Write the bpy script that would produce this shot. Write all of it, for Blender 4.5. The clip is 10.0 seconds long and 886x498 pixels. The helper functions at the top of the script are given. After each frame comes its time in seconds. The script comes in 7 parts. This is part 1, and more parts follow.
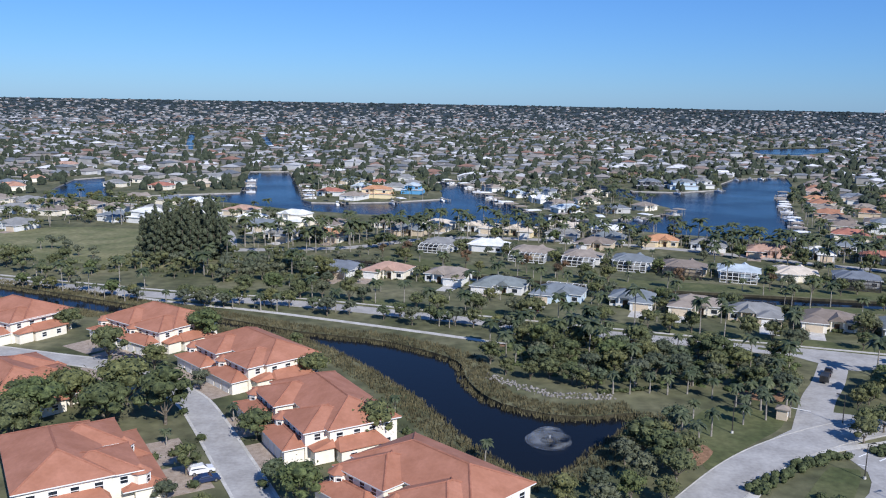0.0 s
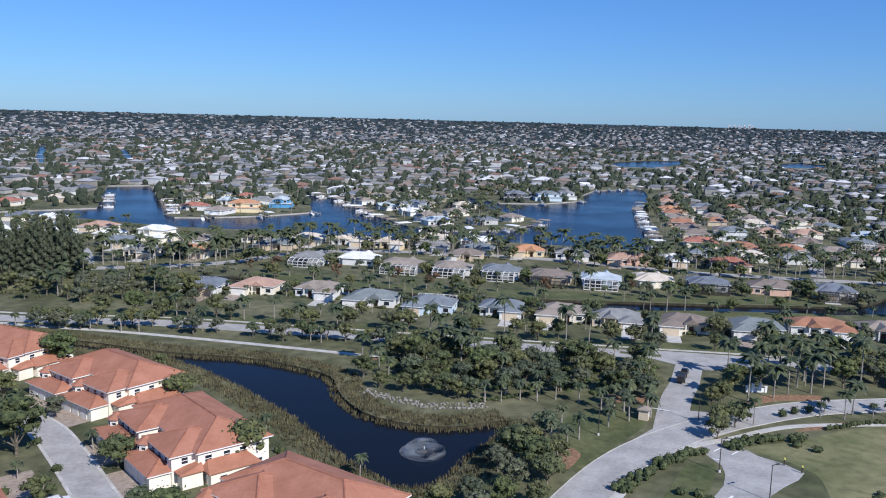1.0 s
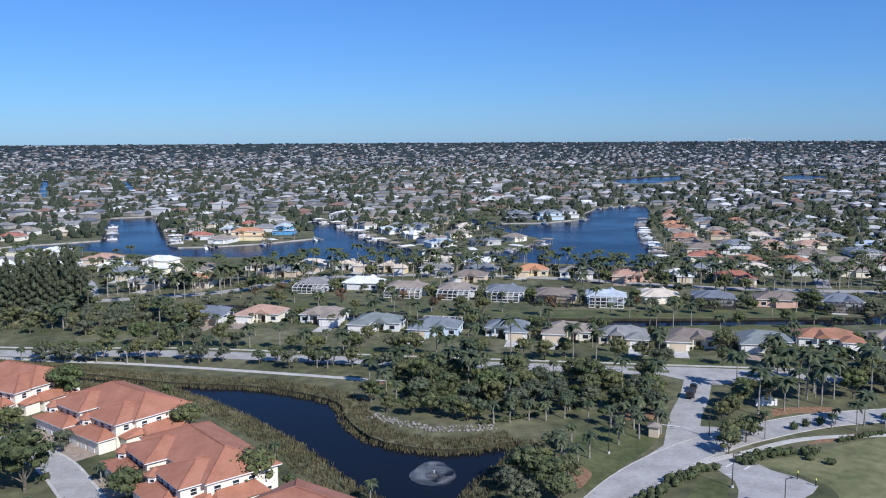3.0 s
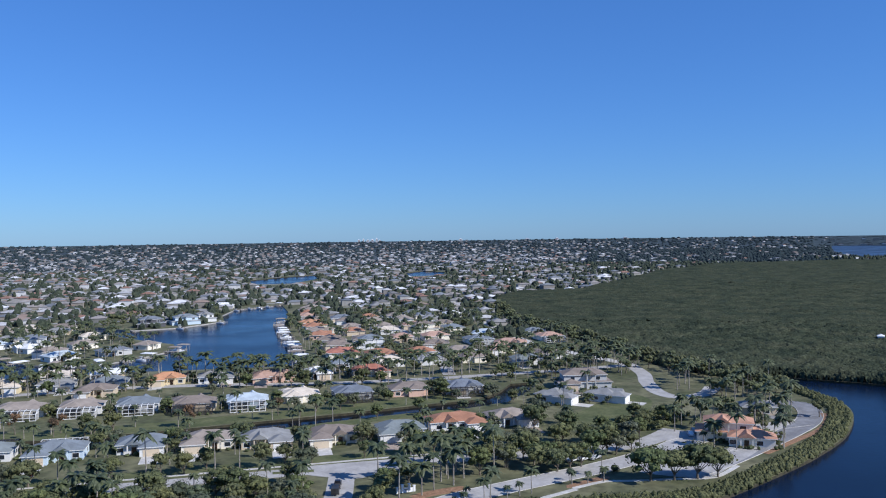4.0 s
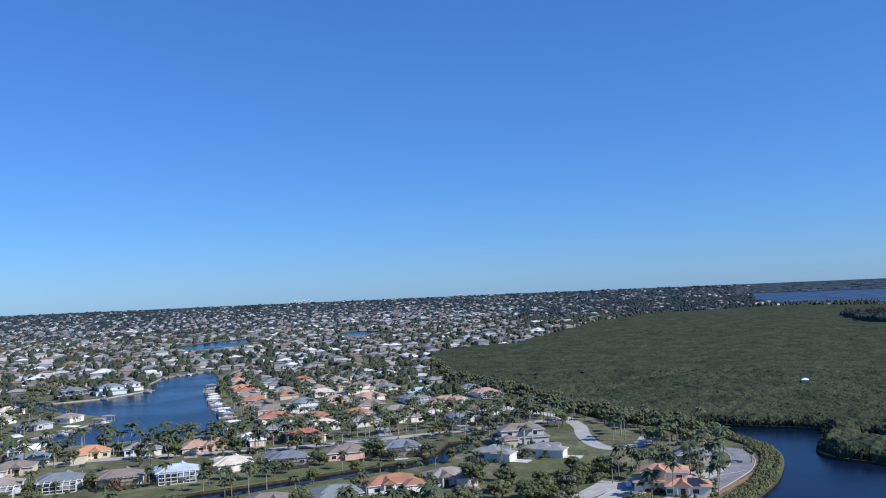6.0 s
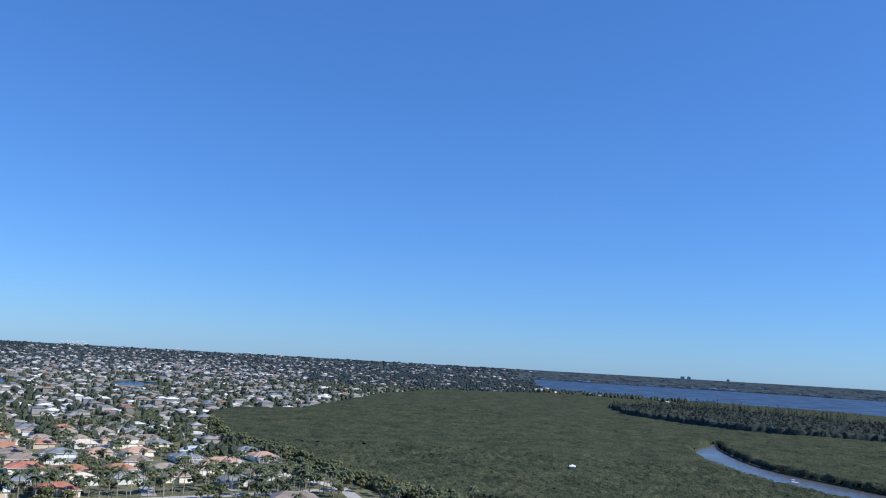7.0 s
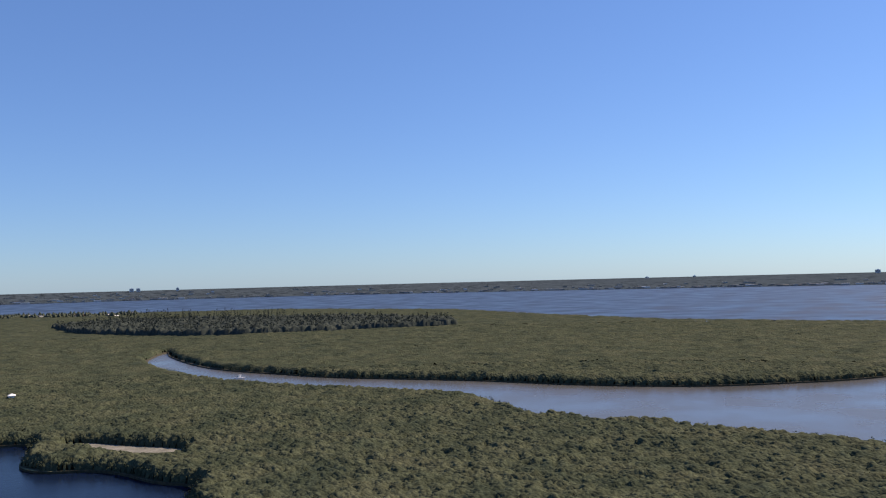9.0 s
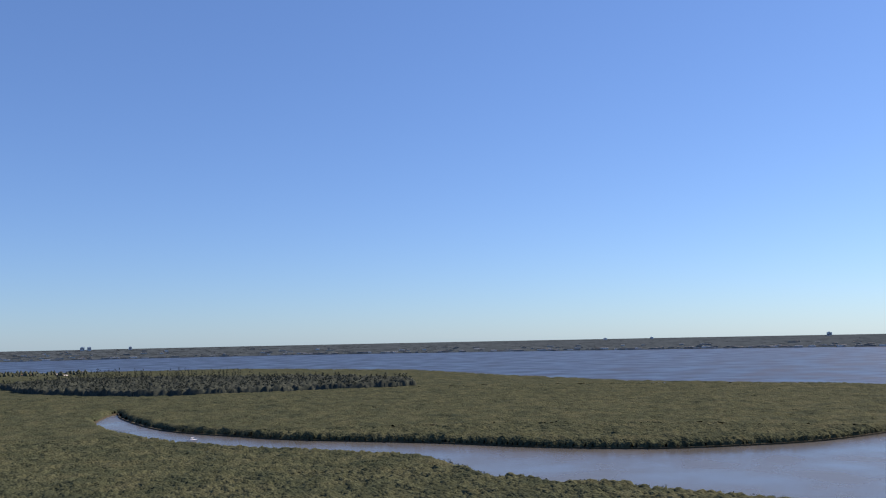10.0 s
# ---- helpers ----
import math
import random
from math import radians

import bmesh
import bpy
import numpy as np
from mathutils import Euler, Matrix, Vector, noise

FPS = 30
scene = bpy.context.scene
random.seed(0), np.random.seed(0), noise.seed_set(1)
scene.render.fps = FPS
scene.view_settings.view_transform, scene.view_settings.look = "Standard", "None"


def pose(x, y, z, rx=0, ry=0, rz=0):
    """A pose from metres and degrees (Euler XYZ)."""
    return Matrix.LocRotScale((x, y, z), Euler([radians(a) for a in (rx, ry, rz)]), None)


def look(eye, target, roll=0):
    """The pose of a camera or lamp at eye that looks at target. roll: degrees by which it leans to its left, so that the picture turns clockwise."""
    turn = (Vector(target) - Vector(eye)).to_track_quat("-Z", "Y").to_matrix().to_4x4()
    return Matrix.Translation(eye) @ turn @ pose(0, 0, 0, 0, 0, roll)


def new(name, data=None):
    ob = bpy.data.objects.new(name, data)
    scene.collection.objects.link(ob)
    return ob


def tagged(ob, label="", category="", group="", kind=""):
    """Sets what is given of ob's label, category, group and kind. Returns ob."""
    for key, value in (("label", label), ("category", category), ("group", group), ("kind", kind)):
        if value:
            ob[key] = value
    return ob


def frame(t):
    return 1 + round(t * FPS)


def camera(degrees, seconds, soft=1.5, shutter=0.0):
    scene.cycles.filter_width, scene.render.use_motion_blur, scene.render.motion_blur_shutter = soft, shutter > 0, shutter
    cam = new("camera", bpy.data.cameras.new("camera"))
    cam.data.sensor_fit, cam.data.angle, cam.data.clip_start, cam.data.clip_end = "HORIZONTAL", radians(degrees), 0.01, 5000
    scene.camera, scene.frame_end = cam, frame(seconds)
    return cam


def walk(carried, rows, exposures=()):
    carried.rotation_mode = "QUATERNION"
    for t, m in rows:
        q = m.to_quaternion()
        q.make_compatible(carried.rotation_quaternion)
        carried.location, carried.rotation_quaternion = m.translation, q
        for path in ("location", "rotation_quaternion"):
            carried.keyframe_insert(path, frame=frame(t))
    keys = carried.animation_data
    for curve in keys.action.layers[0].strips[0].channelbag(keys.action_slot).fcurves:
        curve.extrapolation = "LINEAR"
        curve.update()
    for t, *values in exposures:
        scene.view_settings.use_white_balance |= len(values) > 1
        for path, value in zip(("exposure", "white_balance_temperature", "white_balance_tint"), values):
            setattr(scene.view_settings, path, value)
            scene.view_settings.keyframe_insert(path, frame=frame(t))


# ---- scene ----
# ---------- camera ----------
H = 68.5
cam = camera(55.5, 10.0, soft=1.1)
# seconds, yaw, pitch, roll of a hovering camera that turns where it is
ROWS = (
    (0, 0.67, -10.03, 1.02), (0.1, -1.51, -9.69, 1.25), (0.2, -3.36, -9.41, 1.49),
    (0.3, -5.24, -9.18, 1.74), (0.4, -6.86, -9.03, 2.02), (0.5, -7.93, -8.92, 2.08),
    (0.7, -8.21, -8.81, 2.01), (1, -8.19, -8.97, 1.46), (1.2, -8.25, -8.94, 0.88),
    (1.5, -7.81, -8.18, 0.45), (1.7, -8.33, -7.58, 0.25), (2, -8.08, -7.67, 0.38),
    (2.2, -7.72, -7.92, 0.30), (3.1, -8.10, -7.28, -0.51), (3.2, -8.89, -7.00, -0.69),
    (3.3, -10.91, -6.63, -0.90), (3.4, -16.21, -5.42, -1.17), (3.5, -20.87, -4.26, -0.95),
    (3.6, -24.65, -3.09, -0.95), (3.7, -26.59, -2.27, -0.85), (3.8, -28.67, -1.52, -0.87),
    (4, -32.29, -0.85, -0.78), (4.2, -34.86, -0.76, -0.85), (4.5, -34.97, -1.06, -0.91),
    (5, -33.95, -0.83, -0.92), (5.2, -33.95, -0.24, -1.17), (6.3, -39.15, 3.89, -1.09),
    (6.5, -40.72, 3.73, 2.85), (6.6, -41.45, 3.81, 4.17), (6.7, -42.31, 4.52, 4.14),
    (6.8, -43.49, 5.50, 4.90), (6.9, -46.46, 6.65, 4.68), (7, -50.43, 7.54, 3.26),
    (7.1, -54.75, 7.75, 2.50), (7.2, -59.78, 7.65, 0.39), (7.3, -64.98, 7.20, -0.04),
    (7.5, -74.65, 7.58, -0.63), (7.6, -77.67, 7.02, -1.15), (7.7, -80.19, 6.51, -1.62),
    (7.8, -82.59, 6.01, -2.36), (7.9, -84.52, 5.44, -1.87), (8, -86.16, 4.98, -2.12),
    (8.2, -86.75, 3.94, -1.91), (8.5, -86.72, 2.54, -2.37), (9, -86.94, 2.01, -1.46),
    (9.2, -86.66, 2.33, -1.50), (9.5, -86.48, 3.65, -2.07), (9.7, -86.49, 4.12, -2.13),
    (9.9, -87.58, 5.37, -1.78), (10, -89.78, 6.03, -1.16),
)

walk(cam, [(t, pose(0, 0, H, 90 + p, 0, y) @ pose(0, 0, 0, 0, 0, r)) for t, y, p, r in ROWS],
     exposures=((0.0, 0.09, 6130, 10), (2.2, 0.08, 6100, 10), (3.5, 0.08, 6000, 10), (5.2, 0.16, 6000, 10), (6.5, 0.26, 6130, 9), (7.5, 0.46, 6600, 8),
                (8.0, 0.50, 7200, 11), (8.6, 0.50, 8050, 17), (10.0, 0.54, 8600, 18)))

# ---------- light ----------
SUN_AZ, SUN_EL = 150.0, 38.0
world = bpy.data.worlds.new("sky")
scene.world = world
world.use_nodes = True
wn = world.node_tree.nodes
sky = wn.new("ShaderNodeTexSky")
sky.sky_type = "NISHITA"
sky.sun_disc = False
sky.sun_elevation, sky.sun_rotation = radians(SUN_EL), radians(SUN_AZ)
sky.altitude, sky.air_density, sky.dust_density, sky.ozone_density = 0.0, 1.0, 0.12, 2.5
wn["Background"].inputs["Strength"].default_value = 0.093
tone = wn.new("ShaderNodeMix")
tone.data_type, tone.blend_type = "RGBA", "MULTIPLY"
tone.inputs["Factor"].default_value, tone.inputs["B"].default_value = 1.0, (0.43, 0.69, 1.13, 1)
world.node_tree.links.new(sky.outputs[0], tone.inputs["A"])
clear = wn.new("ShaderNodeMix")  # clear winter air: an even blue down to the horizon
clear.data_type, clear.blend_type = "RGBA", "MIX"
clear.inputs["Factor"].default_value, clear.inputs["B"].default_value = 0.20, (1.0, 3.3, 9.0, 1)
world.node_tree.links.new(tone.outputs["Result"], clear.inputs["A"])
world.node_tree.links.new(clear.outputs["Result"], wn["Background"].inputs["Color"])
sun = bpy.data.lights.new("sun", "SUN")
sun.energy, sun.angle, sun.color = 5.0, radians(0.53), (1.0, 0.94, 0.87)
to_sun = Vector((math.sin(radians(SUN_AZ)) * math.cos(radians(SUN_EL)),
                 math.cos(radians(SUN_AZ)) * math.cos(radians(SUN_EL)), math.sin(radians(SUN_EL))))
sun_ob = new("sun", sun)
sun_ob.matrix_world = look(to_sun * 300, (0, 0, 0))

# ---------- materials ----------
MATS = {}


def mat(name, dark, light, size=1.0, rough=0.85, bump=0.0, bump_size=None, fine=0.0, metal=0.0, per="", palette=(), spec=0.3):
    """A surface between two colours, with a broad and a fine variation in metres. per: 'object' or 'island' picks from palette."""
    if name in MATS:
        return MATS[name]
    m = MATS[name] = bpy.data.materials.new(name)
    m.use_nodes = True
    n, l = m.node_tree.nodes, m.node_tree.links
    b = n["Principled BSDF"]
    b.inputs["Roughness"].default_value, b.inputs["Metallic"].default_value = rough, metal
    b.inputs["Specular IOR Level"].default_value = spec
    geo = n.new("ShaderNodeNewGeometry")
    big = n.new("ShaderNodeTexNoise")
    big.inputs["Scale"].default_value, big.inputs["Detail"].default_value = 1.0 / size, 4.0
    l.new(geo.outputs["Position"], big.inputs["Vector"])
    ramp = n.new("ShaderNodeValToRGB")
    ramp.color_ramp.elements[0].position, ramp.color_ramp.elements[1].position = 0.35, 0.68
    ramp.color_ramp.elements[0].color, ramp.color_ramp.elements[1].color = (*dark, 1), (*light, 1)
    l.new(big.outputs["Fac"], ramp.inputs["Fac"])
    col = ramp.outputs["Color"]
    if palette:
        src = n.new("ShaderNodeObjectInfo").outputs["Random"] if per == "object" else geo.outputs["Random Per Island"]
        pick = n.new("ShaderNodeValToRGB")
        pick.color_ramp.interpolation = "CONSTANT"
        for i, c in enumerate(palette):
            e = pick.color_ramp.elements[i] if i < 2 else pick.color_ramp.elements.new(0.99)
            e.position, e.color = i / len(palette), (*c, 1)
        l.new(src, pick.inputs["Fac"])
        mul = n.new("ShaderNodeMix")
        mul.data_type, mul.blend_type = "RGBA", "MULTIPLY"
        mul.inputs["Factor"].default_value = 1.0
        l.new(pick.outputs["Color"], mul.inputs["A"])
        l.new(col, mul.inputs["B"])
        col = mul.outputs["Result"]
    if fine:
        f = n.new("ShaderNodeTexNoise")
        f.inputs["Scale"].default_value, f.inputs["Detail"].default_value = 6.0 / size, 6.0
        l.new(geo.outputs["Position"], f.inputs["Vector"])
        fr = n.new("ShaderNodeMapRange")
        fr.inputs["From Min"].default_value, fr.inputs["From Max"].default_value = 0.3, 0.7
        fr.inputs["To Min"].default_value, fr.inputs["To Max"].default_value = 1.0 - fine, 1.0 + fine
        l.new(f.outputs["Fac"], fr.inputs["Value"])
        mul = n.new("ShaderNodeMix")
        mul.data_type, mul.blend_type = "RGBA", "MULTIPLY"
        mul.inputs["Factor"].default_value = 1.0
        l.new(col, mul.inputs["A"])
        l.new(fr.outputs["Result"], mul.inputs["B"])
        col = mul.outputs["Result"]
    l.new(col, b.inputs["Base Color"])
    if bump:
        t = n.new("ShaderNodeTexNoise")
        t.inputs["Scale"].default_value, t.inputs["Detail"].default_value = 1.0 / (bump_size or size), 5.0
        l.new(geo.outputs["Position"], t.inputs["Vector"])
        bp = n.new("ShaderNodeBump")
        bp.inputs["Strength"].default_value, bp.inputs["Distance"].default_value = 1.0, bump
        l.new(t.outputs["Fac"], bp.inputs["Height"])
        l.new(bp.outputs["Normal"], b.inputs["Normal"])
    return m


M_GROUND = mat("grass and sand", (0.068, 0.076, 0.034), (0.165, 0.156, 0.088), 22.0, 0.95, 0.05, 0.6, 0.35)
M_LAWN = mat("mown lawn", (0.070, 0.084, 0.031), (0.128, 0.134, 0.058), 9.0, 0.95, 0.03, 0.3, 0.25)
M_FIELD = mat("dry grass field", (0.12, 0.13, 0.055), (0.23, 0.215, 0.11), 14.0, 0.95, 0.03, 0.3, 0.25)
M_ASPHALT = mat("pale worn asphalt", (0.315, 0.302, 0.285), (0.425, 0.410, 0.388), 5.0, 0.9, 0.005, 0.1, 0.12)
M_MULCH = mat("orange bark mulch", (0.20, 0.115, 0.065), (0.32, 0.19, 0.115), 1.0, 0.95, 0.03, 0.2, 0.3)
M_DRIVE = mat("grey asphalt", (0.17, 0.17, 0.175), (0.25, 0.25, 0.255), 5.0, 0.9, 0.005, 0.1, 0.12)
M_CONCRETE = mat("concrete", (0.42, 0.40, 0.36), (0.58, 0.56, 0.52), 3.0, 0.85, 0.004, 0.1, 0.12)
M_PAVER = mat("beige pavers", (0.28, 0.22, 0.17), (0.40, 0.33, 0.27), 1.2, 0.85, 0.01, 0.25, 0.18)
M_SEAWALL = mat("grey seawall concrete", (0.30, 0.29, 0.27), (0.45, 0.43, 0.40), 4.0, 0.9)
M_BANK = mat("earth bank", (0.03, 0.028, 0.018), (0.07, 0.062, 0.038), 2.0, 0.95, 0.05, 0.4, 0.3)
# woods of the far rim, with the blue of distance haze mixed into the colour
M_HAZE_RIM = mat("far wooded land tinted with haze", (0.045, 0.062, 0.074), (0.060, 0.080, 0.094), 60.0, 0.95, 0.0, None, 0.25, spec=0.0)
M_FARWALL = mat("far stucco", (0.8, 0.8, 0.8), (1.0, 1.0, 1.0), 5.0, 0.85, per="island",
                palette=((0.34, 0.33, 0.31), (0.62, 0.62, 0.62), (0.26, 0.24, 0.22), (0.30, 0.27, 0.23), (0.19, 0.19, 0.18), (0.42, 0.41, 0.39)))
ROOFS = ((0.27, 0.265, 0.26), (0.33, 0.30, 0.275), (0.16, 0.175, 0.195), (0.29, 0.22, 0.18), (0.52, 0.515, 0.51), (0.21, 0.225, 0.24),
         (0.29, 0.17, 0.125), (0.29, 0.27, 0.25), (0.74, 0.74, 0.75), (0.19, 0.185, 0.18), (0.40, 0.40, 0.405), (0.23, 0.25, 0.27))
M_FARROOF = mat("far roofs", (0.72, 0.72, 0.72), (1.0, 1.0, 1.0), 4.0, 0.8, per="island", palette=ROOFS)
# bluer copy of the far foliage: haze painted into the leaf colour
M_HAZE_TREE = mat("distant foliage tinted with haze", (0.026, 0.038, 0.042), (0.046, 0.060, 0.062), 40.0, 0.95, 0.0, None, 0.3, spec=0.0)
M_FARTREE = mat("far foliage", (0.022, 0.031, 0.020), (0.058, 0.071, 0.044), 3.0, 0.9, 0.5, 1.2, 0.5)


def mangrove_mat():
    """Small glossy leaves: each crown a shade of its own, drifts of olive, grey and yellow green."""
    m = bpy.data.materials.new("mangrove canopy")
    m.use_nodes = True
    n, l = m.node_tree.nodes, m.node_tree.links
    b = n["Principled BSDF"]
    b.inputs["Roughness"].default_value, b.inputs["Specular IOR Level"].default_value = 0.95, 0.02
    pos = n.new("ShaderNodeNewGeometry").outputs["Position"]

    def noise(size, detail):
        t = n.new("ShaderNodeTexNoise")
        t.inputs["Scale"].default_value, t.inputs["Detail"].default_value = 1.0 / size, detail
        l.new(pos, t.inputs["Vector"])
        return t.outputs["Fac"]

    drift = n.new("ShaderNodeValToRGB")
    e = drift.color_ramp.elements
    e[0].position, e[0].color = 0.34, (0.034, 0.044, 0.029, 1)
    e[1].position, e[1].color = 0.68, (0.063, 0.069, 0.043, 1)
    e.new(0.50).color = (0.049, 0.058, 0.036, 1)
    l.new(noise(24.0, 6.0), drift.inputs["Fac"])
    crowns = n.new("ShaderNodeTexVoronoi")
    crowns.inputs["Scale"].default_value = 1.0 / 2.9
    l.new(pos, crowns.inputs["Vector"])
    sep = n.new("ShaderNodeSeparateColor")
    l.new(crowns.outputs["Color"], sep.inputs[0])
    col = drift.outputs["Color"]
    for src, low, high in ((sep.outputs[0], 0.82, 1.2), (noise(1.1, 4.0), 0.66, 1.3)):
        r = n.new("ShaderNodeMapRange")
        if low < 0.7:
            r.inputs["From Min"].default_value, r.inputs["From Max"].default_value = 0.3, 0.7
        r.inputs["To Min"].default_value, r.inputs["To Max"].default_value = low, high
        l.new(src, r.inputs["Value"])
        mul = n.new("ShaderNodeMix")
        mul.data_type, mul.blend_type = "RGBA", "MULTIPLY"
        mul.inputs["Factor"].default_value = 1.0
        l.new(col, mul.inputs["A"])
        l.new(r.outputs["Result"], mul.inputs["B"])
        col = mul.outputs["Result"]
    l.new(col, b.inputs["Base Color"])
    bp = n.new("ShaderNodeBump")
    bp.inputs["Strength"].default_value, bp.inputs["Distance"].default_value = 1.0, 0.16
    l.new(noise(0.9, 4.0), bp.inputs["Height"])
    tufts_ = n.new("ShaderNodeTexVoronoi")
    tufts_.inputs["Scale"].default_value = 1.0 / 1.5
    l.new(pos, tufts_.inputs["Vector"])
    bq = n.new("ShaderNodeBump")
    bq.invert = True
    bq.inputs["Strength"].default_value, bq.inputs["Distance"].default_value = 1.0, 0.5
    l.new(tufts_.outputs["Distance"], bq.inputs["Height"])
    l.new(bp.outputs["Normal"], bq.inputs["Normal"])
    l.new(bq.outputs["Normal"], b.inputs["Normal"])
    return m


M_MANGROVE = mangrove_mat()


def water_mat(name, deep, rough, wave, size, shine=0.5):
    m = bpy.data.materials.new(name)
    m.use_nodes = True
    n, l = m.node_tree.nodes, m.node_tree.links
    b = n["Principled BSDF"]
    b.inputs["Base Color"].default_value = (*deep, 1)
    b.inputs["IOR"].default_value, b.inputs["Specular IOR Level"].default_value = 1.33, shine
    geo = n.new("ShaderNodeNewGeometry")
    t = n.new("ShaderNodeTexNoise")
    t.inputs["Scale"].default_value, t.inputs["Detail"].default_value = 1.0 / size, 5.0
    l.new(geo.outputs["Position"], t.inputs["Vector"])
    bp = n.new("ShaderNodeBump")
    bp.inputs["Strength"].default_value, bp.inputs["Distance"].default_value = 0.5, wave
    l.new(t.outputs["Fac"], bp.inputs["Height"])
    l.new(bp.outputs["Normal"], b.inputs["Normal"])
    # wind streaks: patches of rougher and smoother water
    w = n.new("ShaderNodeTexNoise")
    w.inputs["Scale"].default_value, w.inputs["Detail"].default_value = 1.0 / (size * 30), 3.0
    l.new(geo.outputs["Position"], w.inputs["Vector"])
    r = n.new("ShaderNodeMapRange")
    r.inputs["From Min"].default_value, r.inputs["From Max"].default_value = 0.35, 0.65
    r.inputs["To Min"].default_value, r.inputs["To Max"].default_value = rough * 0.75, rough * 1.25
    l.new(w.outputs["Fac"], r.inputs["Value"])
    l.new(r.outputs["Result"], b.inputs["Roughness"])
    return m


M_CALM = water_mat("dark calm water", (0.007, 0.009, 0.013), 0.10, 0.05, 1.2, 0.11)
M_WATER = water_mat("dark blue rippled water", (0.004, 0.010, 0.026), 0.20, 0.12, 1.6, 0.115)
M_RIVER = water_mat("wind-ruffled river water", (0.030, 0.045, 0.075), 0.42, 0.05, 2.6, 0.35)
M_CREEK = water_mat("murky pale creek water", (0.085, 0.086, 0.084), 0.24, 0.05, 1.6, 0.4)

# ---------- plan: shores, in metres ----------


def smooth(pts, step=6.0, closed=True):
    """A rounded line through the corners of a plan."""
    p = [np.array(q, float) for q in pts]
    n = len(p)
    out = []
    for i in range(n if closed else n - 1):
        a, b, c, d = (p[(i + k) % n] if closed else p[min(max(i + k, 0), n - 1)] for k in (-1, 0, 1, 2))
        m = max(1, int(np.hypot(*(c - b)) / step))
        for s in range(m):
            t = s / m
            out.append(0.5 * (2 * b + (c - a) * t + (2 * a - 5 * b + 4 * c - d) * t ** 2 + (3 * b - a - 3 * c + d) * t ** 3))
    if not closed:
        out.append(p[-1])
    return np.array(out)


def inside(x, y, poly):
    """Which of the points lie in the polygon."""
    x, y = np.asarray(x, float), np.asarray(y, float)
    res = np.zeros(x.shape, bool)
    q = np.roll(poly, -1, axis=0)
    if x.size < 400:
        lo, hi = poly.min(axis=0), poly.max(axis=0)
        if x.size == 0 or x.max() < lo[0] or x.min() > hi[0] or y.max() < lo[1] or y.min() > hi[1]:
            return res
        px, py = x.ravel()[:, None], y.ravel()[:, None]
        cross = (poly[None, :, 1] > py) != (q[None, :, 1] > py)
        dy = q[:, 1] - poly[:, 1]
        slope = (q[:, 0] - poly[:, 0]) / np.where(dy == 0, 1e-9, dy)
        return ((cross & (px < slope[None] * (py - poly[None, :, 1]) + poly[None, :, 0])).sum(axis=1) % 2 == 1).reshape(x.shape)
    for (x0, y0), (x1, y1) in zip(poly, q):
        if y0 != y1:
            res ^= ((y0 > y) != (y1 > y)) & (x < (x1 - x0) * (y - y0) / (y1 - y0) + x0)
    return res


POND = smooth([(-260, 330), (-161, 294), (-132, 282), (-104, 269), (-69, 254), (-45, 242), (-22, 235), (-9, 227), (2, 216), (4, 203), (7, 193),
               (12, 185), (22, 179), (32, 178), (42, 181), (39, 172), (31, 162), (25, 152), (20, 147), (14, 147), (8, 155), (3, 163), (-7, 185),
               (-16, 200), (-26, 215), (-38, 230), (-49, 238), (-67, 245), (-99, 255), (-124, 264), (-150, 275), (-260, 312)], 4.0)
CANAL = np.array([(-52, 356), (-33, 355), (-17, 347), (-2, 335), (17, 327), (42, 317), (70, 310), (99, 305), (141, 298), (176, 294), (199, 290),
                  (216, 298), (233, 312), (242, 309), (230, 294), (207, 279), (186, 278), (167, 283), (136, 287), (110, 288), (68, 298), (36, 309),
                  (16, 316), (-2, 323), (-20, 338), (-32, 346), (-50, 348)], float)
LAKE = np.array([(-274, 551), (-294, 616), (-309, 680), (-294, 704), (-254, 608), (-232, 568), (-155, 606), (-175, 702), (-190, 783), (-156, 792), (-122, 655),
                 (-102, 567), (-95, 557), (-75, 557), (-41, 568), (-8, 591), (-9, 627), (-16, 686), (-15, 715), (-1, 715), (16, 672), (30, 605),
                 (42, 552), (53, 521), (64, 507), (83, 500), (100, 502), (120, 516), (140, 536), (145, 563), (134, 593), (125, 630), (116, 690),
                 (119, 719), (141, 669), (177, 667), (221, 694), (236, 747), (264, 798), (324, 828), (298, 745), (244, 615), (219, 536),
                 (202, 481), (184, 422)], float)
LAKE = np.concatenate([LAKE, [(180, 425), (149, 435), (119, 447), (92, 460), (17, 474), (-45, 499), (-96, 515), (-145, 545), (-202, 569),
                              (-266, 560)]])
FAR_PONDS = [np.array(q, float) for q in (
    ((471, 1344), (550, 1410), (634, 1449), (580, 1312), (488, 1207), (435, 1227)),
    ((797, 1395), (868, 1445), (868, 1367), (801, 1268), (727, 1263)),
    ((-484, 1539), (-472, 1536), (-336, 1081), (-348, 1084)), ((-344, 1504), (-333, 1502), (-246, 1161), (-257, 1162)))]
BAY = smooth([(178, 100), (167, 128), (166, 143), (182, 146), (210, 151), (236, 157), (266, 167), (297, 184), (314, 200), (325, 220), (334, 240), (338, 254),
              (342, 256), (351, 239), (364, 206), (345, 194), (320, 184), (310, 170), (311, 152), (306, 138), (292, 119), (284, 101), (262, 98),
              (225, 76), (196, 84)], 4.0)
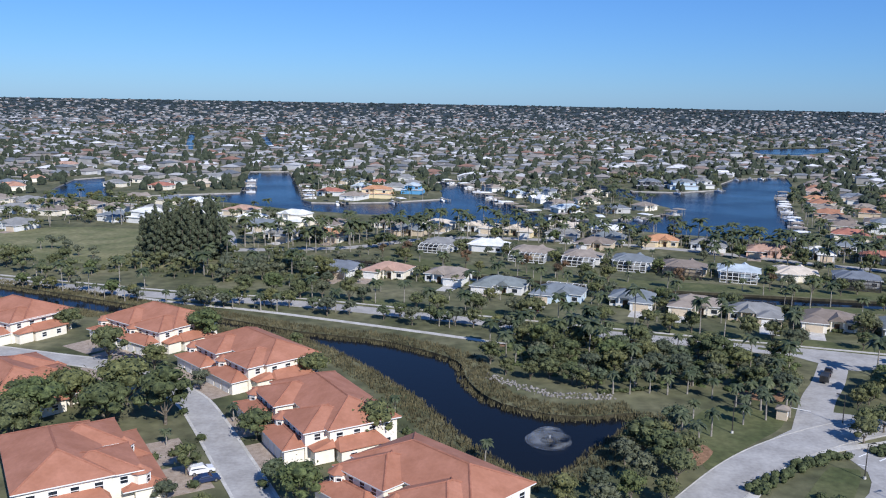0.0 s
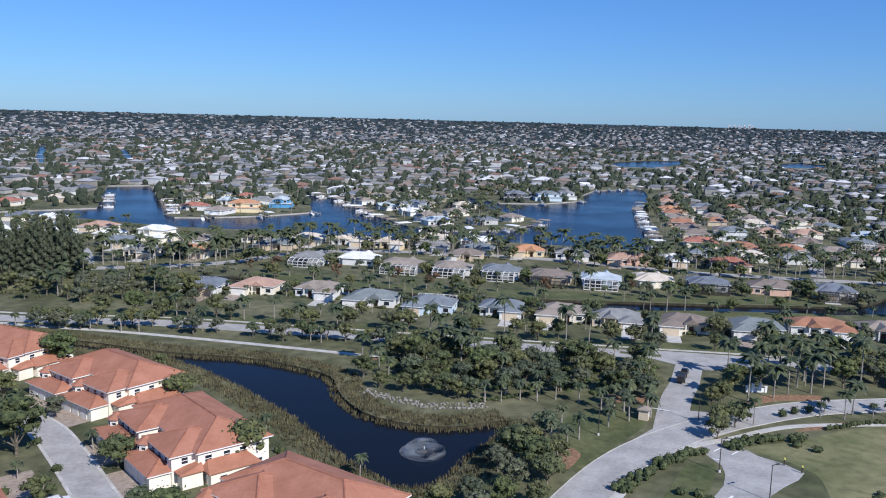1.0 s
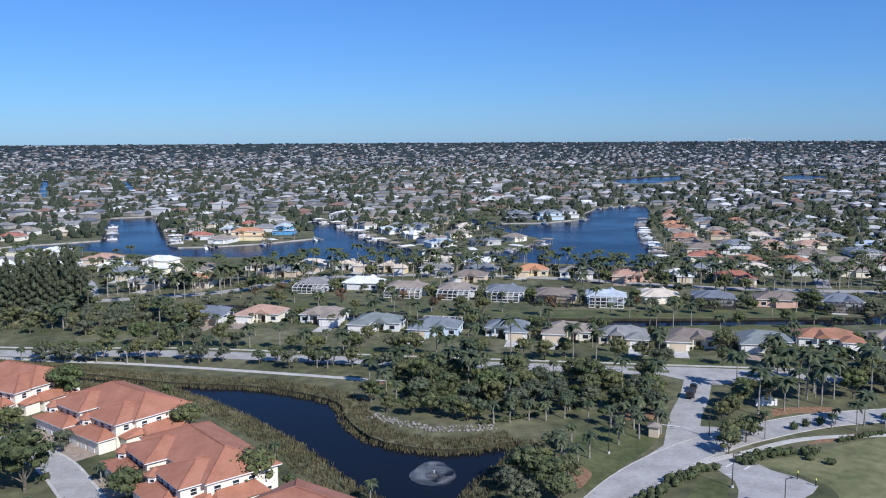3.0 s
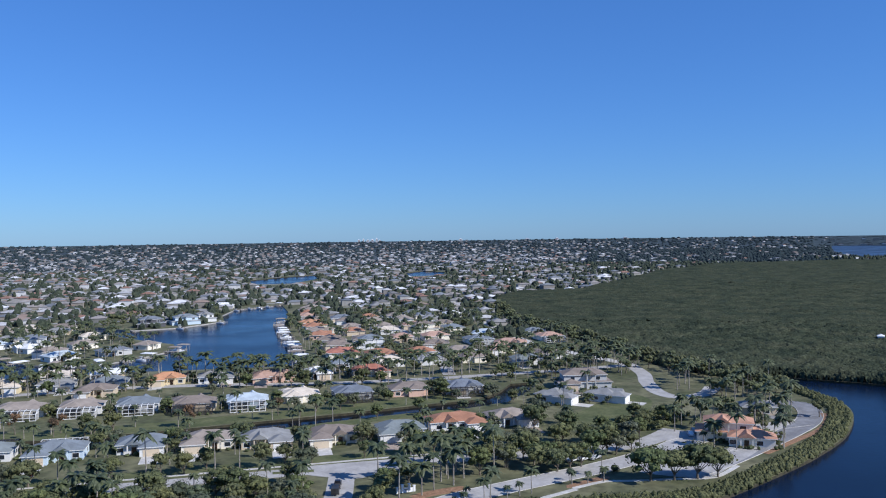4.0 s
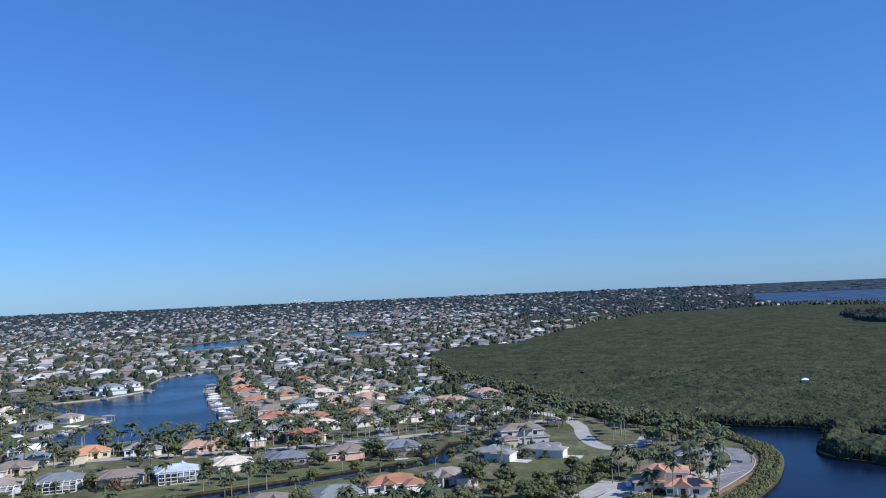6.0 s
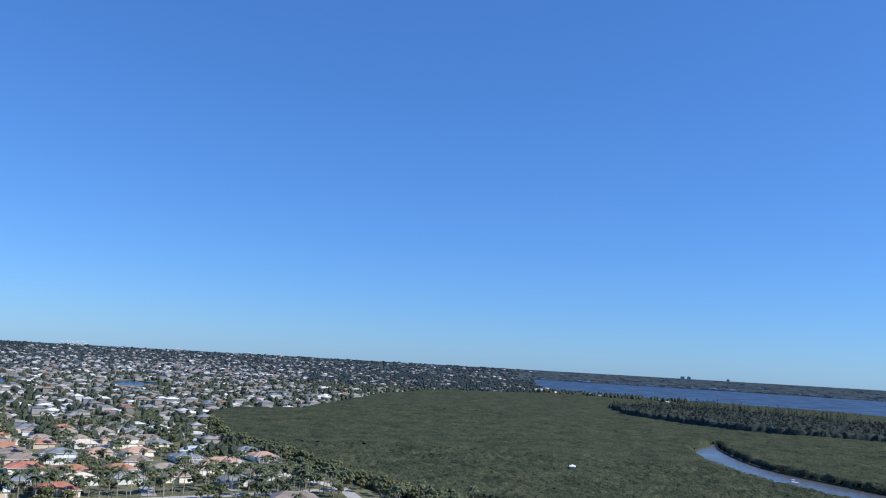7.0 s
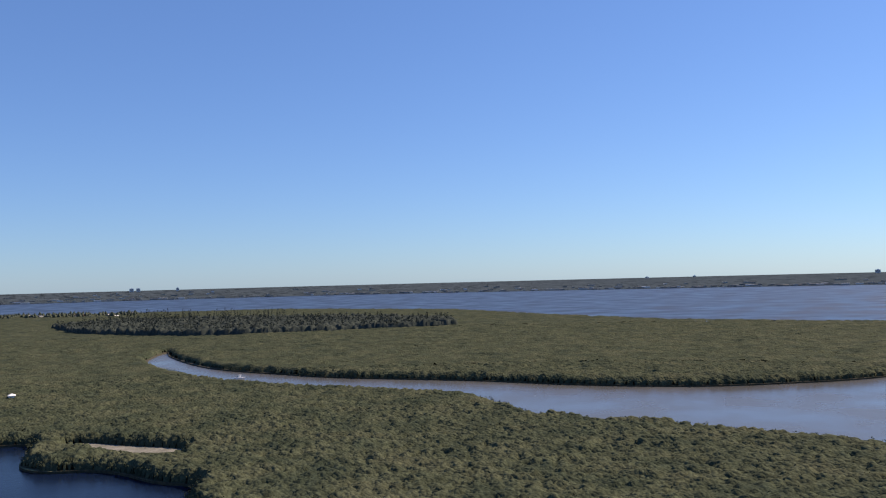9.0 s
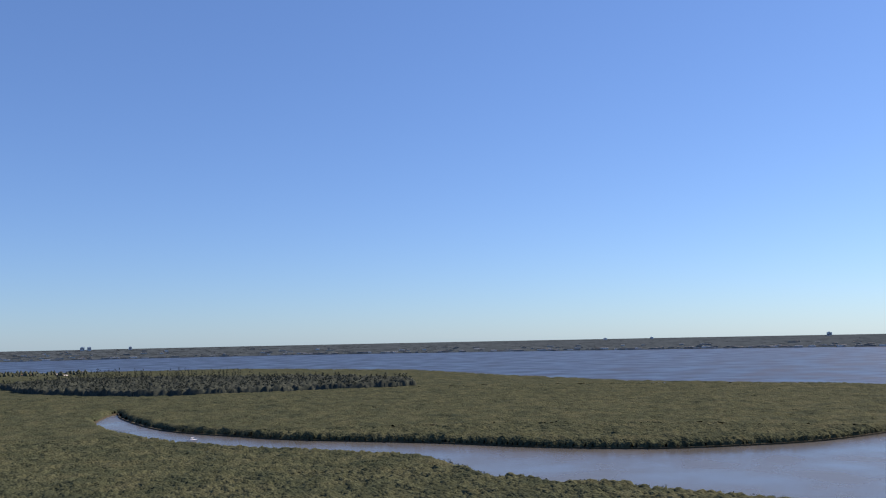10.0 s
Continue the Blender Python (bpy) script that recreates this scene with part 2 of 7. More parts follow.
CREEK = smooth([(850, 332), (800, 309), (708, 250), (664, 209), (627, 153), (601, 109), (568, 10), (537, -55), (520, -122), (526, -180), (543, -238),
                (590, -316), (640, -420), (560, -560), (240, -420), (262, -230), (327, -144), (342, -132), (352, -111), (369, -86), (388, -68), (388, -45), (406, -34), (407, -21),
                (430, -10), (468, 7), (488, 30), (507, 68), (531, 118), (568, 180), (602, 214), (640, 246), (700, 285), (770, 318)], 5.0)
RIVER_NEAR = [(2700, 1740), (2200, 1370), (1984, 1216), (1973, 1062), (2039, 904), (2060, 493), (1781, 69), (1470, -92), (1209, -262),
              (1039, -492), (900, -900), (700, -1800)]


def shore(az):
    """How far off the river's other bank lies, by the bearing in degrees."""
    return np.interp(az, (40, 50, 60, 70, 80, 90, 100, 115, 130), (4500, 4450, 4400, 4350, 4250, 4050, 3900, 3830, 3800))


RIVER = np.array([*RIVER_NEAR, *[(shore(a) * math.sin(radians(a)), shore(a) * math.cos(radians(a))) for a in range(150, 56, -3)]], float)
WATERS = [POND, CANAL, LAKE, *FAR_PONDS, BAY, CREEK, RIVER]
WOOD_EDGE = [(327, 252), (323, 270), (324, 304), (345, 359), (368, 419), (383, 470), (407, 548), (484, 678), (529, 741), (604, 791), (680, 773),
             (833, 877), (1143, 1086), (1460, 1222), (1722, 1150), (1960, 1140), (2039, 904), (2060, 493), (1781, 69), (1470, -92), (1209, -262),
             (1039, -492), (700, -900), (150, -420), (130, -100), (180, 40), (262, 98), (284, 101), (292, 119), (306, 138), (311, 152), (310, 170),
             (320, 184), (345, 194), (364, 206), (349, 239)]
WOOD = np.array(WOOD_EDGE, float)


def wet(x, y):
    res = np.zeros(np.shape(x), bool)
    for w in WATERS:
        res |= inside(x, y, w)
    return res


def rise(x, y):
    """The land's far rise towards the horizon."""
    r, az = np.hypot(x, y), np.degrees(np.arctan2(x, y))
    start = np.where((az > 56) & (az < 150), shore(az) + 5, 3300.0)
    k = np.clip((r - start) / (4950 - start), 0, 1)
    return 44.0 * np.where((az > 56) & (az < 150), k, k ** 1.6)


def link(name, verts, faces, mats, label="", category="", kind="structure", parent=None, slots=None, group=""):
    me = bpy.data.meshes.new(name)
    me.from_pydata([tuple(map(float, v)) for v in verts], [], [tuple(map(int, f)) for f in faces])
    for m in (mats if isinstance(mats, (list, tuple)) else [mats]):
        me.materials.append(m)
    if slots is not None:
        me.polygons.foreach_set("material_index", np.asarray(slots, dtype=np.int32))
    me.update()
    ob = new(name, me)
    if parent:
        ob.parent = parent
    return tagged(ob, label, category, group, kind)


def build_ground():
    from mathutils.geometry import delaunay_2d_cdt
    pts, edges = [], []
    for w in WATERS:
        n0 = len(pts)
        pts += [Vector(q) for q in w]
        edges += [(n0 + i, n0 + (i + 1) % len(w)) for i in range(len(w))]
    n0 = len(pts)
    pts += [Vector(q) for q in WOOD]
    edges += [(n0 + i, n0 + (i + 1) % len(WOOD)) for i in range(len(WOOD))]
    for r in (600, 1200, 2200, 3300, 3500, 3700, 3900, 4050, 4200, 4350, 4500, 4650, 4800, 4950):
        pts += [Vector((r * math.sin(a), r * math.cos(a))) for a in np.linspace(0, 2 * math.pi, 120, endpoint=False)]
    vs, _, fs, _, _, _ = delaunay_2d_cdt(pts, edges, [], 0, 0.01)
    v = np.array([(q.x, q.y) for q in vs])
    f = np.array([t for t in fs if len(t) == 3])
    c = v[f].mean(axis=1)
    dry = ~wet(c[:, 0], c[:, 1])
    f, c = f[dry], c[dry]
    z = rise(v[:, 0], v[:, 1])
    verts = [(*q, h) for q, h in zip(v, z)]
    faces = [tuple(t) for t in f]
    seen = {}
    for t in faces:
        for a, b in ((t[0], t[1]), (t[1], t[2]), (t[2], t[0])):
            seen[(a, b)] = 1
    low = {}
    far = [math.hypot(q[0], q[1]) > 4940 for q in v]
    for (a, b) in list(seen):
        if (b, a) not in seen and not (far[a] and far[b]):
            for k in (a, b):
                if k not in low:
                    low[k] = len(verts)
                    verts.append((*v[k], -3.0))
            faces.append((b, a, low[a], low[b]))
    slots = [0] * len(f)
    la, lb = LAKE, np.roll(LAKE, -1, axis=0)
    for t in faces[len(f):]:
        m = (np.array(verts[t[0]][:2]) + np.array(verts[t[1]][:2])) / 2
        u = np.clip(((m - la) * (lb - la)).sum(axis=1) / ((lb - la) ** 2).sum(axis=1), 0, 1)[:, None]
        slots.append(1 if np.hypot(*(la + (lb - la) * u - m).T).min() < 0.5 else 3)
    mud = inside(c[:, 0], c[:, 1], WOOD)
    for i, t in enumerate(f):
        if mud[i]:
            slots[i] = 3
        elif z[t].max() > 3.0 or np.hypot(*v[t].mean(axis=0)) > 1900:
            # far land takes the material whose colour carries the haze
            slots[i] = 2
    link("ground", verts, faces, [M_GROUND, M_SEAWALL, M_HAZE_RIM, M_BANK], "flat green and sandy suburban land with water cut in", "ground", slots=slots)


build_ground()
for name, shape, m, text in (("pond_water", POND, M_CALM, "dark still water of the winding pond"), ("canal_water", CANAL, M_CALM, "dark narrow canal water"),
                             ("lake_water", LAKE, M_WATER, "deep blue rippled water of the boat basin"), ("bay_water", BAY, M_WATER, "deep blue water of the bay"),
                             ("creek_water", CREEK, M_CREEK, "pale blue creek water winding through mangroves"),
                             ("river_water", RIVER, M_RIVER, "wide wind-ruffled blue river"), *[("basin_water", q, M_WATER, "blue water of a far basin") for q in FAR_PONDS]):
    turn = sum(a[0] * b[1] - b[0] * a[1] for a, b in zip(shape, np.roll(shape, -1, axis=0)))
    order = range(len(shape)) if turn > 0 else range(len(shape) - 1, -1, -1)
    link(name, [(*q, -0.9) for q in shape], [tuple(order)], m, text, "water")


# ---------- roads ----------
def ribbon(name, pts, width, z, material, label, category, kerb=0.0, thick=0.25, parent=None, kerb_wide=0.2):
    p = smooth(pts, 3.0, False)
    d = np.gradient(p, axis=0)
    d /= np.hypot(*d.T)[:, None]
    n = np.stack([-d[:, 1], d[:, 0]], 1)
    w = width / 2
    L, R = p + n * w, p - n * w
    k = len(p)
    verts = [(*q, z) for q in L] + [(*q, z) for q in R] + [(*q, z - thick) for q in L] + [(*q, z - thick) for q in R]
    faces = []
    for i in range(k - 1):
        faces += [(i, k + i, k + i + 1, i + 1), (i, i + 1, 2 * k + i + 1, 2 * k + i), (k + i + 1, k + i, 3 * k + i, 3 * k + i + 1)]
    ob = link(name, verts, faces, material, label, category, parent=parent)
    if kerb:
        for s in (1, -1):
            a, b = p + n * s * (w + 0.004), p + n * s * (w + kerb_wide)
            v = [(*q, z + kerb) for q in a] + [(*q, z + kerb) for q in b] + [(*q, z - 0.2) for q in a] + [(*q, z - 0.2) for q in b]
            f = []
            for i in range(k - 1):
                f += [(i, i + 1, k + i + 1, k + i), (i, 2 * k + i, 2 * k + i + 1, i + 1), (k + i, k + i + 1, 3 * k + i + 1, 3 * k + i)]
            link("kerb", v, f, M_CONCRETE, "", "", parent=ob)
    return ob


STREET1 = [(-300, 345), (-200, 312), (-102, 284), (-53, 276), (3, 259), (42, 247), (99, 230), (132, 220), (168, 206), (198, 198), (224, 205)]
FOOTWAY = [(p + 0.334 * 7.2, q + 0.943 * 7.2) for p, q in STREET1[1:9]]
STREET2 = [(-110, 372), (-51, 385), (-17, 412), (16, 422), (70, 414), (119, 393), (162, 366), (209, 347), (247, 336), (290, 325), (318, 320)]
MAIN = [(10, 84), (26, 112), (45, 138), (61, 156), (79, 169), (97, 177), (118, 183), (140, 184), (169, 184), (198, 187), (216, 191), (245, 190),
        (270, 186)]
ribbon("road", MAIN, 9.0, 0.05, M_ASPHALT, "pale grey curving two-lane asphalt road with concrete kerbs", "road", 0.07)
ribbon("road", [(76, 169), (87, 191), (95, 204), (103, 219), (108, 228)], 7.5, 0.058, M_ASPHALT, "short pale asphalt side road to the gate", "road")
ribbon("road", STREET1, 8.0, 0.05, M_ASPHALT, "pale asphalt residential street", "road")
ribbon("road", STREET2, 7.0, 0.05, M_ASPHALT, "pale asphalt residential street by the canal", "road")
ribbon("road", [(-25, 118), (-32, 133), (-42, 152), (-51, 169), (-58, 181), (-66, 190), (-77, 199), (-90, 207), (-107, 212), (-140, 222)], 6.5, 0.05,
       M_ASPHALT, "pale private road between the red-roofed buildings", "road", 0.03, kerb_wide=0.65)
ribbon("pavement", [(-260, 338), (-150, 296), (-95, 275), (-60, 264), (-24, 250), (9, 236), (32, 224)], 2.2, 0.06, M_CONCRETE,
       "pale concrete path along the pond bank", "pavement")


ribbon("pavement", FOOTWAY, 1.5, 0.08, M_CONCRETE, "pale concrete footway along the front gardens", "pavement")


def patch(name, pts, z, material, label, category, round_=4.0, parent=None):
    """A flat slab with a rounded outline, a hand's width thick."""
    p = smooth(pts, round_) if round_ else np.array(pts, float)
    if sum(a[0] * b[1] - b[0] * a[1] for a, b in zip(p, np.roll(p, -1, axis=0))) < 0:
        p = p[::-1]
    n = len(p)
    return link(name, [(*q, z) for q in p] + [(*q, z - 0.25) for q in p],
                [tuple(range(n)), *[(i, n + i, n + (i + 1) % n, (i + 1) % n) for i in range(n)]], material, label, category, parent=parent)


SWALK = [(36, 112), (51, 136), (59, 146), (68, 155), (78, 162), (90, 166), (100, 170), (111, 172), (134, 171), (150, 172)]
ribbon("pavement", SWALK, 1.8, 0.10, M_CONCRETE, "pale concrete pavement beside the main road", "pavement")
patch("parking_lot", [(79, 160), (84, 166), (88, 164), (90, 156), (95, 147), (83, 138), (74, 126), (60, 118), (66, 132), (76, 143), (80, 152)], 0.045, M_ASPHALT,
      "pale asphalt parking turnaround", "parking lot")
patch("road_apron", [(64, 163), (74, 173), (86, 184), (92, 182), (98, 174), (88, 168), (78, 163)], 0.062, M_ASPHALT, "wide pale asphalt junction", "road")
patch("road_apron", [(92, 236), (104, 216), (112, 216), (134, 216), (140, 222), (120, 229)], 0.056, M_ASPHALT, "wide pale asphalt junction by the gate", "road")
ribbon("traffic_island", [(119, 222.5), (126, 219), (133, 215.5)], 2.2, 0.14, M_LAWN, "grassy kerbed traffic island", "traffic island")
ribbon("traffic_island", [(88, 234), (93, 232), (99, 229.5)], 2.2, 0.14, M_LAWN, "grassy kerbed traffic island", "traffic island")
ribbon("road", [(186, 165), (205, 168), (231, 174), (254, 180), (272, 186), (288, 196), (297, 207), (292, 214), (282, 212)], 8.5, 0.054, M_DRIVE, "grey asphalt club driveway beside the bay", "road", 0.1)
patch("road_apron", [(184, 161), (192, 160), (204, 164), (218, 168), (228, 173), (219, 178), (206, 176), (190, 178), (180, 180), (176, 174)], 0.062, M_ASPHALT, "pale concrete apron before the clubhouse", "road")
patch("parking_lot", [(266, 196), (277, 200), (290, 211), (288, 221), (276, 214), (267, 205)], 0.048, M_DRIVE, "grey asphalt parking lot behind the clubhouse", "parking lot")
patch("parking_lot", [(208, 186), (225, 194), (228, 201), (222, 202), (209, 195), (200, 190)], 0.066, M_ASPHALT, "pale parking lot beside the clubhouse", "parking lot")
ribbon("pavement", [(150, 173), (161, 173), (169, 168.5), (180, 163), (189, 158.5), (204, 162.5)], 1.6, 0.07, M_CONCRETE, "pale concrete path along the bay hedge", "pavement")
ribbon("planting_bed", [(222, 166.6), (245, 171.6), (264, 176), (279, 183), (289, 191)], 2.4, 0.09, M_MULCH, "orange mulch strip beside the club driveway", "planting bed")
ribbon("road", [(318, 322), (302, 296), (286, 278), (272, 258), (270, 245), (284, 243), (300, 252)], 7.0, 0.054, M_ASPHALT, "curving asphalt street end", "road")
EAST_ROAD = [(318, 322), (332, 419), (366, 505), (420, 630), (500, 765)]
ribbon("road", EAST_ROAD, 7.0, 0.046, M_CONCRETE, "pale curving street beside the mangroves", "road")
for q in (((224, 350), (250, 400), (275, 460), (300, 530), (330, 600), (352, 660)), ((-100, 372), (-125, 440), (-180, 470), (-260, 480))):
    ribbon("road", list(q), 6.5, 0.05, M_ASPHALT, "pale asphalt garden street", "road")
# lawns and fields
ribbon("lawn", [(p + V0 * 10.5, q + V1 * 10.5) for p, q in STREET1[2:9] for V0, V1 in ((0.334, 0.943),)], 9.5, 0.035, M_LAWN, "green front lawns along the street", "lawn")
ribbon("lawn", [(-35, 341), (-18, 331), (0, 319), (30, 307), (68, 295), (110, 285), (150, 281), (185, 276)], 7.0, 0.03, M_LAWN, "green canal bank lawn", "lawn")
ribbon("lawn", [(-30, 364), (-10, 352), (17, 337), (42, 326), (70, 319), (99, 314), (141, 307), (176, 303), (196, 300)], 14.0, 0.03, M_LAWN, "green canal bank lawn", "lawn")
patch("field", [(90, 160), (104, 163), (116, 168), (131, 170), (136, 160), (137, 150), (134, 132), (128, 112), (108, 104), (88, 118), (97, 146)], 0.03, M_FIELD,
      "dry mown grass field", "field")
patch("field", [(-300, 412), (-224, 418), (-200, 431), (-153, 423), (-128, 380), (-108, 335), (-159, 338), (-250, 368)], 0.03, M_FIELD, "dry mown grass field", "field")
patch("lawn", [(50, 150), (60, 162), (72, 174), (74, 182), (62, 186), (54, 178), (50, 166)], 0.03, M_LAWN, "mown roadside lawn", "lawn")
patch("lawn", [(58, 132), (66, 144), (74, 154), (79, 153), (73, 142), (63, 128)], 0.03, M_LAWN, "mown lawn beside the parking turnaround", "lawn")
patch("lawn", [(190, 226), (225, 225), (255, 245), (258, 262), (235, 255), (205, 240)], 0.03, M_LAWN, "broad green lawn between trees", "lawn")
M_SAND = mat("pale sand", (0.13, 0.125, 0.10), (0.21, 0.20, 0.17), 6.0, 0.95, 0.03, 0.4, 0.2)
patch("sand_patch", [(359, 188), (350, 165), (342, 152), (338, 134), (345, 126), (352, 140), (357, 158), (364, 178)], 0.04, M_SAND, "bare pale sand patch among mangroves", "sand")

# ---------- mangrove wood ----------
def worley(x, y, size, seed):
    """Distance to the nearest crown centre of a jittered grid, and that crown's own random number."""
    gx, gy = np.floor(x / size).astype(np.int64), np.floor(y / size).astype(np.int64)
    best, idr = np.full(x.shape, 9e9), np.zeros(x.shape)
    for i in (-1, 0, 1):
        for j in (-1, 0, 1):
            cx, cy = gx + i, gy + j
            h = (cx * 73856093) ^ (cy * 19349663) ^ (seed * 83492791)
            h = (h ^ (h >> 13)) * 1274126177 & 0x7FFFFFFF
            a, b, c = (h % 1021) / 1021.0, (h // 1021 % 1019) / 1019.0, (h // 7 % 997) / 997.0
            d = np.hypot(x - (cx + a) * size, y - (cy + b) * size)
            idr = np.where(d < best, c, idr)
            best = np.minimum(best, d)
    return best / size, idr


def domes(x, y, size, seed, low, high, wide=0.95):
    """Rounded crowns on a jittered grid, each of its own height: the highest one at every place."""
    gx, gy = np.floor(x / size).astype(np.int64), np.floor(y / size).astype(np.int64)
    best = np.zeros(x.shape)
    for i in (-1, 0, 1):
        for j in (-1, 0, 1):
            cx, cy = gx + i, gy + j
            h = (cx * 73856093) ^ (cy * 19349663) ^ (seed * 83492791)
            h = (h ^ (h >> 13)) * 1274126177 & 0x7FFFFFFF
            a, b, c = (h % 1021) / 1021.0, (h // 1021 % 1019) / 1019.0, (h // 7 % 997) / 997.0
            d2 = ((x - (cx + a) * size) ** 2 + (y - (cy + b) * size) ** 2) / (size * wide) ** 2
            best = np.maximum(best, (low + (high - low) * c) * np.sqrt(np.maximum(0.0, 1 - d2)))
    return best


def canopy_height(x, y):
    r3 = worley(x, y, 40.0, 11)[1]
    return 2.3 + 0.9 * r3 + domes(x, y, 3.0, 3, 0.5, 2.2, 0.75) + domes(x, y, 9.0, 5, 0.0, 0.9, 0.8)


def canopy(name, r0, r1, cell, label):
    xs = np.arange(-200, r1 + cell, cell)
    ys = np.arange(-r1, r1 + cell, cell)
    X, Y = np.meshgrid(xs, ys)
    rng = np.random.RandomState(5)
    X = X + rng.uniform(-0.3, 0.3, X.shape) * cell
    Y = Y + rng.uniform(-0.3, 0.3, X.shape) * cell
    r, az = np.hypot(X, Y) + 1e-6, np.degrees(np.arctan2(X, Y))
    ok = inside(X, Y, WOOD) & ~inside(X, Y, CREEK) & ~inside(X, Y, BAY) & ~inside(X, Y, RIVER) & (az > 15) & (az < 130)
    ok &= ~inside(X, Y, SAND)
    band = (r >= r0 - 1.5 * cell) & (r < r1 + 1.5 * cell)
    Z = canopy_height(X, Y)
    core = ok.copy()
    core[1:] &= ok[:-1]
    core[:-1] &= ok[1:]
    core[:, 1:] &= ok[:, :-1]
    core[:, :-1] &= ok[:, 1:]
    deep = core.copy()
    for _ in range(1 if cell > 2 else 2):
        d = deep.copy()
        d[1:] &= deep[:-1]
        d[:-1] &= deep[1:]
        d[:, 1:] &= deep[:, :-1]
        d[:, :-1] &= deep[:, 1:]
        deep = d
    # rounded edge towards the water, and low scrub round the bare sand
    Z = np.where(deep, Z, Z * 0.62)
    low = np.zeros(X.shape, bool)
    for k in (5, 10, 15, 20):
        low |= inside(X + X / r * k, Y + Y / r * k, SAND)
    Z = np.where(low, 0.5 + 0.2 * Z, Z)
    Z = np.where(core, Z, -0.6)
    use = (ok & band)
    q = use[:-1, :-1] & use[1:, :-1] & use[:-1, 1:] & use[1:, 1:]
    rc = (r[:-1, :-1] + r[1:, 1:]) / 2
    q &= (rc >= r0) & (rc < r1)
    idx = np.full(X.shape, -1)
    need = np.zeros(X.shape, bool)
    for s in (np.s_[:-1, :-1], np.s_[1:, :-1], np.s_[:-1, 1:], np.s_[1:, 1:]):
        need[s] |= q
    idx[need] = np.arange(need.sum())
    i, j = np.nonzero(q)
    faces = np.stack([idx[i, j], idx[i, j + 1], idx[i + 1, j + 1], idx[i + 1, j]], 1)
    verts = np.stack([X[need], Y[need], Z[need]], 1)
    ob = link(name, verts, faces, M_MANGROVE, label, "mangrove wood", "stuff")
    ob.data.shade_smooth()
    return ob


SAND = smooth([(359, 188), (350, 165), (342, 152), (338, 134), (345, 126), (352, 140), (357, 158), (364, 178)], 4.0)
canopy("mangrove_wood", 0, 430, 1.1, "dense low green mangrove canopy nearest the bay")
canopy("mangrove_wood", 430, 640, 1.6, "dense low green mangrove canopy beside the creek")
canopy("mangrove_wood", 640, 1150, 3.0, "dense low green mangrove canopy beyond the creek")
canopy("mangrove_wood", 1150, 2500, 6.5, "distant olive mangrove canopy along the river")

# ---------- building kit ----------
GRID_A = radians(-19.5)
U, V = np.array((math.cos(GRID_A), math.sin(GRID_A))), np.array((-math.sin(GRID_A), math.cos(GRID_A)))


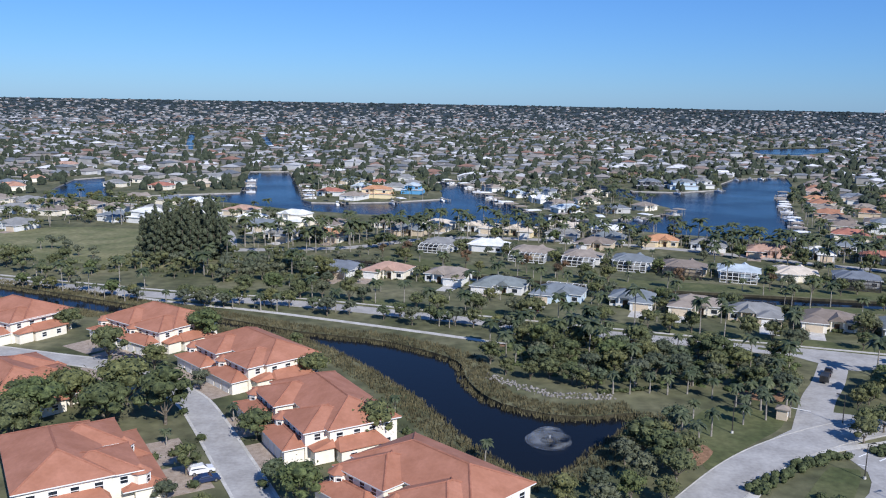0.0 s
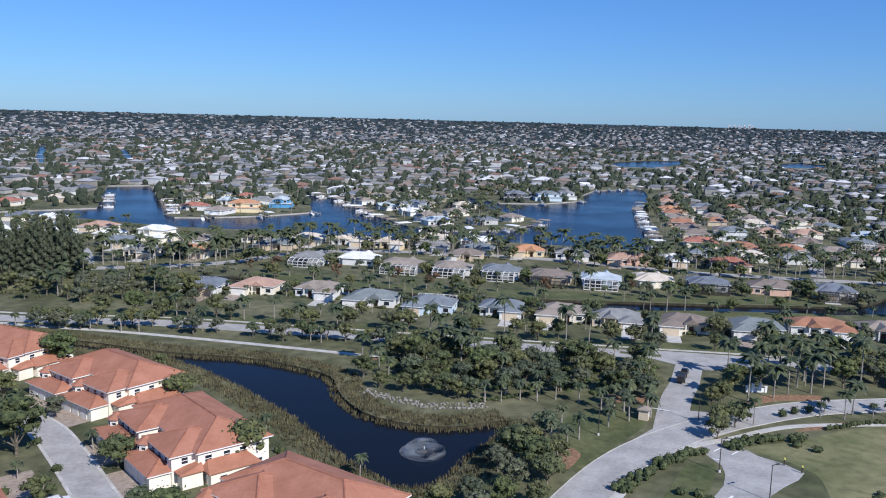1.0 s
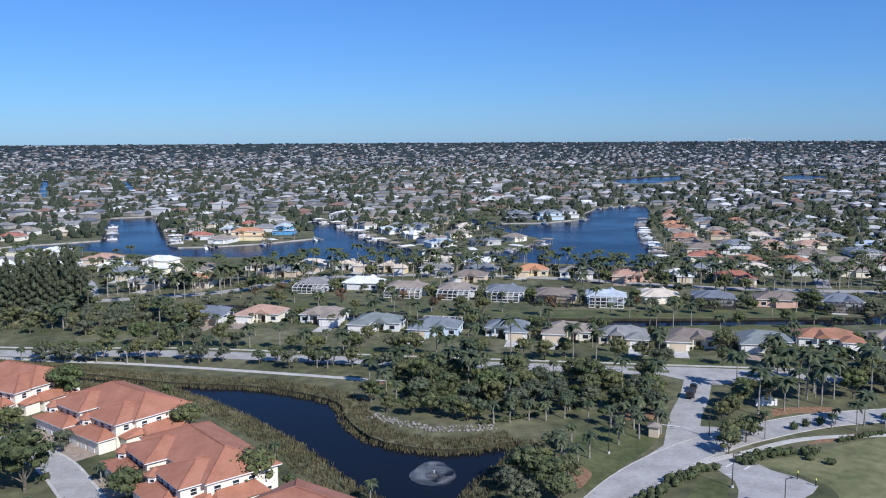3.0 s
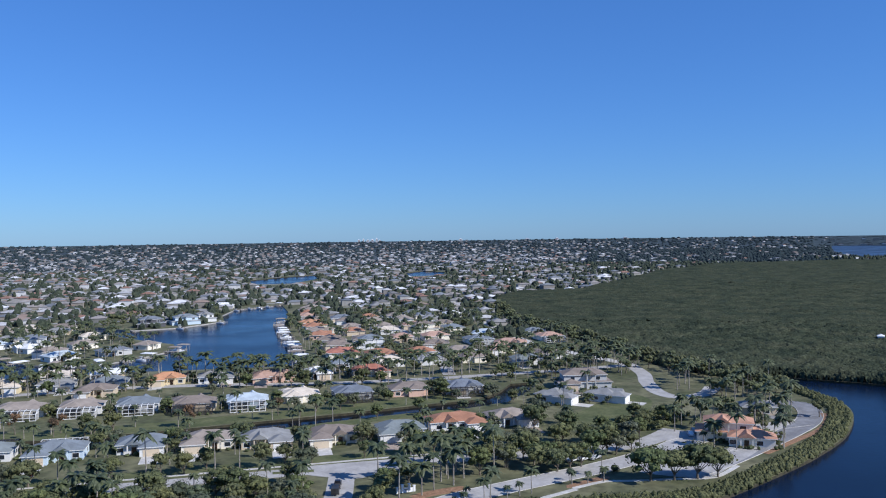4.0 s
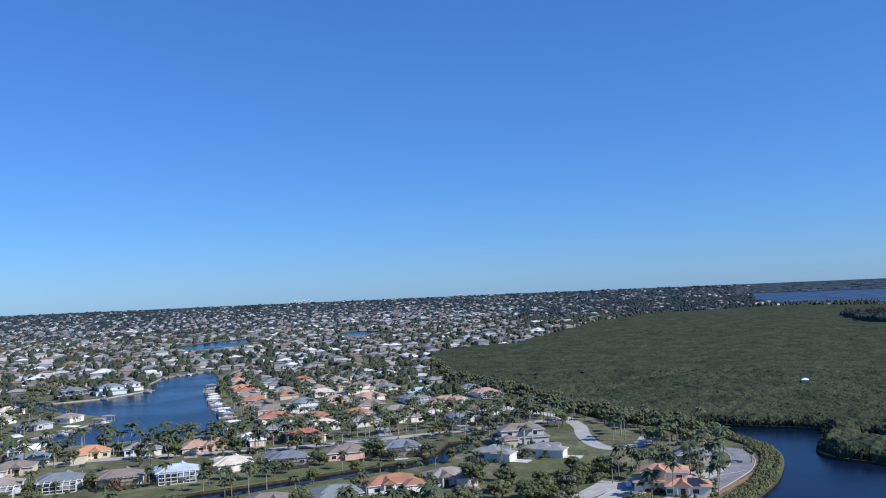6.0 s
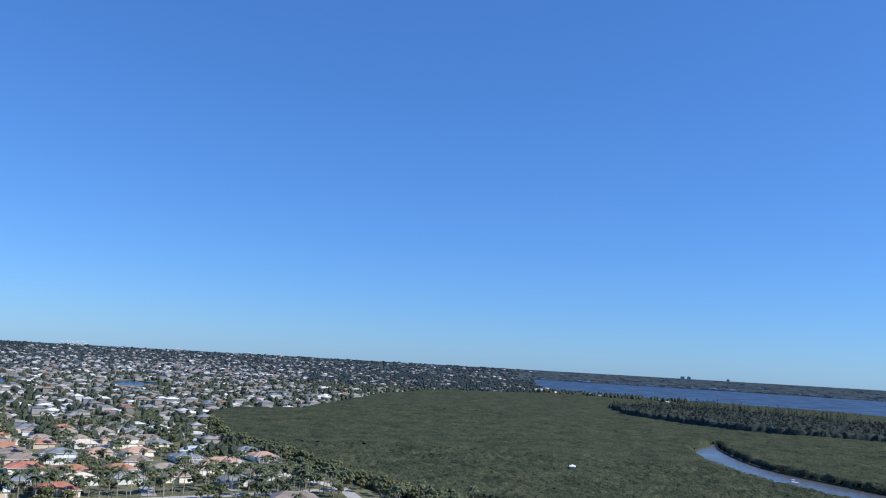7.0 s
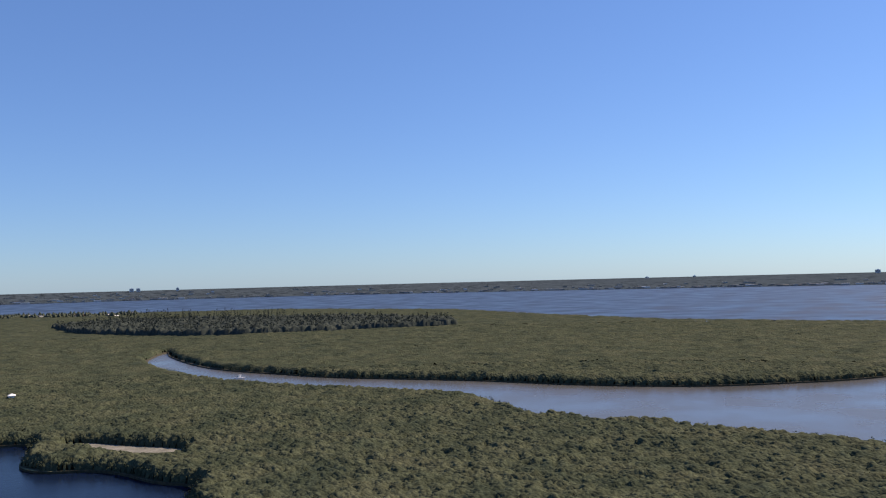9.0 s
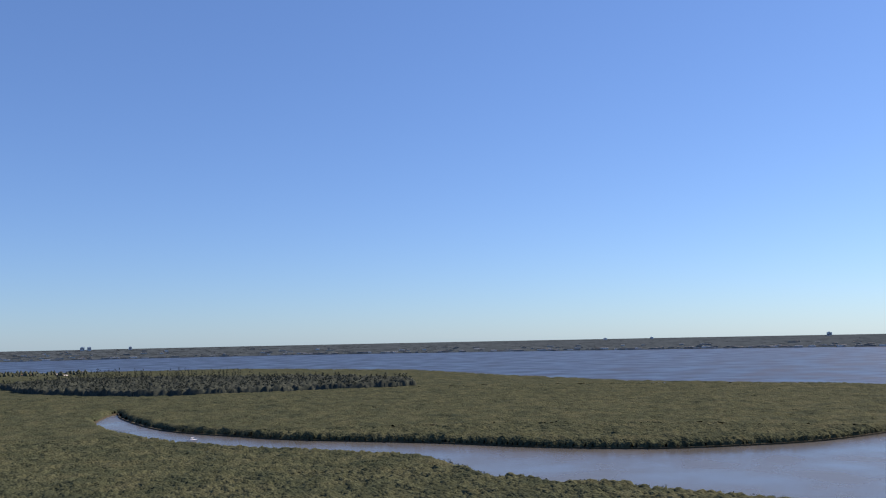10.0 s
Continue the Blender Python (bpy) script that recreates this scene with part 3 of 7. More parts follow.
class Kit:
    """Gathers the faces of one mesh."""

    def __init__(self):
        self.v, self.f, self.s, self.slot, self.edge = [], [], [], 0, 0

    def face(self, *pts):
        n = len(self.v)
        self.v += [tuple(p) for p in pts]
        self.f.append(tuple(range(n, n + len(pts))))
        self.s.append(self.slot)
        return self

    def box(self, x0, x1, y0, y1, z0, z1):
        n = len(self.v)
        self.v += [(x, y, z) for z in (z0, z1) for x, y in ((x0, y0), (x1, y0), (x1, y1), (x0, y1))]
        q = [(0, 3, 2, 1), (4, 5, 6, 7), (0, 1, 5, 4), (1, 2, 6, 5), (2, 3, 7, 6), (3, 0, 4, 7)]
        self.f += [tuple(n + i for i in t) for t in q]
        self.s += [self.slot] * 6
        return self

    def hip(self, x0, x1, y0, y1, z, pitch=0.36, over=0.6, thick=0.2):
        """A hipped roof over a rectangle."""
        x0, x1, y0, y1 = x0 - over, x1 + over, y0 - over, y1 + over
        w, d = x1 - x0, y1 - y0
        m = min(w, d) / 2
        h = m * pitch
        if w >= d:
            r0, r1 = (x0 + m, (y0 + y1) / 2), (x1 - m, (y0 + y1) / 2)
        else:
            r0, r1 = ((x0 + x1) / 2, y0 + m), ((x0 + x1) / 2, y1 - m)
        n = len(self.v)
        self.v += [(x, y, zz) for zz in (z, z + thick) for x, y in ((x0, y0), (x1, y0), (x1, y1), (x0, y1))]
        self.v += [(*r0, z + thick + h), (*r1, z + thick + h)]
        q = [(0, 3, 2, 1), (0, 1, 5, 4), (1, 2, 6, 5), (2, 3, 7, 6), (3, 0, 4, 7)]
        q += [(4, 5, 9, 8), (5, 6, 9), (6, 7, 8, 9), (7, 4, 8)] if w >= d else [(4, 5, 8), (5, 6, 9, 8), (6, 7, 9), (7, 4, 8, 9)]
        self.f += [tuple(n + i for i in t) for t in q]
        self.s += [self.edge] * 5 + [self.slot] * (len(q) - 5)
        return self

    def gable(self, x0, x1, y0, y1, z, h, over=0.4):
        """A gabled roof whose ridge runs along y."""
        x0, x1 = x0 - over, x1 + over
        m = (x0 + x1) / 2
        n = len(self.v)
        self.v += [(x0, y0, z), (x1, y0, z), (m, y0, z + h), (x0, y1, z), (x1, y1, z), (m, y1, z + h)]
        self.f += [tuple(n + i for i in t) for t in ((0, 1, 2), (3, 5, 4), (1, 4, 5, 2), (0, 2, 5, 3), (0, 3, 4, 1))]
        self.s += [self.slot] * 5
        return self

    def lean(self, x0, x1, y0, y1, z0, z1):
        """A sloping roof slab, low at y0, its ends hipped in."""
        i = min(1.5, (x1 - x0) / 4)
        n = len(self.v)
        self.v += [(x0, y0, z0), (x1, y0, z0), (x1, y1, z0), (x0, y1, z0), (x0, y0, z0 + .2), (x1, y0, z0 + .2), (x1, y1, z0 + .2), (x0, y1, z0 + .2),
                   (x1 - i, y1, z1), (x0 + i, y1, z1)]
        q = [(0, 3, 2, 1), (0, 1, 5, 4), (1, 2, 6, 5), (3, 0, 4, 7), (4, 5, 8, 9), (5, 6, 8), (7, 4, 9), (2, 3, 7, 9, 8, 6)]
        self.f += [tuple(n + k for k in t) for t in q]
        self.s += [self.slot] * len(q)
        return self

    def prism(self, cx, cy, r0, r1, z0, z1, n=8, cap=True, a0=0.0):
        k = len(self.v)
        for z, r in ((z0, r0), (z1, r1)):
            self.v += [(cx + r * math.cos(a0 + 2 * math.pi * i / n), cy + r * math.sin(a0 + 2 * math.pi * i / n), z) for i in range(n)]
        self.f += [(k + i, k + (i + 1) % n, k + n + (i + 1) % n, k + n + i) for i in range(n)]
        self.s += [self.slot] * n
        if cap:
            self.f += [tuple(k + n + i for i in range(n)), tuple(k + n - 1 - i for i in range(n))]
            self.s += [self.slot] * 2
        return self

    def mesh(self, name, mats):
        me = bpy.data.meshes.new(name)
        me.from_pydata([tuple(map(float, p)) for p in self.v], [], self.f)
        for m in (mats if isinstance(mats, (list, tuple)) else [mats]):
            me.materials.append(m)
        me.polygons.foreach_set("material_index", np.array(self.s, dtype=np.int32))
        me.update()
        return me


def part(name, kit, material, parent, label=""):
    ob = new(name, kit.mesh(name, material) if isinstance(kit, Kit) else kit)
    ob.parent = parent
    return tagged(ob, label)


def thing(name, x, y, rot, label, category, group="", z=0.0):
    ob = new(name)
    ob.matrix_world = pose(x, y, z, 0, 0, math.degrees(rot))
    return tagged(ob, label, category, group)


M_FRAME = mat("white paint", (0.74, 0.74, 0.72), (0.82, 0.82, 0.80), 0.6, 0.5)
M_PANE = mat("dark window glass", (0.015, 0.02, 0.028), (0.03, 0.038, 0.05), 2.0, 0.06, spec=0.6)
M_DOOR = mat("white garage door", (0.66, 0.65, 0.62), (0.76, 0.75, 0.72), 1.0, 0.6, 0.02, 0.5)
M_BRONZE = mat("dark bronze frame", (0.05, 0.045, 0.04), (0.09, 0.08, 0.07), 1.0, 0.5, metal=0.3)
M_CREAM = mat("cream stucco", (0.76, 0.70, 0.58), (0.85, 0.80, 0.69), 4.0, 0.85, 0.004, 0.1, 0.05)
ROOF_COLS = {"slate": (0.17, 0.19, 0.22), "blue grey": (0.19, 0.215, 0.235), "tan": (0.30, 0.255, 0.215), "brown": (0.23, 0.19, 0.16),
             "terracotta": (0.44, 0.19, 0.105), "orange": (0.52, 0.27, 0.15), "pink": (0.45, 0.29, 0.22), "white": (0.74, 0.74, 0.72),
             "cream": (0.62, 0.54, 0.44), "red": (0.38, 0.16, 0.115), "grey": (0.25, 0.25, 0.245), "pale blue": (0.44, 0.50, 0.54),
             "green grey": (0.20, 0.225, 0.225), "rust": (0.36, 0.18, 0.11), "clay": (0.45, 0.25, 0.17)}


def roof_mat(col):
    c = ROOF_COLS[col]
    return mat(col + " roof tiles", tuple(q * 0.82 for q in c), tuple(min(0.9, q * 1.12) for q in c), 4.0, 0.85, 0.03, 0.3, 0.08)


def screen_mat():
    m = bpy.data.materials.new("insect screen")
    m.use_nodes = True
    n, l = m.node_tree.nodes, m.node_tree.links
    mix, tr = n.new("ShaderNodeMixShader"), n.new("ShaderNodeBsdfTransparent")
    b = n["Principled BSDF"]
    b.inputs["Base Color"].default_value, b.inputs["Roughness"].default_value = (0.03, 0.03, 0.03, 1), 0.7
    mix.inputs[0].default_value = 0.45
    l.new(tr.outputs[0], mix.inputs[1])
    l.new(b.outputs[0], mix.inputs[2])
    l.new(mix.outputs[0], n["Material Output"].inputs["Surface"])
    return m


M_SCREEN = screen_mat()
WINDOWS = {}


def window(parent, x, y, z, rot, w=1.5, h=1.3, fine=False):
    """A framed window with its pane and glazing bar, set into a wall that faces -y turned by rot."""
    key = (w, h)
    if key not in WINDOWS:
        k, p, g = Kit(), Kit(), Kit()
        b = 0.13
        # one closed ring: outer and inner edge, front and back
        ring = [(sx * (w / 2 + e), yy, (h + e if top else -e)) for yy in (-0.08, 0.03) for e in (b, 0.0) for sx, top in ((-1, 0), (1, 0), (1, 1), (-1, 1))]
        k.v += ring
        for i in range(4):
            j = (i + 1) % 4
            k.f += [(i, j, 4 + j, 4 + i), (4 + i, 4 + j, 12 + j, 12 + i), (j, i, 8 + i, 8 + j)]
        k.s += [0] * 12
        p.box(-w / 2, w / 2, -0.03, 0.03, 0, h)
        g.box(-w / 2, w / 2, -0.06, -0.02, h / 2 - 0.05, h / 2 + 0.05)
        WINDOWS[key] = (k.mesh("window", M_FRAME), p.mesh("pane", M_PANE), g.mesh("glazing_bar", M_FRAME))
    ob = part("window", WINDOWS[key][0], None, parent)
    ob.matrix_local = pose(x, y, z, 0, 0, rot)
    part("pane", WINDOWS[key][1], None, ob)
    if fine:
        part("glazing_bar", WINDOWS[key][2], None, ob)


def cage(parent, x0, x1, y0, y1, h, front, material):
    """A screened pool enclosure: bars and mesh. front: its outer side is at y1 (1) or y0 (-1)."""
    k, s = Kit(), Kit()
    b = 0.09
    ya, yb = (y0, y1)
    hi, lo = h + 1.0, h
    out, wall = (y1, y0) if front > 0 else (y0, y1)
    nx = max(3, int((x1 - x0) / 2.2))
    for i in range(nx + 1):
        x = x0 + (x1 - x0) * i / nx
        k.box(x - b, x + b, out - b, out + b, 0, lo)
        m = (out + wall) / 2
        for (p, zp), (q, zq) in (((out, lo), (m, hi)), ((m, hi), (wall, hi))):
            k.face((x - b, p, zp + b), (x + b, p, zp + b), (x + b, q, zq + b), (x - b, q, zq + b))
            k.face((x - b, p, zp - b), (x - b, p, zp + b), (x - b, q, zq + b), (x - b, q, zq - b))
            k.face((x + b, p, zp + b), (x + b, p, zp - b), (x + b, q, zq - b), (x + b, q, zq + b))
    k.box(x0, x1, out - b, out + b, lo - b, lo + b).box(x0, x1, out - b, out + b, 1.2 - b, 1.2 + b).box(x0, x1, out - b, out + b, 0, 0.2)
    k.box(x0, x1, (out + wall) / 2 - b, (out + wall) / 2 + b, hi - b, hi + b)
    for x in (x0, x1):
        for j in range(1, 4):
            y = out + (wall - out) * j / 4
            k.box(x - b, x + b, y - b, y + b, 0, lo + min(1, j / 2))
        k.box(x - b, x + b, min(ya, yb), max(ya, yb), lo - b, lo + b)
    m = (out + wall) / 2
    s.face((x0, out, 0), (x1, out, 0), (x1, out, lo), (x0, out, lo)).face((x0, out, lo), (x1, out, lo), (x1, m, hi), (x0, m, hi))
    s.face((x0, m, hi), (x1, m, hi), (x1, wall, hi), (x0, wall, hi))
    for x in (x0, x1):
        s.face((x, out, 0), (x, out, lo), (x, m, hi), (x, wall, hi), (x, wall, 0))
    f = part("pool_cage", k, material, parent, "screened pool enclosure")
    part("screen", s, M_SCREEN, f)


M_ENTRY = mat("dark wood door", (0.06, 0.035, 0.02), (0.12, 0.07, 0.04), 0.4, 0.5)
WALLS = {"white": (0.72, 0.72, 0.70), "cream": (0.66, 0.59, 0.46), "tan": (0.60, 0.50, 0.37), "pale yellow": (0.74, 0.62, 0.40), "pink": (0.66, 0.44, 0.34),
         "blue": (0.12, 0.34, 0.58), "grey": (0.50, 0.50, 0.49), "pale blue": (0.55, 0.66, 0.75), "dark": (0.10, 0.10, 0.11)}


def wall_mat(col):
    c = WALLS[col]
    return mat(col + " stucco", tuple(q * 0.92 for q in c), c, 4.0, 0.85, 0.004, 0.1, 0.05)


HOUSE_SPOTS, HOUSE_PLANS = [], []


def house(x, y, rot, roof="tan", wall="cream", w=15.5, d=11.0, side=1, storeys=1, pool="", garage=True, drive=7.0, group="houses along the street",
          label="", windows=True):
    """A bungalow: hipped main roof, garage wing, gabled porch, windows. Its front faces -y."""
    HOUSE_SPOTS.append((x, y))
    HOUSE_PLANS.append((x, y, rot, w, d))
    size = "two-storey" if storeys > 1 else "single-storey"
    tail = (" and pool cage" if pool else (" by the street" if garage else " by the water"))
    o = thing("house", x, y, rot, label or f"{size} {wall} house with hipped {roof} roof{tail}", "house", group)
    h = 3.0 * storeys
    W, R = wall_mat(wall), roof_mat(roof)
    k = Kit().box(-w / 2, w / 2, -d / 2, d / 2, 0, h)
    r = Kit()
    r.edge = 1
    r.hip(-w / 2, w / 2, -d / 2, d / 2, h, 0.38)
    # a cross wing towards the garden, its ridge across the main one
    cx = side * w * 0.16
    k.box(cx - w * 0.21, cx + w * 0.21, d / 2 - 1, d / 2 + 1.6, 0, h - 0.02)
    r.hip(cx - w * 0.21, cx + w * 0.21, -d / 2 + 0.8, d / 2 + 1.6, h + 0.06, 0.44)
    gx0, gx1 = (w / 2 - 6.5, w / 2 + 0.6) if side > 0 else (-w / 2 - 0.6, -w / 2 + 6.5)
    if garage:
        k.box(gx0, gx1, -d / 2 - 4.5, -d / 2 + 1, 0, 2.9)
        r.hip(gx0, gx1, -d / 2 - 4.5, -d / 2 + 3, 2.9, 0.36)
    px = -side * w * 0.12
    k.box(px - 2.0, px - 1.6, -d / 2 - 1.8, -d / 2 - 1.4, 0, h + 0.4).box(px + 1.6, px + 2.0, -d / 2 - 1.8, -d / 2 - 1.4, 0, h + 0.4)
    k.gable(px - 2.2, px + 2.2, -d / 2 - 1.8, -d / 2 - 1.5, h + 0.3, 1.5, 0.0)
    r.gable(px - 2.2, px + 2.2, -d / 2 - 2.0, 0, h + 0.45, 1.7, 0.4)
    if storeys > 1:
        k.box(-w / 2 - 2.5, w / 2 + 2.0, -d / 2 - 1.2, d / 2 + 1.5, 0, 3.0)
        r.hip(-w / 2 - 2.5, w / 2 + 2.0, -d / 2 - 1.2, d / 2 + 1.5, 3.0, 0.16)
    part("wall", k, W, o)
    part("roof", r, [R, M_FRAME], o, f"hipped {roof} tiled roof")
    if garage:
        part("garage_door", Kit().box((gx0 + gx1) / 2 - 2.5, (gx0 + gx1) / 2 + 2.5, -d / 2 - 4.6, -d / 2 - 4.45, 0.02, 2.3), M_DOOR if int(x + y) % 2 else wall_mat("tan"), o)
    part("front_door", Kit().box(px - 0.75, px + 0.75, -d / 2 - 0.12, -d / 2 + 0.05, 0.0, 2.3), M_ENTRY, o)
    if windows:
        for q in (px - 4.2, px + 4.0):
            if not (gx0 - 0.8 < q < gx1 + 0.8 and garage) and abs(q) < w / 2 - 1:
                window(o, q, -d / 2, 0.8, 0, 1.9, 1.4)
        for q in (-w * 0.34, 0.0, w * 0.34):
            if abs(q - cx) > w * 0.21 + 1.0:
                window(o, q, d / 2, 0.7, 180, 1.9, 1.4)
        for s, a in ((-1, -90), (1, 90)):
            window(o, s * w / 2, d * 0.2, 0.9, a, 1.5, 1.3)
        if storeys > 1:
            for q in (-w * 0.3, w * 0.3):
                window(o, q, -d / 2, 3.9, 0, 1.9, 1.4)
                window(o, q, d / 2, 3.9, 180, 1.9, 1.4)
    if pool:
        part("lanai", Kit().box(cx - w * 0.19, cx + w * 0.19, d / 2 + 1.6, d / 2 + 1.66, 0.1, 2.5), M_PANE, o, "dark glazed sliding doors")
        cage(o, -w * 0.44, w * 0.44, d / 2 + 1.7, d / 2 + 7.5, 2.6, 1, M_FRAME if pool == "white" else M_BRONZE)
    if garage and drive:
        c, s = math.cos(rot), math.sin(rot)
        gx = (gx0 + gx1) / 2
        dk = Kit().box(gx - 2.9, gx + 2.9, -d / 2 - 4.6 - drive, -d / 2 - 4.6, -0.1, 0.07)
        link("driveway", [(x + a * c - b * s, y + a * s + b * c, z) for a, b, z in dk.v], dk.f, M_CONCRETE if (int(x) % 3) else M_PAVER,
             "pale concrete driveway", "driveway")
    return o


# ---------- the rows by the narrow canal ----------
def row(base, specs, flip, deep, **kw):
    for (x, y), s in zip(base, specs):
        a = GRID_A + (math.pi if flip else 0)
        house(x + V[0] * deep, y + V[1] * deep, a, **{**kw, **s})


FRONT = [(-48, 320), (-27, 318), (-4, 311), (16, 295), (36, 284), (60, 278), (80, 270), (96, 261), (117, 253), (139, 246), (161, 246), (181, 240)]
row(FRONT, [dict(roof="slate", wall="white", pool="dark"), dict(roof="pink", wall="cream", side=-1), dict(roof="tan", wall="white"),
            dict(roof="green grey", wall="white", w=17, side=-1, pool="dark"), dict(roof="blue grey", wall="pale blue", side=-1, w=16, pool="white"),
            dict(roof="blue grey", wall="white", w=14), dict(roof="tan", wall="cream", side=-1), dict(roof="grey", wall="tan", pool="dark"),
            dict(roof="brown", wall="cream", side=-1), dict(roof="green grey", wall="white", side=-1), dict(roof="rust", wall="white", w=19),
            dict(roof="tan", wall="white")], False, 8.0, drive=9.0, group="houses in the front row")
BACK = [(-9, 377), (13, 376), (32, 359), (53, 351), (73, 343), (92, 331), (112, 324), (134, 322), (155, 314), (178, 307), (200, 298)]
row(BACK, [dict(roof="grey", wall="white", pool="white"), dict(roof="white", wall="white", w=17), dict(roof="tan", wall="cream", pool="white", w=18),
           dict(roof="tan", wall="white", pool="white"), dict(roof="blue grey", wall="white", pool="white"), dict(roof="brown", wall="tan", pool="dark", w=17),
           dict(roof="pale blue", wall="pale blue", pool="white"), dict(roof="cream", wall="cream"), dict(roof="slate", wall="grey", pool="dark"),
           dict(roof="brown", wall="pink", side=-1), dict(roof="slate", wall="white", pool="dark")], True, 12.0, drive=9.0,
    group="houses by the narrow canal")
LAKESIDE = [(-104, 432), (-86, 402), (-63, 403), (-36, 446), (-10, 444), (12, 440), (33, 430), (54, 420), (76, 411), (101, 405), (121, 396), (145, 381),
            (166, 378), (190, 368)]
row(LAKESIDE, [dict(roof="blue grey", wall="white"), dict(roof="grey", wall="cream"), dict(roof="orange", wall="cream", w=18),
               dict(roof="tan", wall="cream"), dict(roof="cream", wall="cream"), dict(roof="cream", wall="white", w=18), dict(roof="cream", wall="pale yellow"),
               dict(roof="grey", wall="white"), dict(roof="blue grey", wall="white", side=-1), dict(roof="orange", wall="pale yellow", side=-1),
               dict(roof="grey", wall="white"), dict(roof="pink", wall="pink", w=19, d=13, side=-1), dict(roof="white", wall="white", w=12),
               dict(roof="red", wall="cream", w=17)], False, 7.0, drive=8.0, group="houses on the lake shore")
for x, y, a, roof, wall, w, st in ((224, 269, 25, "grey", "white", 12, 1), (255, 287, -30, "brown", "grey", 19, 2), (241, 258, 30, "grey", "white", 9, 1), (206, 310, -20, "slate", "white", 14, 1),
                                   (277, 357, -20, "green grey", "white", 15, 1), (312, 417, -35, "pink", "cream", 19, 1), (330, 470, -35, "pale blue", "white", 16, 1),
                                   (274, 443, -30, "brown", "tan", 15, 1), (-124, 494, -20, "pink", "cream", 16, 1), (-140, 470, -20, "white", "white", 14, 1)):
    house(x, y, radians(a), roof, wall, w, storeys=st, side=-1, group="houses in the east streets")
# the east shore of the lake: a line of tiled roofs that face the water
EAST_LINE = smooth([(184, 422), (202, 481), (219, 536), (244, 615), (268, 672), (298, 745)], 21.0, False)
EAST_LOOKS = (("red", "cream"), ("brown", "tan"), ("brown", "cream"), ("rust", "pink"), ("tan", "white"), ("rust", "cream"), ("orange", "pale yellow"), ("tan", "white"),
              ("pink", "cream"), ("rust", "tan"), ("brown", "cream"), ("tan", "white"), ("orange", "cream"), ("rust", "cream"))
ern = random.Random(3)
for i, (x, y) in enumerate(EAST_LINE[1:15]):
    house(x + 0.95 * ern.uniform(16, 20), y - 0.3 * 17, radians(67 + ern.uniform(-9, 9)), EAST_LOOKS[i % 14][0], EAST_LOOKS[i % 14][1], ern.uniform(15, 18), ern.uniform(11, 13),
          side=ern.choice((-1, 1)), drive=6, group="houses on the east shore")
# the headlands in the lake
for x, y, a, roof, wall, w, st in ((-316, 599, -60, "clay", "cream", 22, 1), (-331, 659, -60, "clay", "cream", 22, 1), (-366, 792, -15, "pink", "cream", 22, 1), (-255, 632, -15, "grey", "cream", 16, 1), (-216, 618, -15, "red", "cream", 16, 1), (-251, 665, -15, "tan", "cream", 16, 1),
                                   (-88, 600, -8, "red", "white", 18, 1), (-54, 592, -8, "orange", "pale yellow", 20, 2), (-30, 622, -8, "pale blue", "blue", 11, 2),
                                   (-70, 640, -8, "pale blue", "white", 15, 1), (-60, 675, -8, "red", "cream", 14, 1), (-100, 650, 70, "tan", "white", 15, 1),
                                   (72, 530, 20, "pale blue", "white", 18, 1), (102, 534, 10, "slate", "grey", 18, 1), (125, 550, 40, "tan", "cream", 13, 1),
                                   (60, 580, -60, "white", "white", 15, 1), (46, 612, -60, "pale blue", "white", 15, 1), (92, 580, 10, "tan", "cream", 16, 1),
                                   (105, 625, 10, "cream", "cream", 16, 1), (30, 650, -60, "tan", "white", 15, 1), (160, 690, -5, "slate", "dark", 17, 2),
                                   (188, 692, -5, "blue grey", "pale blue", 18, 2), (208, 705, -5, "grey", "white", 12, 2), (262, 830, -5, "white", "white", 22, 1)):
    house(x, y, radians(a), roof, wall, w, storeys=st, garage=False, group="houses on the headlands")
# the gatehouse club with its orange roofs, beside the bay
house(229, 186, radians(-50), "clay", "cream", 15, 9, storeys=2, garage=False, group="club by the bay",
      label="two-storey cream clubhouse with hipped clay tile roof beside the bay")
house(228, 176, radians(-50), "clay", "cream", 14, 8, garage=False, group="club by the bay", label="low cream club wing with clay tile roof beside the road")
house(270, 206, radians(-40), "grey", "tan", 12, 9, garage=False, group="club by the bay", label="low grey-roofed pavilion behind the royal palms")


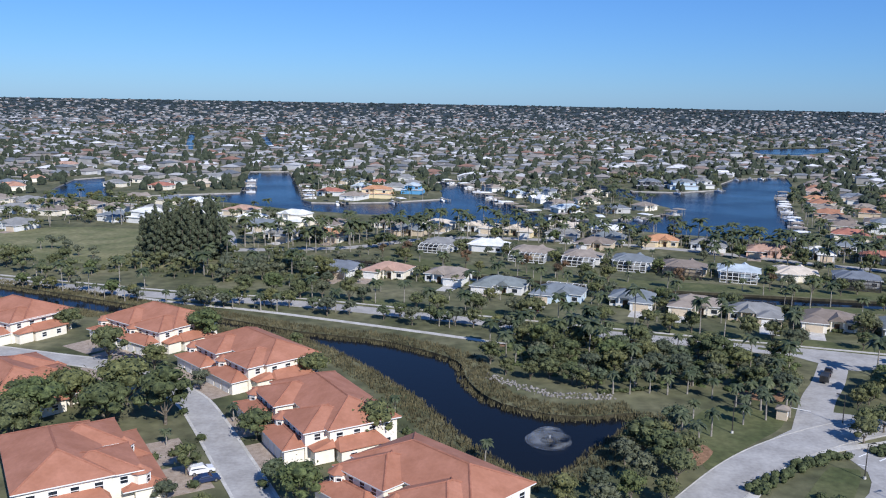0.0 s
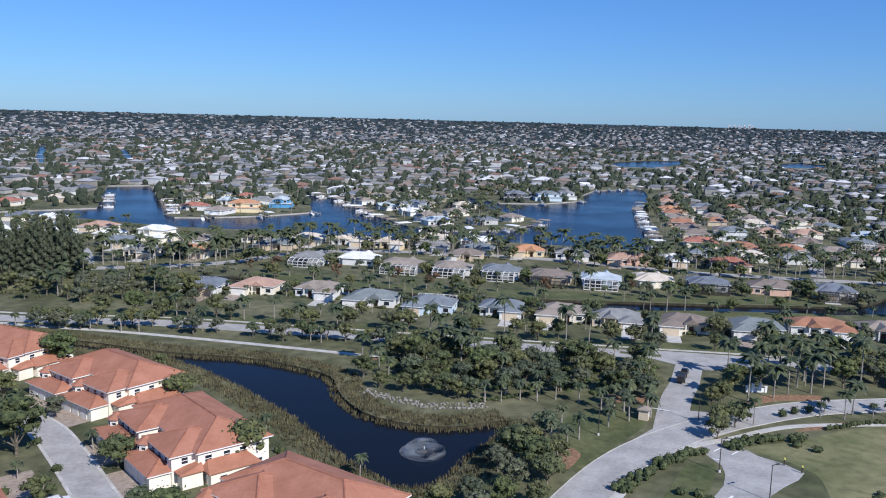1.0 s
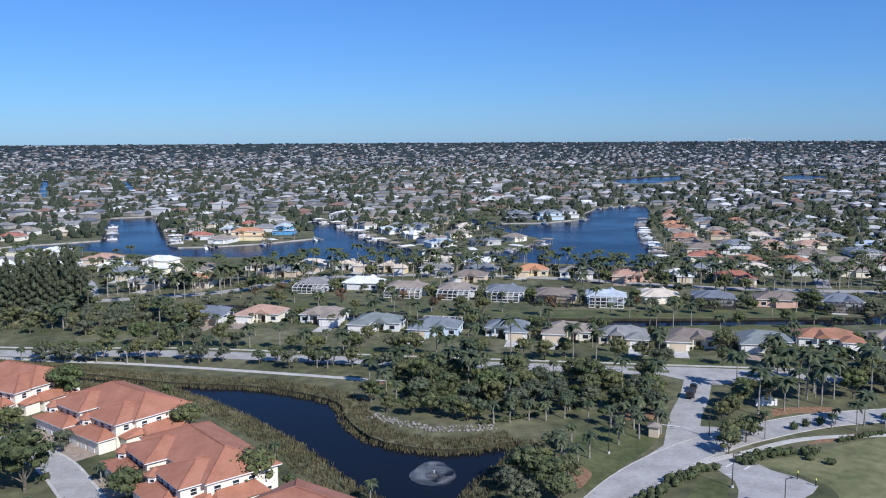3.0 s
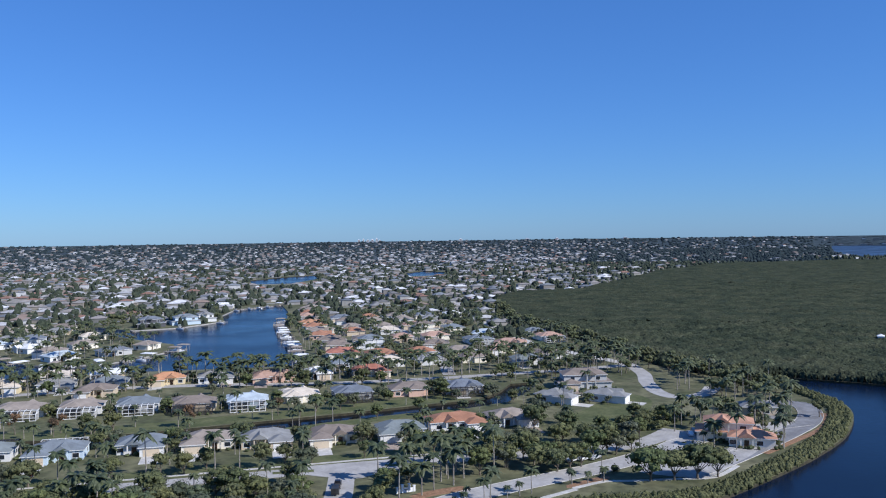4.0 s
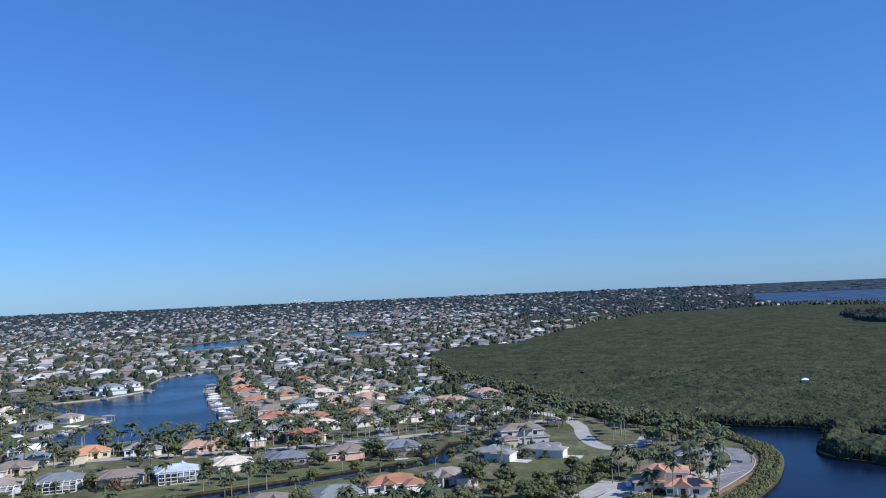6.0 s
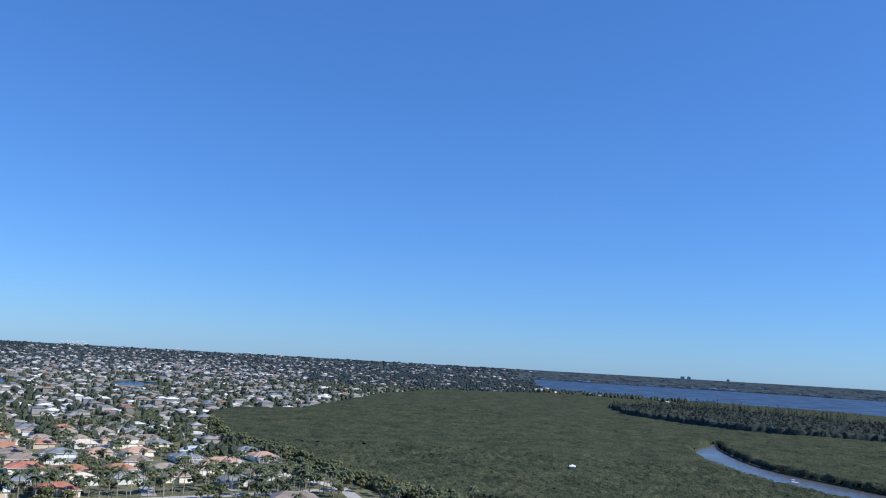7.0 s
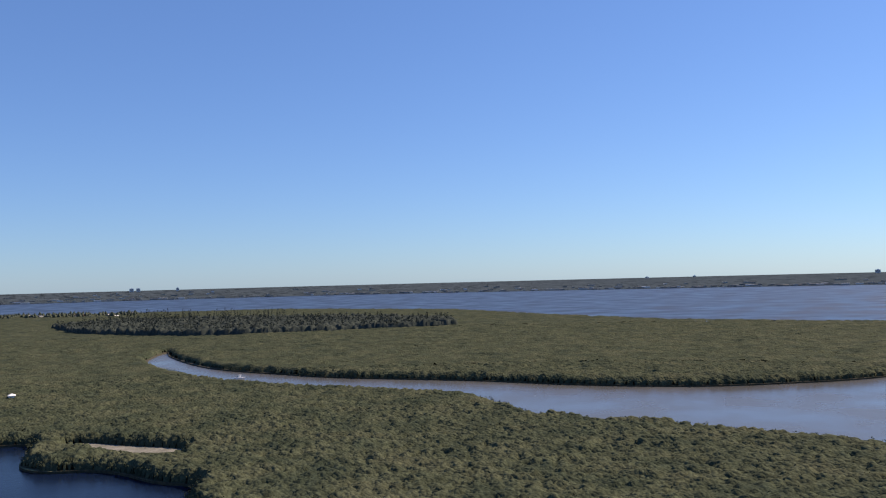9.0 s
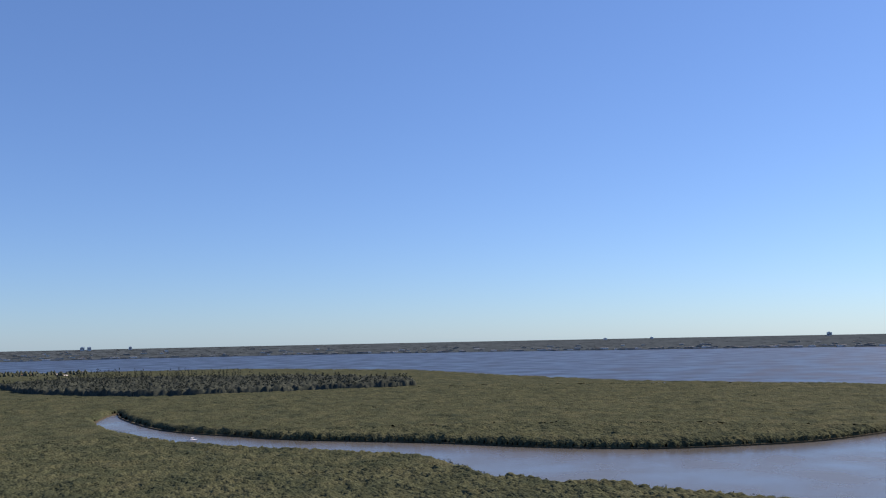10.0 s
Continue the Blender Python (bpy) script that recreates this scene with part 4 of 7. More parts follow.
def infill():
    """More houses of the same streets, wherever a lot is free."""
    rng = random.Random(4)
    for i in range(-24, 34):
        for j in range(0, 22):
            u, v = i * 23.5, 330 + j * 37.0 + (4 if j % 2 else -4)
            x, y = u * U[0] + v * V[0] + rng.uniform(-2, 2), u * U[1] + v * V[1] + rng.uniform(-2, 2)
            r, az = math.hypot(x, y), math.degrees(math.atan2(x, y))
            if not (r < 740 and -33 < az < 34) and not (r < 620 and 34 <= az < 56):
                continue
            near = np.array([(x + p, y + q) for p in (-13, 0, 13) for q in (-13, 0, 13)])
            if wet(near[:, 0], near[:, 1]).any() or inside(near[:, 0], near[:, 1], WOOD).any() or inside([x], [y], FIELD_W)[0]:
                continue
            if 250 < x < 335 and 222 < y < 350:  # the wooded end of the street
                continue
            if any(math.hypot(x - p, y - q) < 21 for p, q in HOUSE_SPOTS) or min(np.hypot(*(LINES - (x, y)).T)) < 14:
                continue
            east = x > 180
            roof = rng.choice(("tan", "grey", "brown", "white", "cream", "slate", "blue grey", "tan", "rust" if east else "grey", "pink" if east else "tan"))
            house(x, y, GRID_A + (math.pi if j % 2 else 0) + rng.uniform(-0.06, 0.06), roof, rng.choice(("white", "cream", "cream", "tan", "white")),
                  rng.uniform(13.5, 17.5), rng.uniform(10, 12), rng.choice((-1, 1)), 2 if rng.random() < 0.06 else 1, "white" if rng.random() < 0.2 else "",
                  drive=6.0, group="houses beyond", windows=r < 400)


FIELD_W = np.array([(-260, 400), (-224, 415), (-200, 431), (-153, 423), (-123, 365), (-108, 327), (-159, 338), (-250, 370)], float)
LINES = np.concatenate([smooth(q, 6.0, False) for q in (STREET1, STREET2, MAIN, EAST_ROAD)])
infill()

# ---------- the red-roofed two-storey buildings ----------
M_TILE = mat("terracotta roof tiles", (0.34, 0.148, 0.090), (0.42, 0.192, 0.124), 4.0, 0.85, 0.03, 0.28, 0.07)
M_RIDGE = mat("weathered ridge tiles", (0.29, 0.120, 0.074), (0.37, 0.160, 0.104), 1.5, 0.85, 0.03, 0.3, 0.1)


def ridge_line(k, p, q, w=0.22):
    """A raised run of ridge tiles between two points."""
    p, q = Vector(p), Vector(q)
    d = (q - p).normalized()
    s = d.cross(Vector((0, 0, 1))).normalized() * w
    u = Vector((0, 0, 0.16))
    k.face(p - s, q - s, q + u, p + u).face(p + u, q + u, q + s, p + s)


def hip_with_ridges(r, k, x0, x1, y0, y1, z, pitch=0.36, over=0.7):
    r.edge = 1
    r.hip(x0, x1, y0, y1, z, pitch, over)
    a0, a1, b0, b1 = x0 - over, x1 + over, y0 - over, y1 + over
    m = min(a1 - a0, b1 - b0) / 2
    zt = z + 0.2 + m * pitch
    if a1 - a0 >= b1 - b0:
        p, q = (a0 + m, (b0 + b1) / 2, zt), (a1 - m, (b0 + b1) / 2, zt)
        ends = (((a0, b0), p), ((a0, b1), p), ((a1, b0), q), ((a1, b1), q))
    else:
        p, q = ((a0 + a1) / 2, b0 + m, zt), ((a0 + a1) / 2, b1 - m, zt)
        ends = (((a0, b0), p), ((a1, b0), p), ((a0, b1), q), ((a1, b1), q))
    ridge_line(k, p, q)
    for (a, b), c in ends:
        ridge_line(k, (a, b, z + 0.2), c)


def condo(cx, cy, deg, length=32.0):
    """A four-home building: long two-storey block, stepped wings, low tiled skirts over the garages, corner bays. Its front faces -y."""
    o = thing("apartment_building", cx, cy, radians(deg), "two-storey cream stucco building with stepped terracotta tile roofs", "apartment house",
              "red-roofed buildings by the pond")
    L = length / 2

    def block(name, x0, x1, y0, y1, z0, z1, pitch, over=0.7, ry1=None):
        part("wall", Kit().box(x0, x1, y0, y1, z0, z1), M_CREAM, o)
        r, k = Kit(), Kit()
        hip_with_ridges(r, k, x0, x1, y0, y1 if ry1 is None else ry1, z1, pitch, over)
        roof = part(name, r, [M_TILE, M_FRAME], o, "terracotta tile roof")
        part("ridge", k, M_RIDGE, roof)

    block("main_roof", -L, L, -3.5, 11.0, 0, 6.0, 0.40)
    for s in (-1, 1):
        c = s * L * 0.52
        block("wing_roof", c - 6, c + 6, -8.0, -3.0, 0, 5.8, 0.34, 0.7, 5.0)
        block("garage_roof", c - 7.2, c + 5.5, -12.0, -7.0, 0, 2.9, 0.34, 0.6, -5.5)
        # the corner bay with its own little roof
        part("bay", Kit().prism(c - 5.2, -8.3, 1.6, 1.6, 2.9, 5.4, 8, True, math.pi / 8), M_CREAM, o)
        part("bay_roof", Kit().prism(c - 5.2, -8.3, 2.1, 0.05, 5.4, 6.6, 8, True, math.pi / 8), M_TILE, o)
        part("porch", Kit().box(c + 5.8, c + 8.4, -7.0, -3, 0, 2.9), M_CREAM, o)
        part("porch_roof", Kit().lean(c + 5.6, c + 8.9, -7.6, -3.0, 2.9, 4.2), M_TILE, o)
    # low skirts round the ends
    for s in (-1, 1):
        x0, x1 = (L, L + 3.2) if s > 0 else (-L - 3.2, -L)
        part("end_bay", Kit().box(x0, x1, -2.5, 7.0, 0, 2.8), M_CREAM, o)
        r = Kit()
        a, b = (x1 + 0.5, L - 0.2) if s > 0 else (x0 - 0.5, -L + 0.2)
        r.v += [(a, -3.1, 2.8), (a, 7.6, 2.8), (b, -3.1, 2.8), (b, 7.6, 2.8), (a, -3.1, 3.0), (a, 7.6, 3.0), (b, -1.6, 4.4), (b, 6.1, 4.4), (b, -3.1, 3.0), (b, 7.6, 3.0)]
        q = [(0, 1, 5, 4), (4, 5, 7, 6), (4, 6, 8), (5, 9, 7), (0, 4, 8, 2), (1, 3, 9, 5), (0, 2, 3, 1)]
        r.f += [t if s > 0 else t[::-1] for t in q]
        r.s += [0] * len(q)
        part("skirt_roof", r, M_TILE, o, "low terracotta tile skirt roof")
    for s in (-1, 1):
        c = s * L * 0.52
        for q in (-4.6, -1.2, 2.4):
            part("garage_door", Kit().box(c + q - 1.35, c + q + 1.35, -12.1, -11.95, 0.02, 2.3), M_DOOR, o)
        for q in (-2.4, 0.6, 3.6):
            window(o, c + q, -8.0, 4.0, 0, 1.2, 1.2, True)
        window(o, c - 5.2, -9.82, 3.6, 0, 0.9, 1.2, True)
        window(o, c - 6.4, -9.35, 3.6, -45, 0.8, 1.2, True)
        window(o, c - 4.0, -9.35, 3.6, 45, 0.8, 1.2, True)
        window(o, c + s * 6, -5.5, 4.0, 90 * s, 1.2, 1.2, True)
        for zz, ys in ((3.9, (-1.5, 2.2, 5.5, 8.8)), (0.8, (8.9,))):
            for q in ys:
                window(o, s * L, q, zz, 90 * s, 1.3, 1.3, True)
        for q in (0.0, 4.5):
            window(o, s * (L + 3.2), q, 0.8, 90 * s, 1.3, 1.2, True)
    for q in (-12, -8, -4, 0, 4, 8, 12):
        if abs(q) < L - 1:
            window(o, q, 11.0, 3.9, 180, 1.5, 1.3, True)
            window(o, q, 11.0, 0.7, 180, 1.7, 1.6, True)
    for i in range(2):
        c = (-1, 1)[i] * L * 0.52
        a, sn = math.cos(radians(deg)), math.sin(radians(deg))
        dk = Kit().box(c - 6.8, c + 5.0, -20.5, -12.1, -0.1, 0.045)
        link("driveway", [(cx + p * a - q * sn, cy + p * sn + q * a, z) for p, q, z in dk.v], dk.f, M_PAVER, "beige paver driveway", "driveway")
    return o


for cx, cy, deg, ln in ((-28, 167, -58, 31), (-51, 204, -46, 29), (-84, 231, -35, 26), (-4, 133, -44, 28), (-128, 236, -30, 24), (-66, 140, 122, 26),
                        (-97, 182, 140, 24), (-41, 107, 108, 22)):
    condo(cx, cy, deg, ln)

# ---------- plants ----------
M_BARK = mat("grey brown bark", (0.10, 0.08, 0.06), (0.22, 0.19, 0.15), 0.5, 0.95, 0.03, 0.1, 0.3)
M_LEAF = [mat(n, d, l, 1.2, 0.75, 0.0, None, 0.5, per="object", palette=((0.8, 0.85, 0.8), (1.0, 1.0, 1.0), (1.15, 1.1, 1.0), (0.9, 1.0, 0.85)))
          for n, d, l in (("dark oak leaves", (0.040, 0.050, 0.022), (0.132, 0.146, 0.062)), ("olive leaves", (0.048, 0.055, 0.023), (0.140, 0.146, 0.062)),
                          ("grey green leaves", (0.044, 0.053, 0.032), (0.118, 0.128, 0.082)), ("rusty cypress needles", (0.06, 0.04, 0.025), (0.16, 0.10, 0.06)))]
M_PALM = mat("palm fronds", (0.030, 0.042, 0.020), (0.092, 0.108, 0.056), 1.0, 0.6, 0.0, None, 0.4, per="object",
             palette=((0.8, 0.85, 0.8), (1.0, 1.0, 1.0), (1.15, 1.12, 1.0)))
M_PALMTRUNK = mat("pale palm trunk", (0.20, 0.18, 0.15), (0.36, 0.33, 0.29), 0.6, 0.9, 0.02, 0.15, 0.25)
M_PINE = mat("casuarina needles", (0.036, 0.046, 0.026), (0.100, 0.114, 0.066), 1.4, 0.8, 0.0, None, 0.5)
M_REED = mat("reeds and brush", (0.075, 0.068, 0.036), (0.165, 0.145, 0.080), 5.0, 0.95, 0.0, None, 0.5)
M_BUSH = mat("shrub leaves", (0.034, 0.046, 0.018), (0.095, 0.112, 0.046), 1.2, 0.8, 0.0, None, 0.5)


def leaf_cards(rng, k, cx, cy, cz, rx, rz, n, size, shell=0.62, out=1.05):
    """Leaf sprays on and inside an egg-shaped clump."""
    for _ in range(n):
        a, u = rng.uniform(0, 2 * math.pi), rng.uniform(-0.75, 1)
        q = rng.uniform(shell, out)
        s = math.sqrt(max(0.0, 1 - u * u))
        p = Vector((cx + rx * q * s * math.cos(a), cy + rx * q * s * math.sin(a), cz + rz * q * u))
        nrm = Vector((s * math.cos(a), s * math.sin(a), u * 0.9 + 0.25)) + Vector((rng.uniform(-.55, .55), rng.uniform(-.55, .55), rng.uniform(-.4, .5)))
        nrm.normalize()
        t = nrm.orthogonal().normalized()
        t = (Matrix.Rotation(rng.uniform(0, 6.28), 3, nrm) @ t)
        b = nrm.cross(t)
        e = size * rng.uniform(0.6, 1.3)
        bend = nrm * e * 0.25
        k.face(p - t * e - bend, p + b * e * 0.55, p + t * e - bend * 0.6, p - b * e * 0.55)


def lump(rng, k, cx, cy, cz, rx, rz):
    """The shaded heart of a clump: a knobbly low ball."""
    n, rings = 7, (-0.7, -0.1, 0.5)
    base = len(k.v)
    k.v.append((cx, cy, cz - rz * 0.8))
    for u in rings:
        s = math.sqrt(1 - u * u)
        for i in range(n):
            q = rng.uniform(0.68, 0.92)
            k.v.append((cx + rx * q * s * math.cos(6.283 * i / n), cy + rx * q * s * math.sin(6.283 * i / n), cz + rz * q * u))
    k.v.append((cx, cy, cz + rz * 0.85))
    top = len(k.v) - 1
    for i in range(n):
        j = (i + 1) % n
        k.f += [(base, base + 1 + j, base + 1 + i), (top, base + 1 + 2 * n + i, base + 1 + 2 * n + j)]
        for q in range(2):
            a = base + 1 + q * n
            k.f.append((a + i, a + j, a + n + j, a + n + i))
    k.s += [0] * (4 * n)


def limb(k, p, q, r0, r1, n=6):
    p, q = Vector(p), Vector(q)
    d = (q - p).normalized()
    a = d.orthogonal().normalized()
    b = d.cross(a)
    m = len(k.v)
    for c, r in ((p, r0), (q, r1)):
        k.v += [tuple(c + (a * math.cos(6.283 * i / n) + b * math.sin(6.283 * i / n)) * r) for i in range(n)]
    k.f += [(m + i, m + (i + 1) % n, m + n + (i + 1) % n, m + n + i) for i in range(n)]
    k.s += [0] * n


def tree_meshes(seed, h, r, leaf, clumps=9, cards=34, flat=0.62, clear=0.28, size=None):
    """A tree whose crown is built of many leafy clumps on limbs: large ones in the heart, small ones round the rim."""
    rng = random.Random(seed)
    t, c = Kit(), Kit()
    limb(t, (0, 0, -0.2), (rng.uniform(-.2, .2), rng.uniform(-.2, .2), h * clear + 0.6), 0.045 * r + 0.1, 0.03 * r + 0.07, 8)
    top = (0, 0, h * clear + 0.4)
    wide, deep = rng.uniform(0.88, 1.12), rng.uniform(0.88, 1.12)
    for i in range(clumps):
        a = i * 2.39996 + rng.uniform(-.25, .25)
        q = r * 0.80 * math.sqrt(i / clumps) * rng.uniform(0.85, 1.1)
        dome = math.sqrt(max(0.0, 1 - (q / (r * 1.02)) ** 2))
        low, high = h * (clear + 0.20), h * 0.83
        z = low + (high - low) * dome * (rng.uniform(0.86, 1.02) if i % 3 else rng.uniform(0.25, 0.7))
        p = (q * math.cos(a) * wide, q * math.sin(a) * deep, z)
        if i % 3 == 0:
            limb(t, top, p, 0.02 * r + 0.05, 0.03, 5)
        cr = r * rng.uniform(0.26, 0.40) * (1.15 - 0.3 * q / r)
        lump(rng, c, *p, cr * 0.92, cr * flat * 0.9)
        leaf_cards(rng, c, *p, cr * 1.1, cr * flat * 1.1, cards, size or (0.18 + 0.036 * r), 0.72, 1.32)
    return t.mesh("trunk", M_BARK), c.mesh("crown", leaf)


def palm_meshes(seed, h, fr=2.8, fronds=15, droop=1.0, n=5):
    rng = random.Random(seed)
    t, c = Kit(), Kit()
    lean = (rng.uniform(-.5, .5), rng.uniform(-.5, .5))
    pts = [Vector((lean[0] * s * s, lean[1] * s * s, h * s - 0.1)) for s in (0, .25, .5, .75, 1)]
    for i in range(4):
        limb(t, pts[i], pts[i + 1], 0.24 - 0.035 * i, 0.24 - 0.035 * (i + 1), 7)
    top = pts[-1]
    for i in range(fronds):
        a = 6.283 * i / fronds + rng.uniform(-.2, .2)
        up = rng.uniform(-0.25, 1.0)
        d, s = Vector((math.cos(a), math.sin(a), 0)), Vector((-math.sin(a), math.cos(a), 0))
        prev = None
        L = fr * rng.uniform(0.85, 1.1)
        for j in range(n + 1):
            q = j / n
            p = top + d * (L * q * (1 - 0.12 * q)) + Vector((0, 0, up * L * 0.75 * q - droop * L * 0.62 * q * q))
            w = 0.55 * math.sin(math.pi * (0.12 + 0.86 * q)) * fr / 2.8
            cur = (p - s * w - Vector((0, 0, w * 0.55)), p, p + s * w - Vector((0, 0, w * 0.55)))
            if prev:
                c.face(prev[0], prev[1], cur[1], cur[0]).face(prev[1], prev[2], cur[2], cur[1])
            prev = cur
    lump(rng, c, top.x, top.y, top.z - 0.1, 0.45, 0.4)
    return t.mesh("trunk", M_PALMTRUNK), c.mesh("fronds", M_PALM)


def pine_meshes(seed, h, r):
    rng = random.Random(seed)
    t, c = Kit(), Kit()
    limb(t, (0, 0, -0.2), (0, 0, h * 0.9), 0.3, 0.06, 7)
    for i in range(20):
        q = i / 20
        a, z = i * 2.4, h * (0.05 + 0.90 * q)
        rr = r * (1 - 0.72 * q) * rng.uniform(0.35, 0.6)
        p = (rr * math.cos(a), rr * math.sin(a), z)
        limb(t, (0, 0, z - 0.6), p, 0.07, 0.03, 4)
        cr = r * (1 - 0.62 * q) * 0.5
        lump(rng, c, *p, cr * 0.8, h * 0.07)
        leaf_cards(rng, c, *p, cr, h * 0.085, 34, 0.36)
    return t.mesh("trunk", M_BARK), c.mesh("crown", M_PINE)


def shrub_mesh(seed, r, h, cards=40):
    rng = random.Random(seed)
    c = Kit()
    lump(rng, c, 0, 0, h * 0.5, r, h * 0.55)
    leaf_cards(rng, c, 0, 0, h * 0.5, r * 1.05, h * 0.58, cards, 0.28)
    return c.mesh("shrub", M_BUSH)


KINDS = {}
for i in range(6):
    KINDS["oak", i] = tree_meshes(10 + i, 7.4 + i * 0.5, 4.3, M_LEAF[0], 24, 26, 0.78, 0.10)
for i in range(4):
    KINDS["street", i] = tree_meshes(30 + i, 6.8 + 0.3 * i, 3.4, M_LEAF[i % 2], 16, 22, 0.86, 0.13)
for i in range(4):
    KINDS["olive", i] = tree_meshes(40 + i, 7.2 + 0.4 * i, 3.7, M_LEAF[1], 19, 24, 0.84, 0.08)
for i in range(3):
    KINDS["grey", i] = tree_meshes(50 + i, 6.6 + 0.3 * i, 3.5, M_LEAF[2], 17, 24, 0.84, 0.12)
for i in range(2):
    KINDS["cypress", i] = tree_meshes(60 + i, 9.0, 2.7, M_LEAF[3], 8, 30, 1.0, 0.15)
for i in range(5):
    KINDS["royal", i] = palm_meshes(70 + i, 8.4 + 0.9 * i, 3.9, 22)
for i in range(3):
    KINDS["sabal", i] = palm_meshes(80 + i, 4.8 + 0.6 * i, 2.2, 24, 1.25)
for i in range(3):
    KINDS["casuarina", i] = pine_meshes(90 + i, 18.0 + 3.5 * i, 4.6)
LIGHT = {("oak", i): tree_meshes(110 + i, 8.0, 4.2, M_LEAF[0], 10, 7, 0.85, 0.10, 0.4) for i in range(3)}
LIGHT.update({("street", i): tree_meshes(120 + i, 7.0, 3.3, M_LEAF[i % 2], 8, 7, 0.9, 0.12, 0.38) for i in range(2)})
LIGHT.update({("olive", i): tree_meshes(130 + i, 7.6, 3.6, M_LEAF[1], 9, 7, 0.9, 0.08, 0.38) for i in range(2)})
LIGHT.update({("grey", i): tree_meshes(140 + i, 6.8, 3.4, M_LEAF[2], 8, 7, 0.9, 0.12, 0.38) for i in range(2)})
LIGHT.update({("royal", i): palm_meshes(150 + i, 9.2 + 0.9 * i, 4.0, 15, 1.0, 3) for i in range(4)})
LIGHT.update({("sabal", i): palm_meshes(160 + i, 4.8 + 0.6 * i, 2.3, 15, 1.25, 3) for i in range(3)})
KIND_TEXT = {"oak": ("broadleaf_tree", "broad dark green shade tree with spreading rounded crown", "tree"),
             "street": ("street_tree", "small dark green round-crowned tree on a bare trunk", "tree"),
             "olive": ("broadleaf_tree", "olive green bushy tree with uneven crown", "tree"),
             "grey": ("broadleaf_tree", "grey-green open-crowned garden tree", "tree"),
             "cypress": ("cypress_tree", "rust-brown winter cypress on the canal bank", "tree"),
             "royal": ("palm_tree", "tall palm with pale trunk and arching green fronds", "palm"),
             "sabal": ("palm_tree", "short palm with dense round head of fronds", "palm"),
             "casuarina": ("casuarina_tree", "tall dark feathery casuarina in a dense stand", "tree")}
PLANTED, NURSERY = [], []
prng = random.Random(77)


def plant(kind, x, y, s=1.0, group=""):
    n = sum(1 for k in KINDS if k[0] == kind)
    tm, cm = KINDS[kind, prng.randrange(n)]
    name, label, cat = KIND_TEXT[kind]
    s *= prng.uniform(0.85, 1.18)
    NURSERY.append((kind, tm, cm, x, y, prng.uniform(0, 6.28), s * prng.uniform(0.92, 1.08), s, name, label, cat, group or cat + "s of the gardens"))
    PLANTED.append((x, y))


def set_trees(limit=255, middle=(60, 210)):
    """The trees nearest the middle of the plan stand as things; the farther ones of each sort are joined."""
    by = {}
    for q in NURSERY:
        by.setdefault(q[8], []).append(q)
    for name, lot in by.items():
        lot.sort(key=lambda q: math.hypot(q[3] - middle[0], q[4] - middle[1]))
        for kind, tm, cm, x, y, a, sx, sz, name_, label, cat, group in lot[:limit]:
            o = thing(name, x, y, a, label, cat, group)
            o.scale = (sx, sx, sz)
            part("trunk", tm, None, o)
            part("fronds" if cat == "palm" else "crown", cm, None, o)
        rest = lot[limit:]
        if not rest:
            continue
        vs, fs, ms, slots, base = [], [], [], [], 0
        for kind, tm, cm, x, y, a, sx, sz, *_ in rest:
            pick = [q for key, q in LIGHT.items() if key[0] == kind]
            for me in (pick[int(x * 7 + y) % len(pick)] if pick else (tm, cm)):
                v = np.empty(len(me.vertices) * 3)
                me.vertices.foreach_get("co", v)
                v = v.reshape(-1, 3) * (sx, sx, sz)
                c, s = math.cos(a), math.sin(a)
                vs.append(np.stack([v[:, 0] * c - v[:, 1] * s + x, v[:, 0] * s + v[:, 1] * c + y, v[:, 2]], 1))
                m = me.materials[0]
                if m not in ms:
                    ms.append(m)
                fs += [tuple(base + i for i in p.vertices) for p in me.polygons]
                slots += [ms.index(m)] * len(me.polygons)
                base += len(v)
        cat = rest[0][10]
        link("farther_" + name + "s", np.concatenate(vs), fs, ms, "farther garden " + ("palms with pale trunks" if cat == "palm" else "trees, green and olive") + " between houses",
             cat + "s", "stuff", slots=slots)


def free(x, y, road=5.0, home=9.0):
    if wet([x], [y])[0]:
        return False
    if any(abs(x - p) < home and abs(y - q) < home for p, q in HOUSE_SPOTS):
        return False
    return min(np.hypot(*(LINES - (x, y)).T)) > road


def scatter(poly, kinds, count, gap, road=5.5, scale=1.0, group="", home=9.0):
    poly = np.array(poly, float)
    (x0, y0), (x1, y1) = poly.min(axis=0), poly.max(axis=0)
    done = 0
    for _ in range(count * 14):
        x, y = prng.uniform(x0, x1), prng.uniform(y0, y1)
        if not inside([x], [y], poly)[0] or not free(x, y, road, home) or any(abs(x - p) < gap and abs(y - q) < gap for p, q in PLANTED[-500:]):
            continue
        plant(prng.choice(kinds), x, y, scale, group)
        done += 1
        if done == count:
            break


def along(pts, off, step, kinds, scale=1.0, jitter=0.8, group="", skip=0.1):
    p = smooth(pts, step, False)
    d = np.gradient(p, axis=0)
    d /= np.hypot(*d.T)[:, None]
    for q, t in zip(p, d):
        x, y = q[0] - t[1] * off + prng.uniform(-jitter, jitter), q[1] + t[0] * off + prng.uniform(-jitter, jitter)
        if prng.random() > skip and not wet([x], [y])[0]:
            plant(prng.choice(kinds), x, y, scale, group)


def spots(text, kinds, scale=1.0, group=""):
    for x, y in text:
        plant(prng.choice(kinds), x, y, scale, group)


